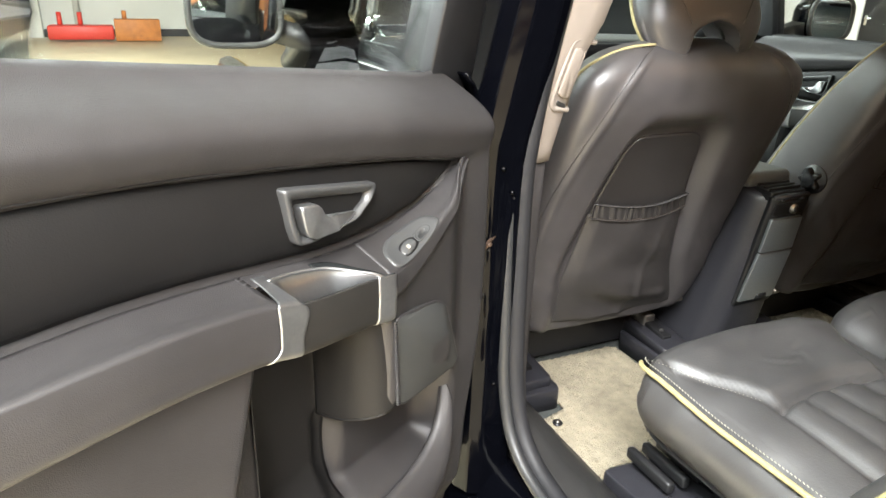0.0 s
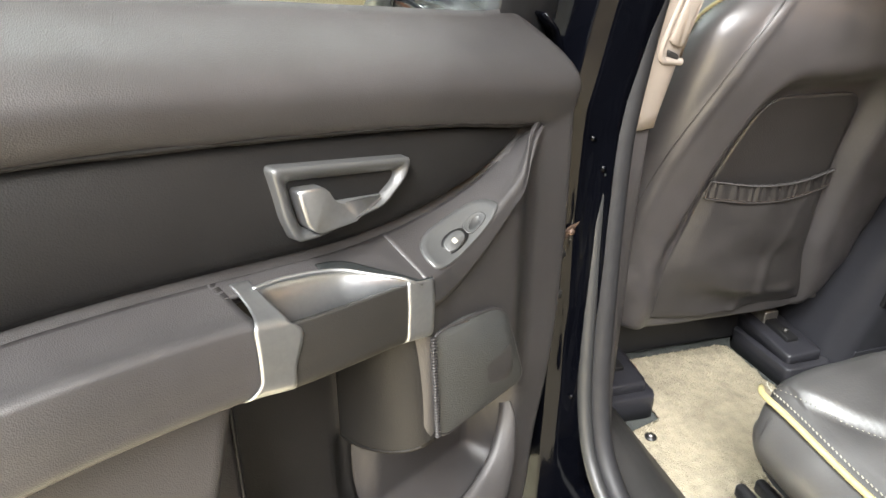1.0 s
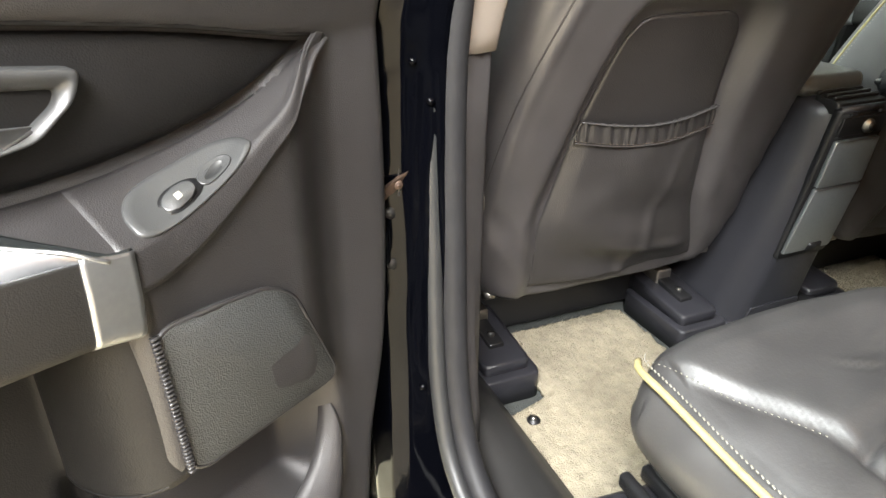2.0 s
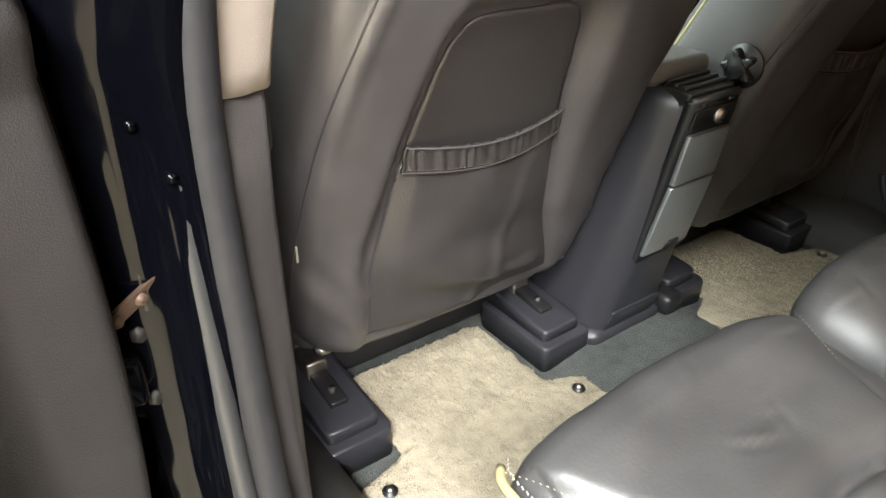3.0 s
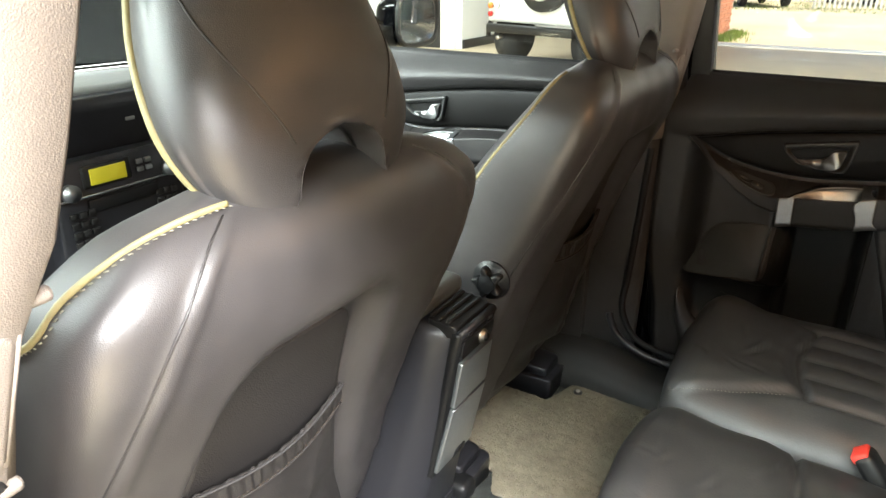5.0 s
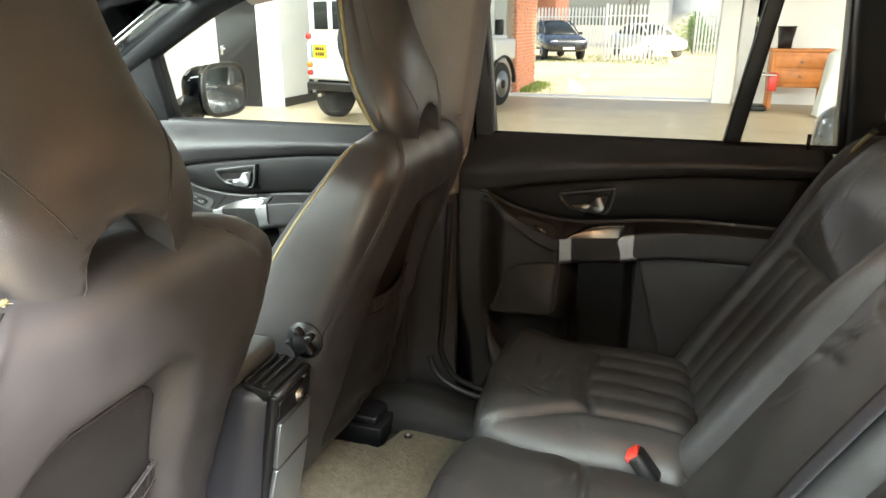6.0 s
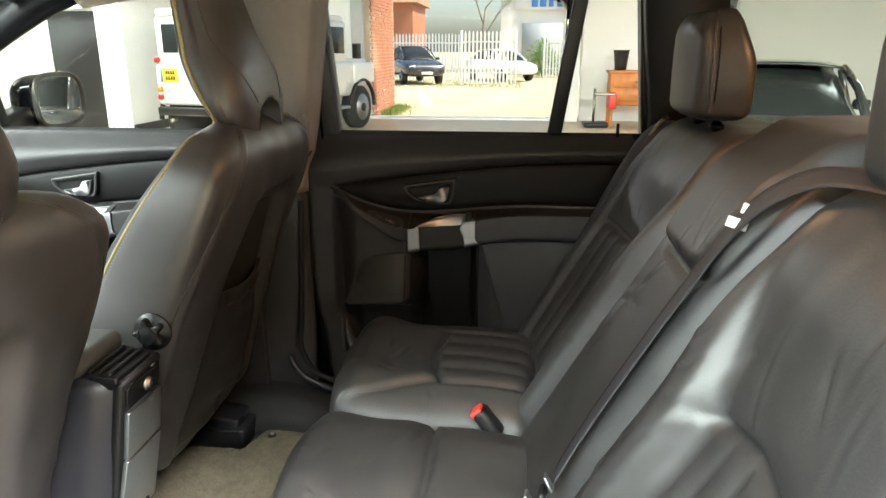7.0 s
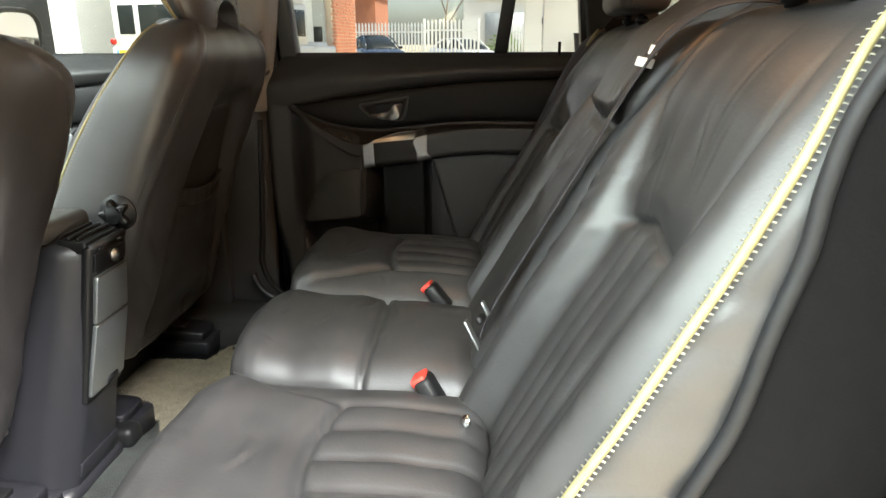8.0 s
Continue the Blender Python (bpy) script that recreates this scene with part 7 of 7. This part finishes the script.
bush((38.0, -1.0, 0), 1.3, 1.9, 2600, 2, "bright green leafy hedge bush")
bush((38.6, -3.2, 0), 1.5, 1.7, 2600, 5, "bright green leafy hedge bush")
bush((38.0, 7.2, 0), 1.2, 1.5, 1500, 8, "bright green leafy hedge bush")


def bare_tree(c, h, seed):
    t = thing("bare_tree", c, "thin bare tree beyond the fence", "tree")
    rnd = random.Random(seed)
    bm = bmesh.new()

    def limb(p, d, L, r, depth):
        pts = [p]
        for k in range(4):
            d = (d + Vector((rnd.uniform(-1, 1), rnd.uniform(-1, 1), rnd.uniform(-0.2, 0.5))) * 0.14).normalized()
            pts.append(pts[-1] + d * L / 4)
        n = 6
        rings = []
        for i, q in enumerate(pts):
            rr = r * (1 - 0.14 * i)
            rings.append([q + Vector((math.cos(a * math.tau / n), math.sin(a * math.tau / n), 0)) * rr for a in range(n)])
        loft(rings, True, bm)
        if depth:
            for k in range(3):
                limb(pts[2 + k % 3], (d + Vector((rnd.uniform(-1, 1), rnd.uniform(-1, 1), rnd.uniform(-0.1, 0.8))) * 0.9).normalized(), L * 0.62, r * 0.5, depth - 1)
    limb(Vector(c), Vector((0, 0, 1)), h * 0.5, 0.11, 4)
    part("trunk", bm, bark, t)
    lf = bmesh.new()
    vs = [v.co.copy() for v in bpy.data.objects[t.children[0].name].data.vertices if v.co.z > h * 0.35]
    for k in range(1200):
        p = rnd.choice(vs) + Vector((rnd.uniform(-0.1, 0.1), rnd.uniform(-0.1, 0.1), rnd.uniform(-0.1, 0.1)))
        a = Vector((rnd.uniform(-1, 1), rnd.uniform(-1, 1), rnd.uniform(-1, 1))).normalized() * 0.08
        s = a.orthogonal().normalized() * 0.03
        lf.faces.new([lf.verts.new(x) for x in (p, p + a * 0.5 + s, p + a, p + a * 0.5 - s)])
    tagged(part("buds", lf, leaf_mat, t, smooth=False, fix=False), kind="stuff")


bare_tree((44, 3.0, 0), 8.0, 4)
# weeds along the foot of the brick wall and the fence
wd = bmesh.new()
rw = random.Random(11)
for k in range(2500):
    if k % 2:
        p = Vector((rw.uniform(14.6, 16.8), 3.42 - abs(rw.gauss(0, 0.18)), -0.01))
    else:
        p = Vector((rw.uniform(26.5, 33), rw.uniform(0.2, 6.5), -0.01))
    h = rw.uniform(0.04, 0.14)
    d = Vector((rw.uniform(-1, 1), rw.uniform(-1, 1), 0)).normalized() * 0.012
    wd.faces.new([wd.verts.new(x) for x in (p - d, p + d, p + Vector((rw.uniform(-0.05, 0.05), rw.uniform(-0.05, 0.05), h)))])
tagged(part("weeds", wd, grass_mat, smooth=False, fix=False), "sparse weeds along the yard's edges", "weeds", kind="stuff")
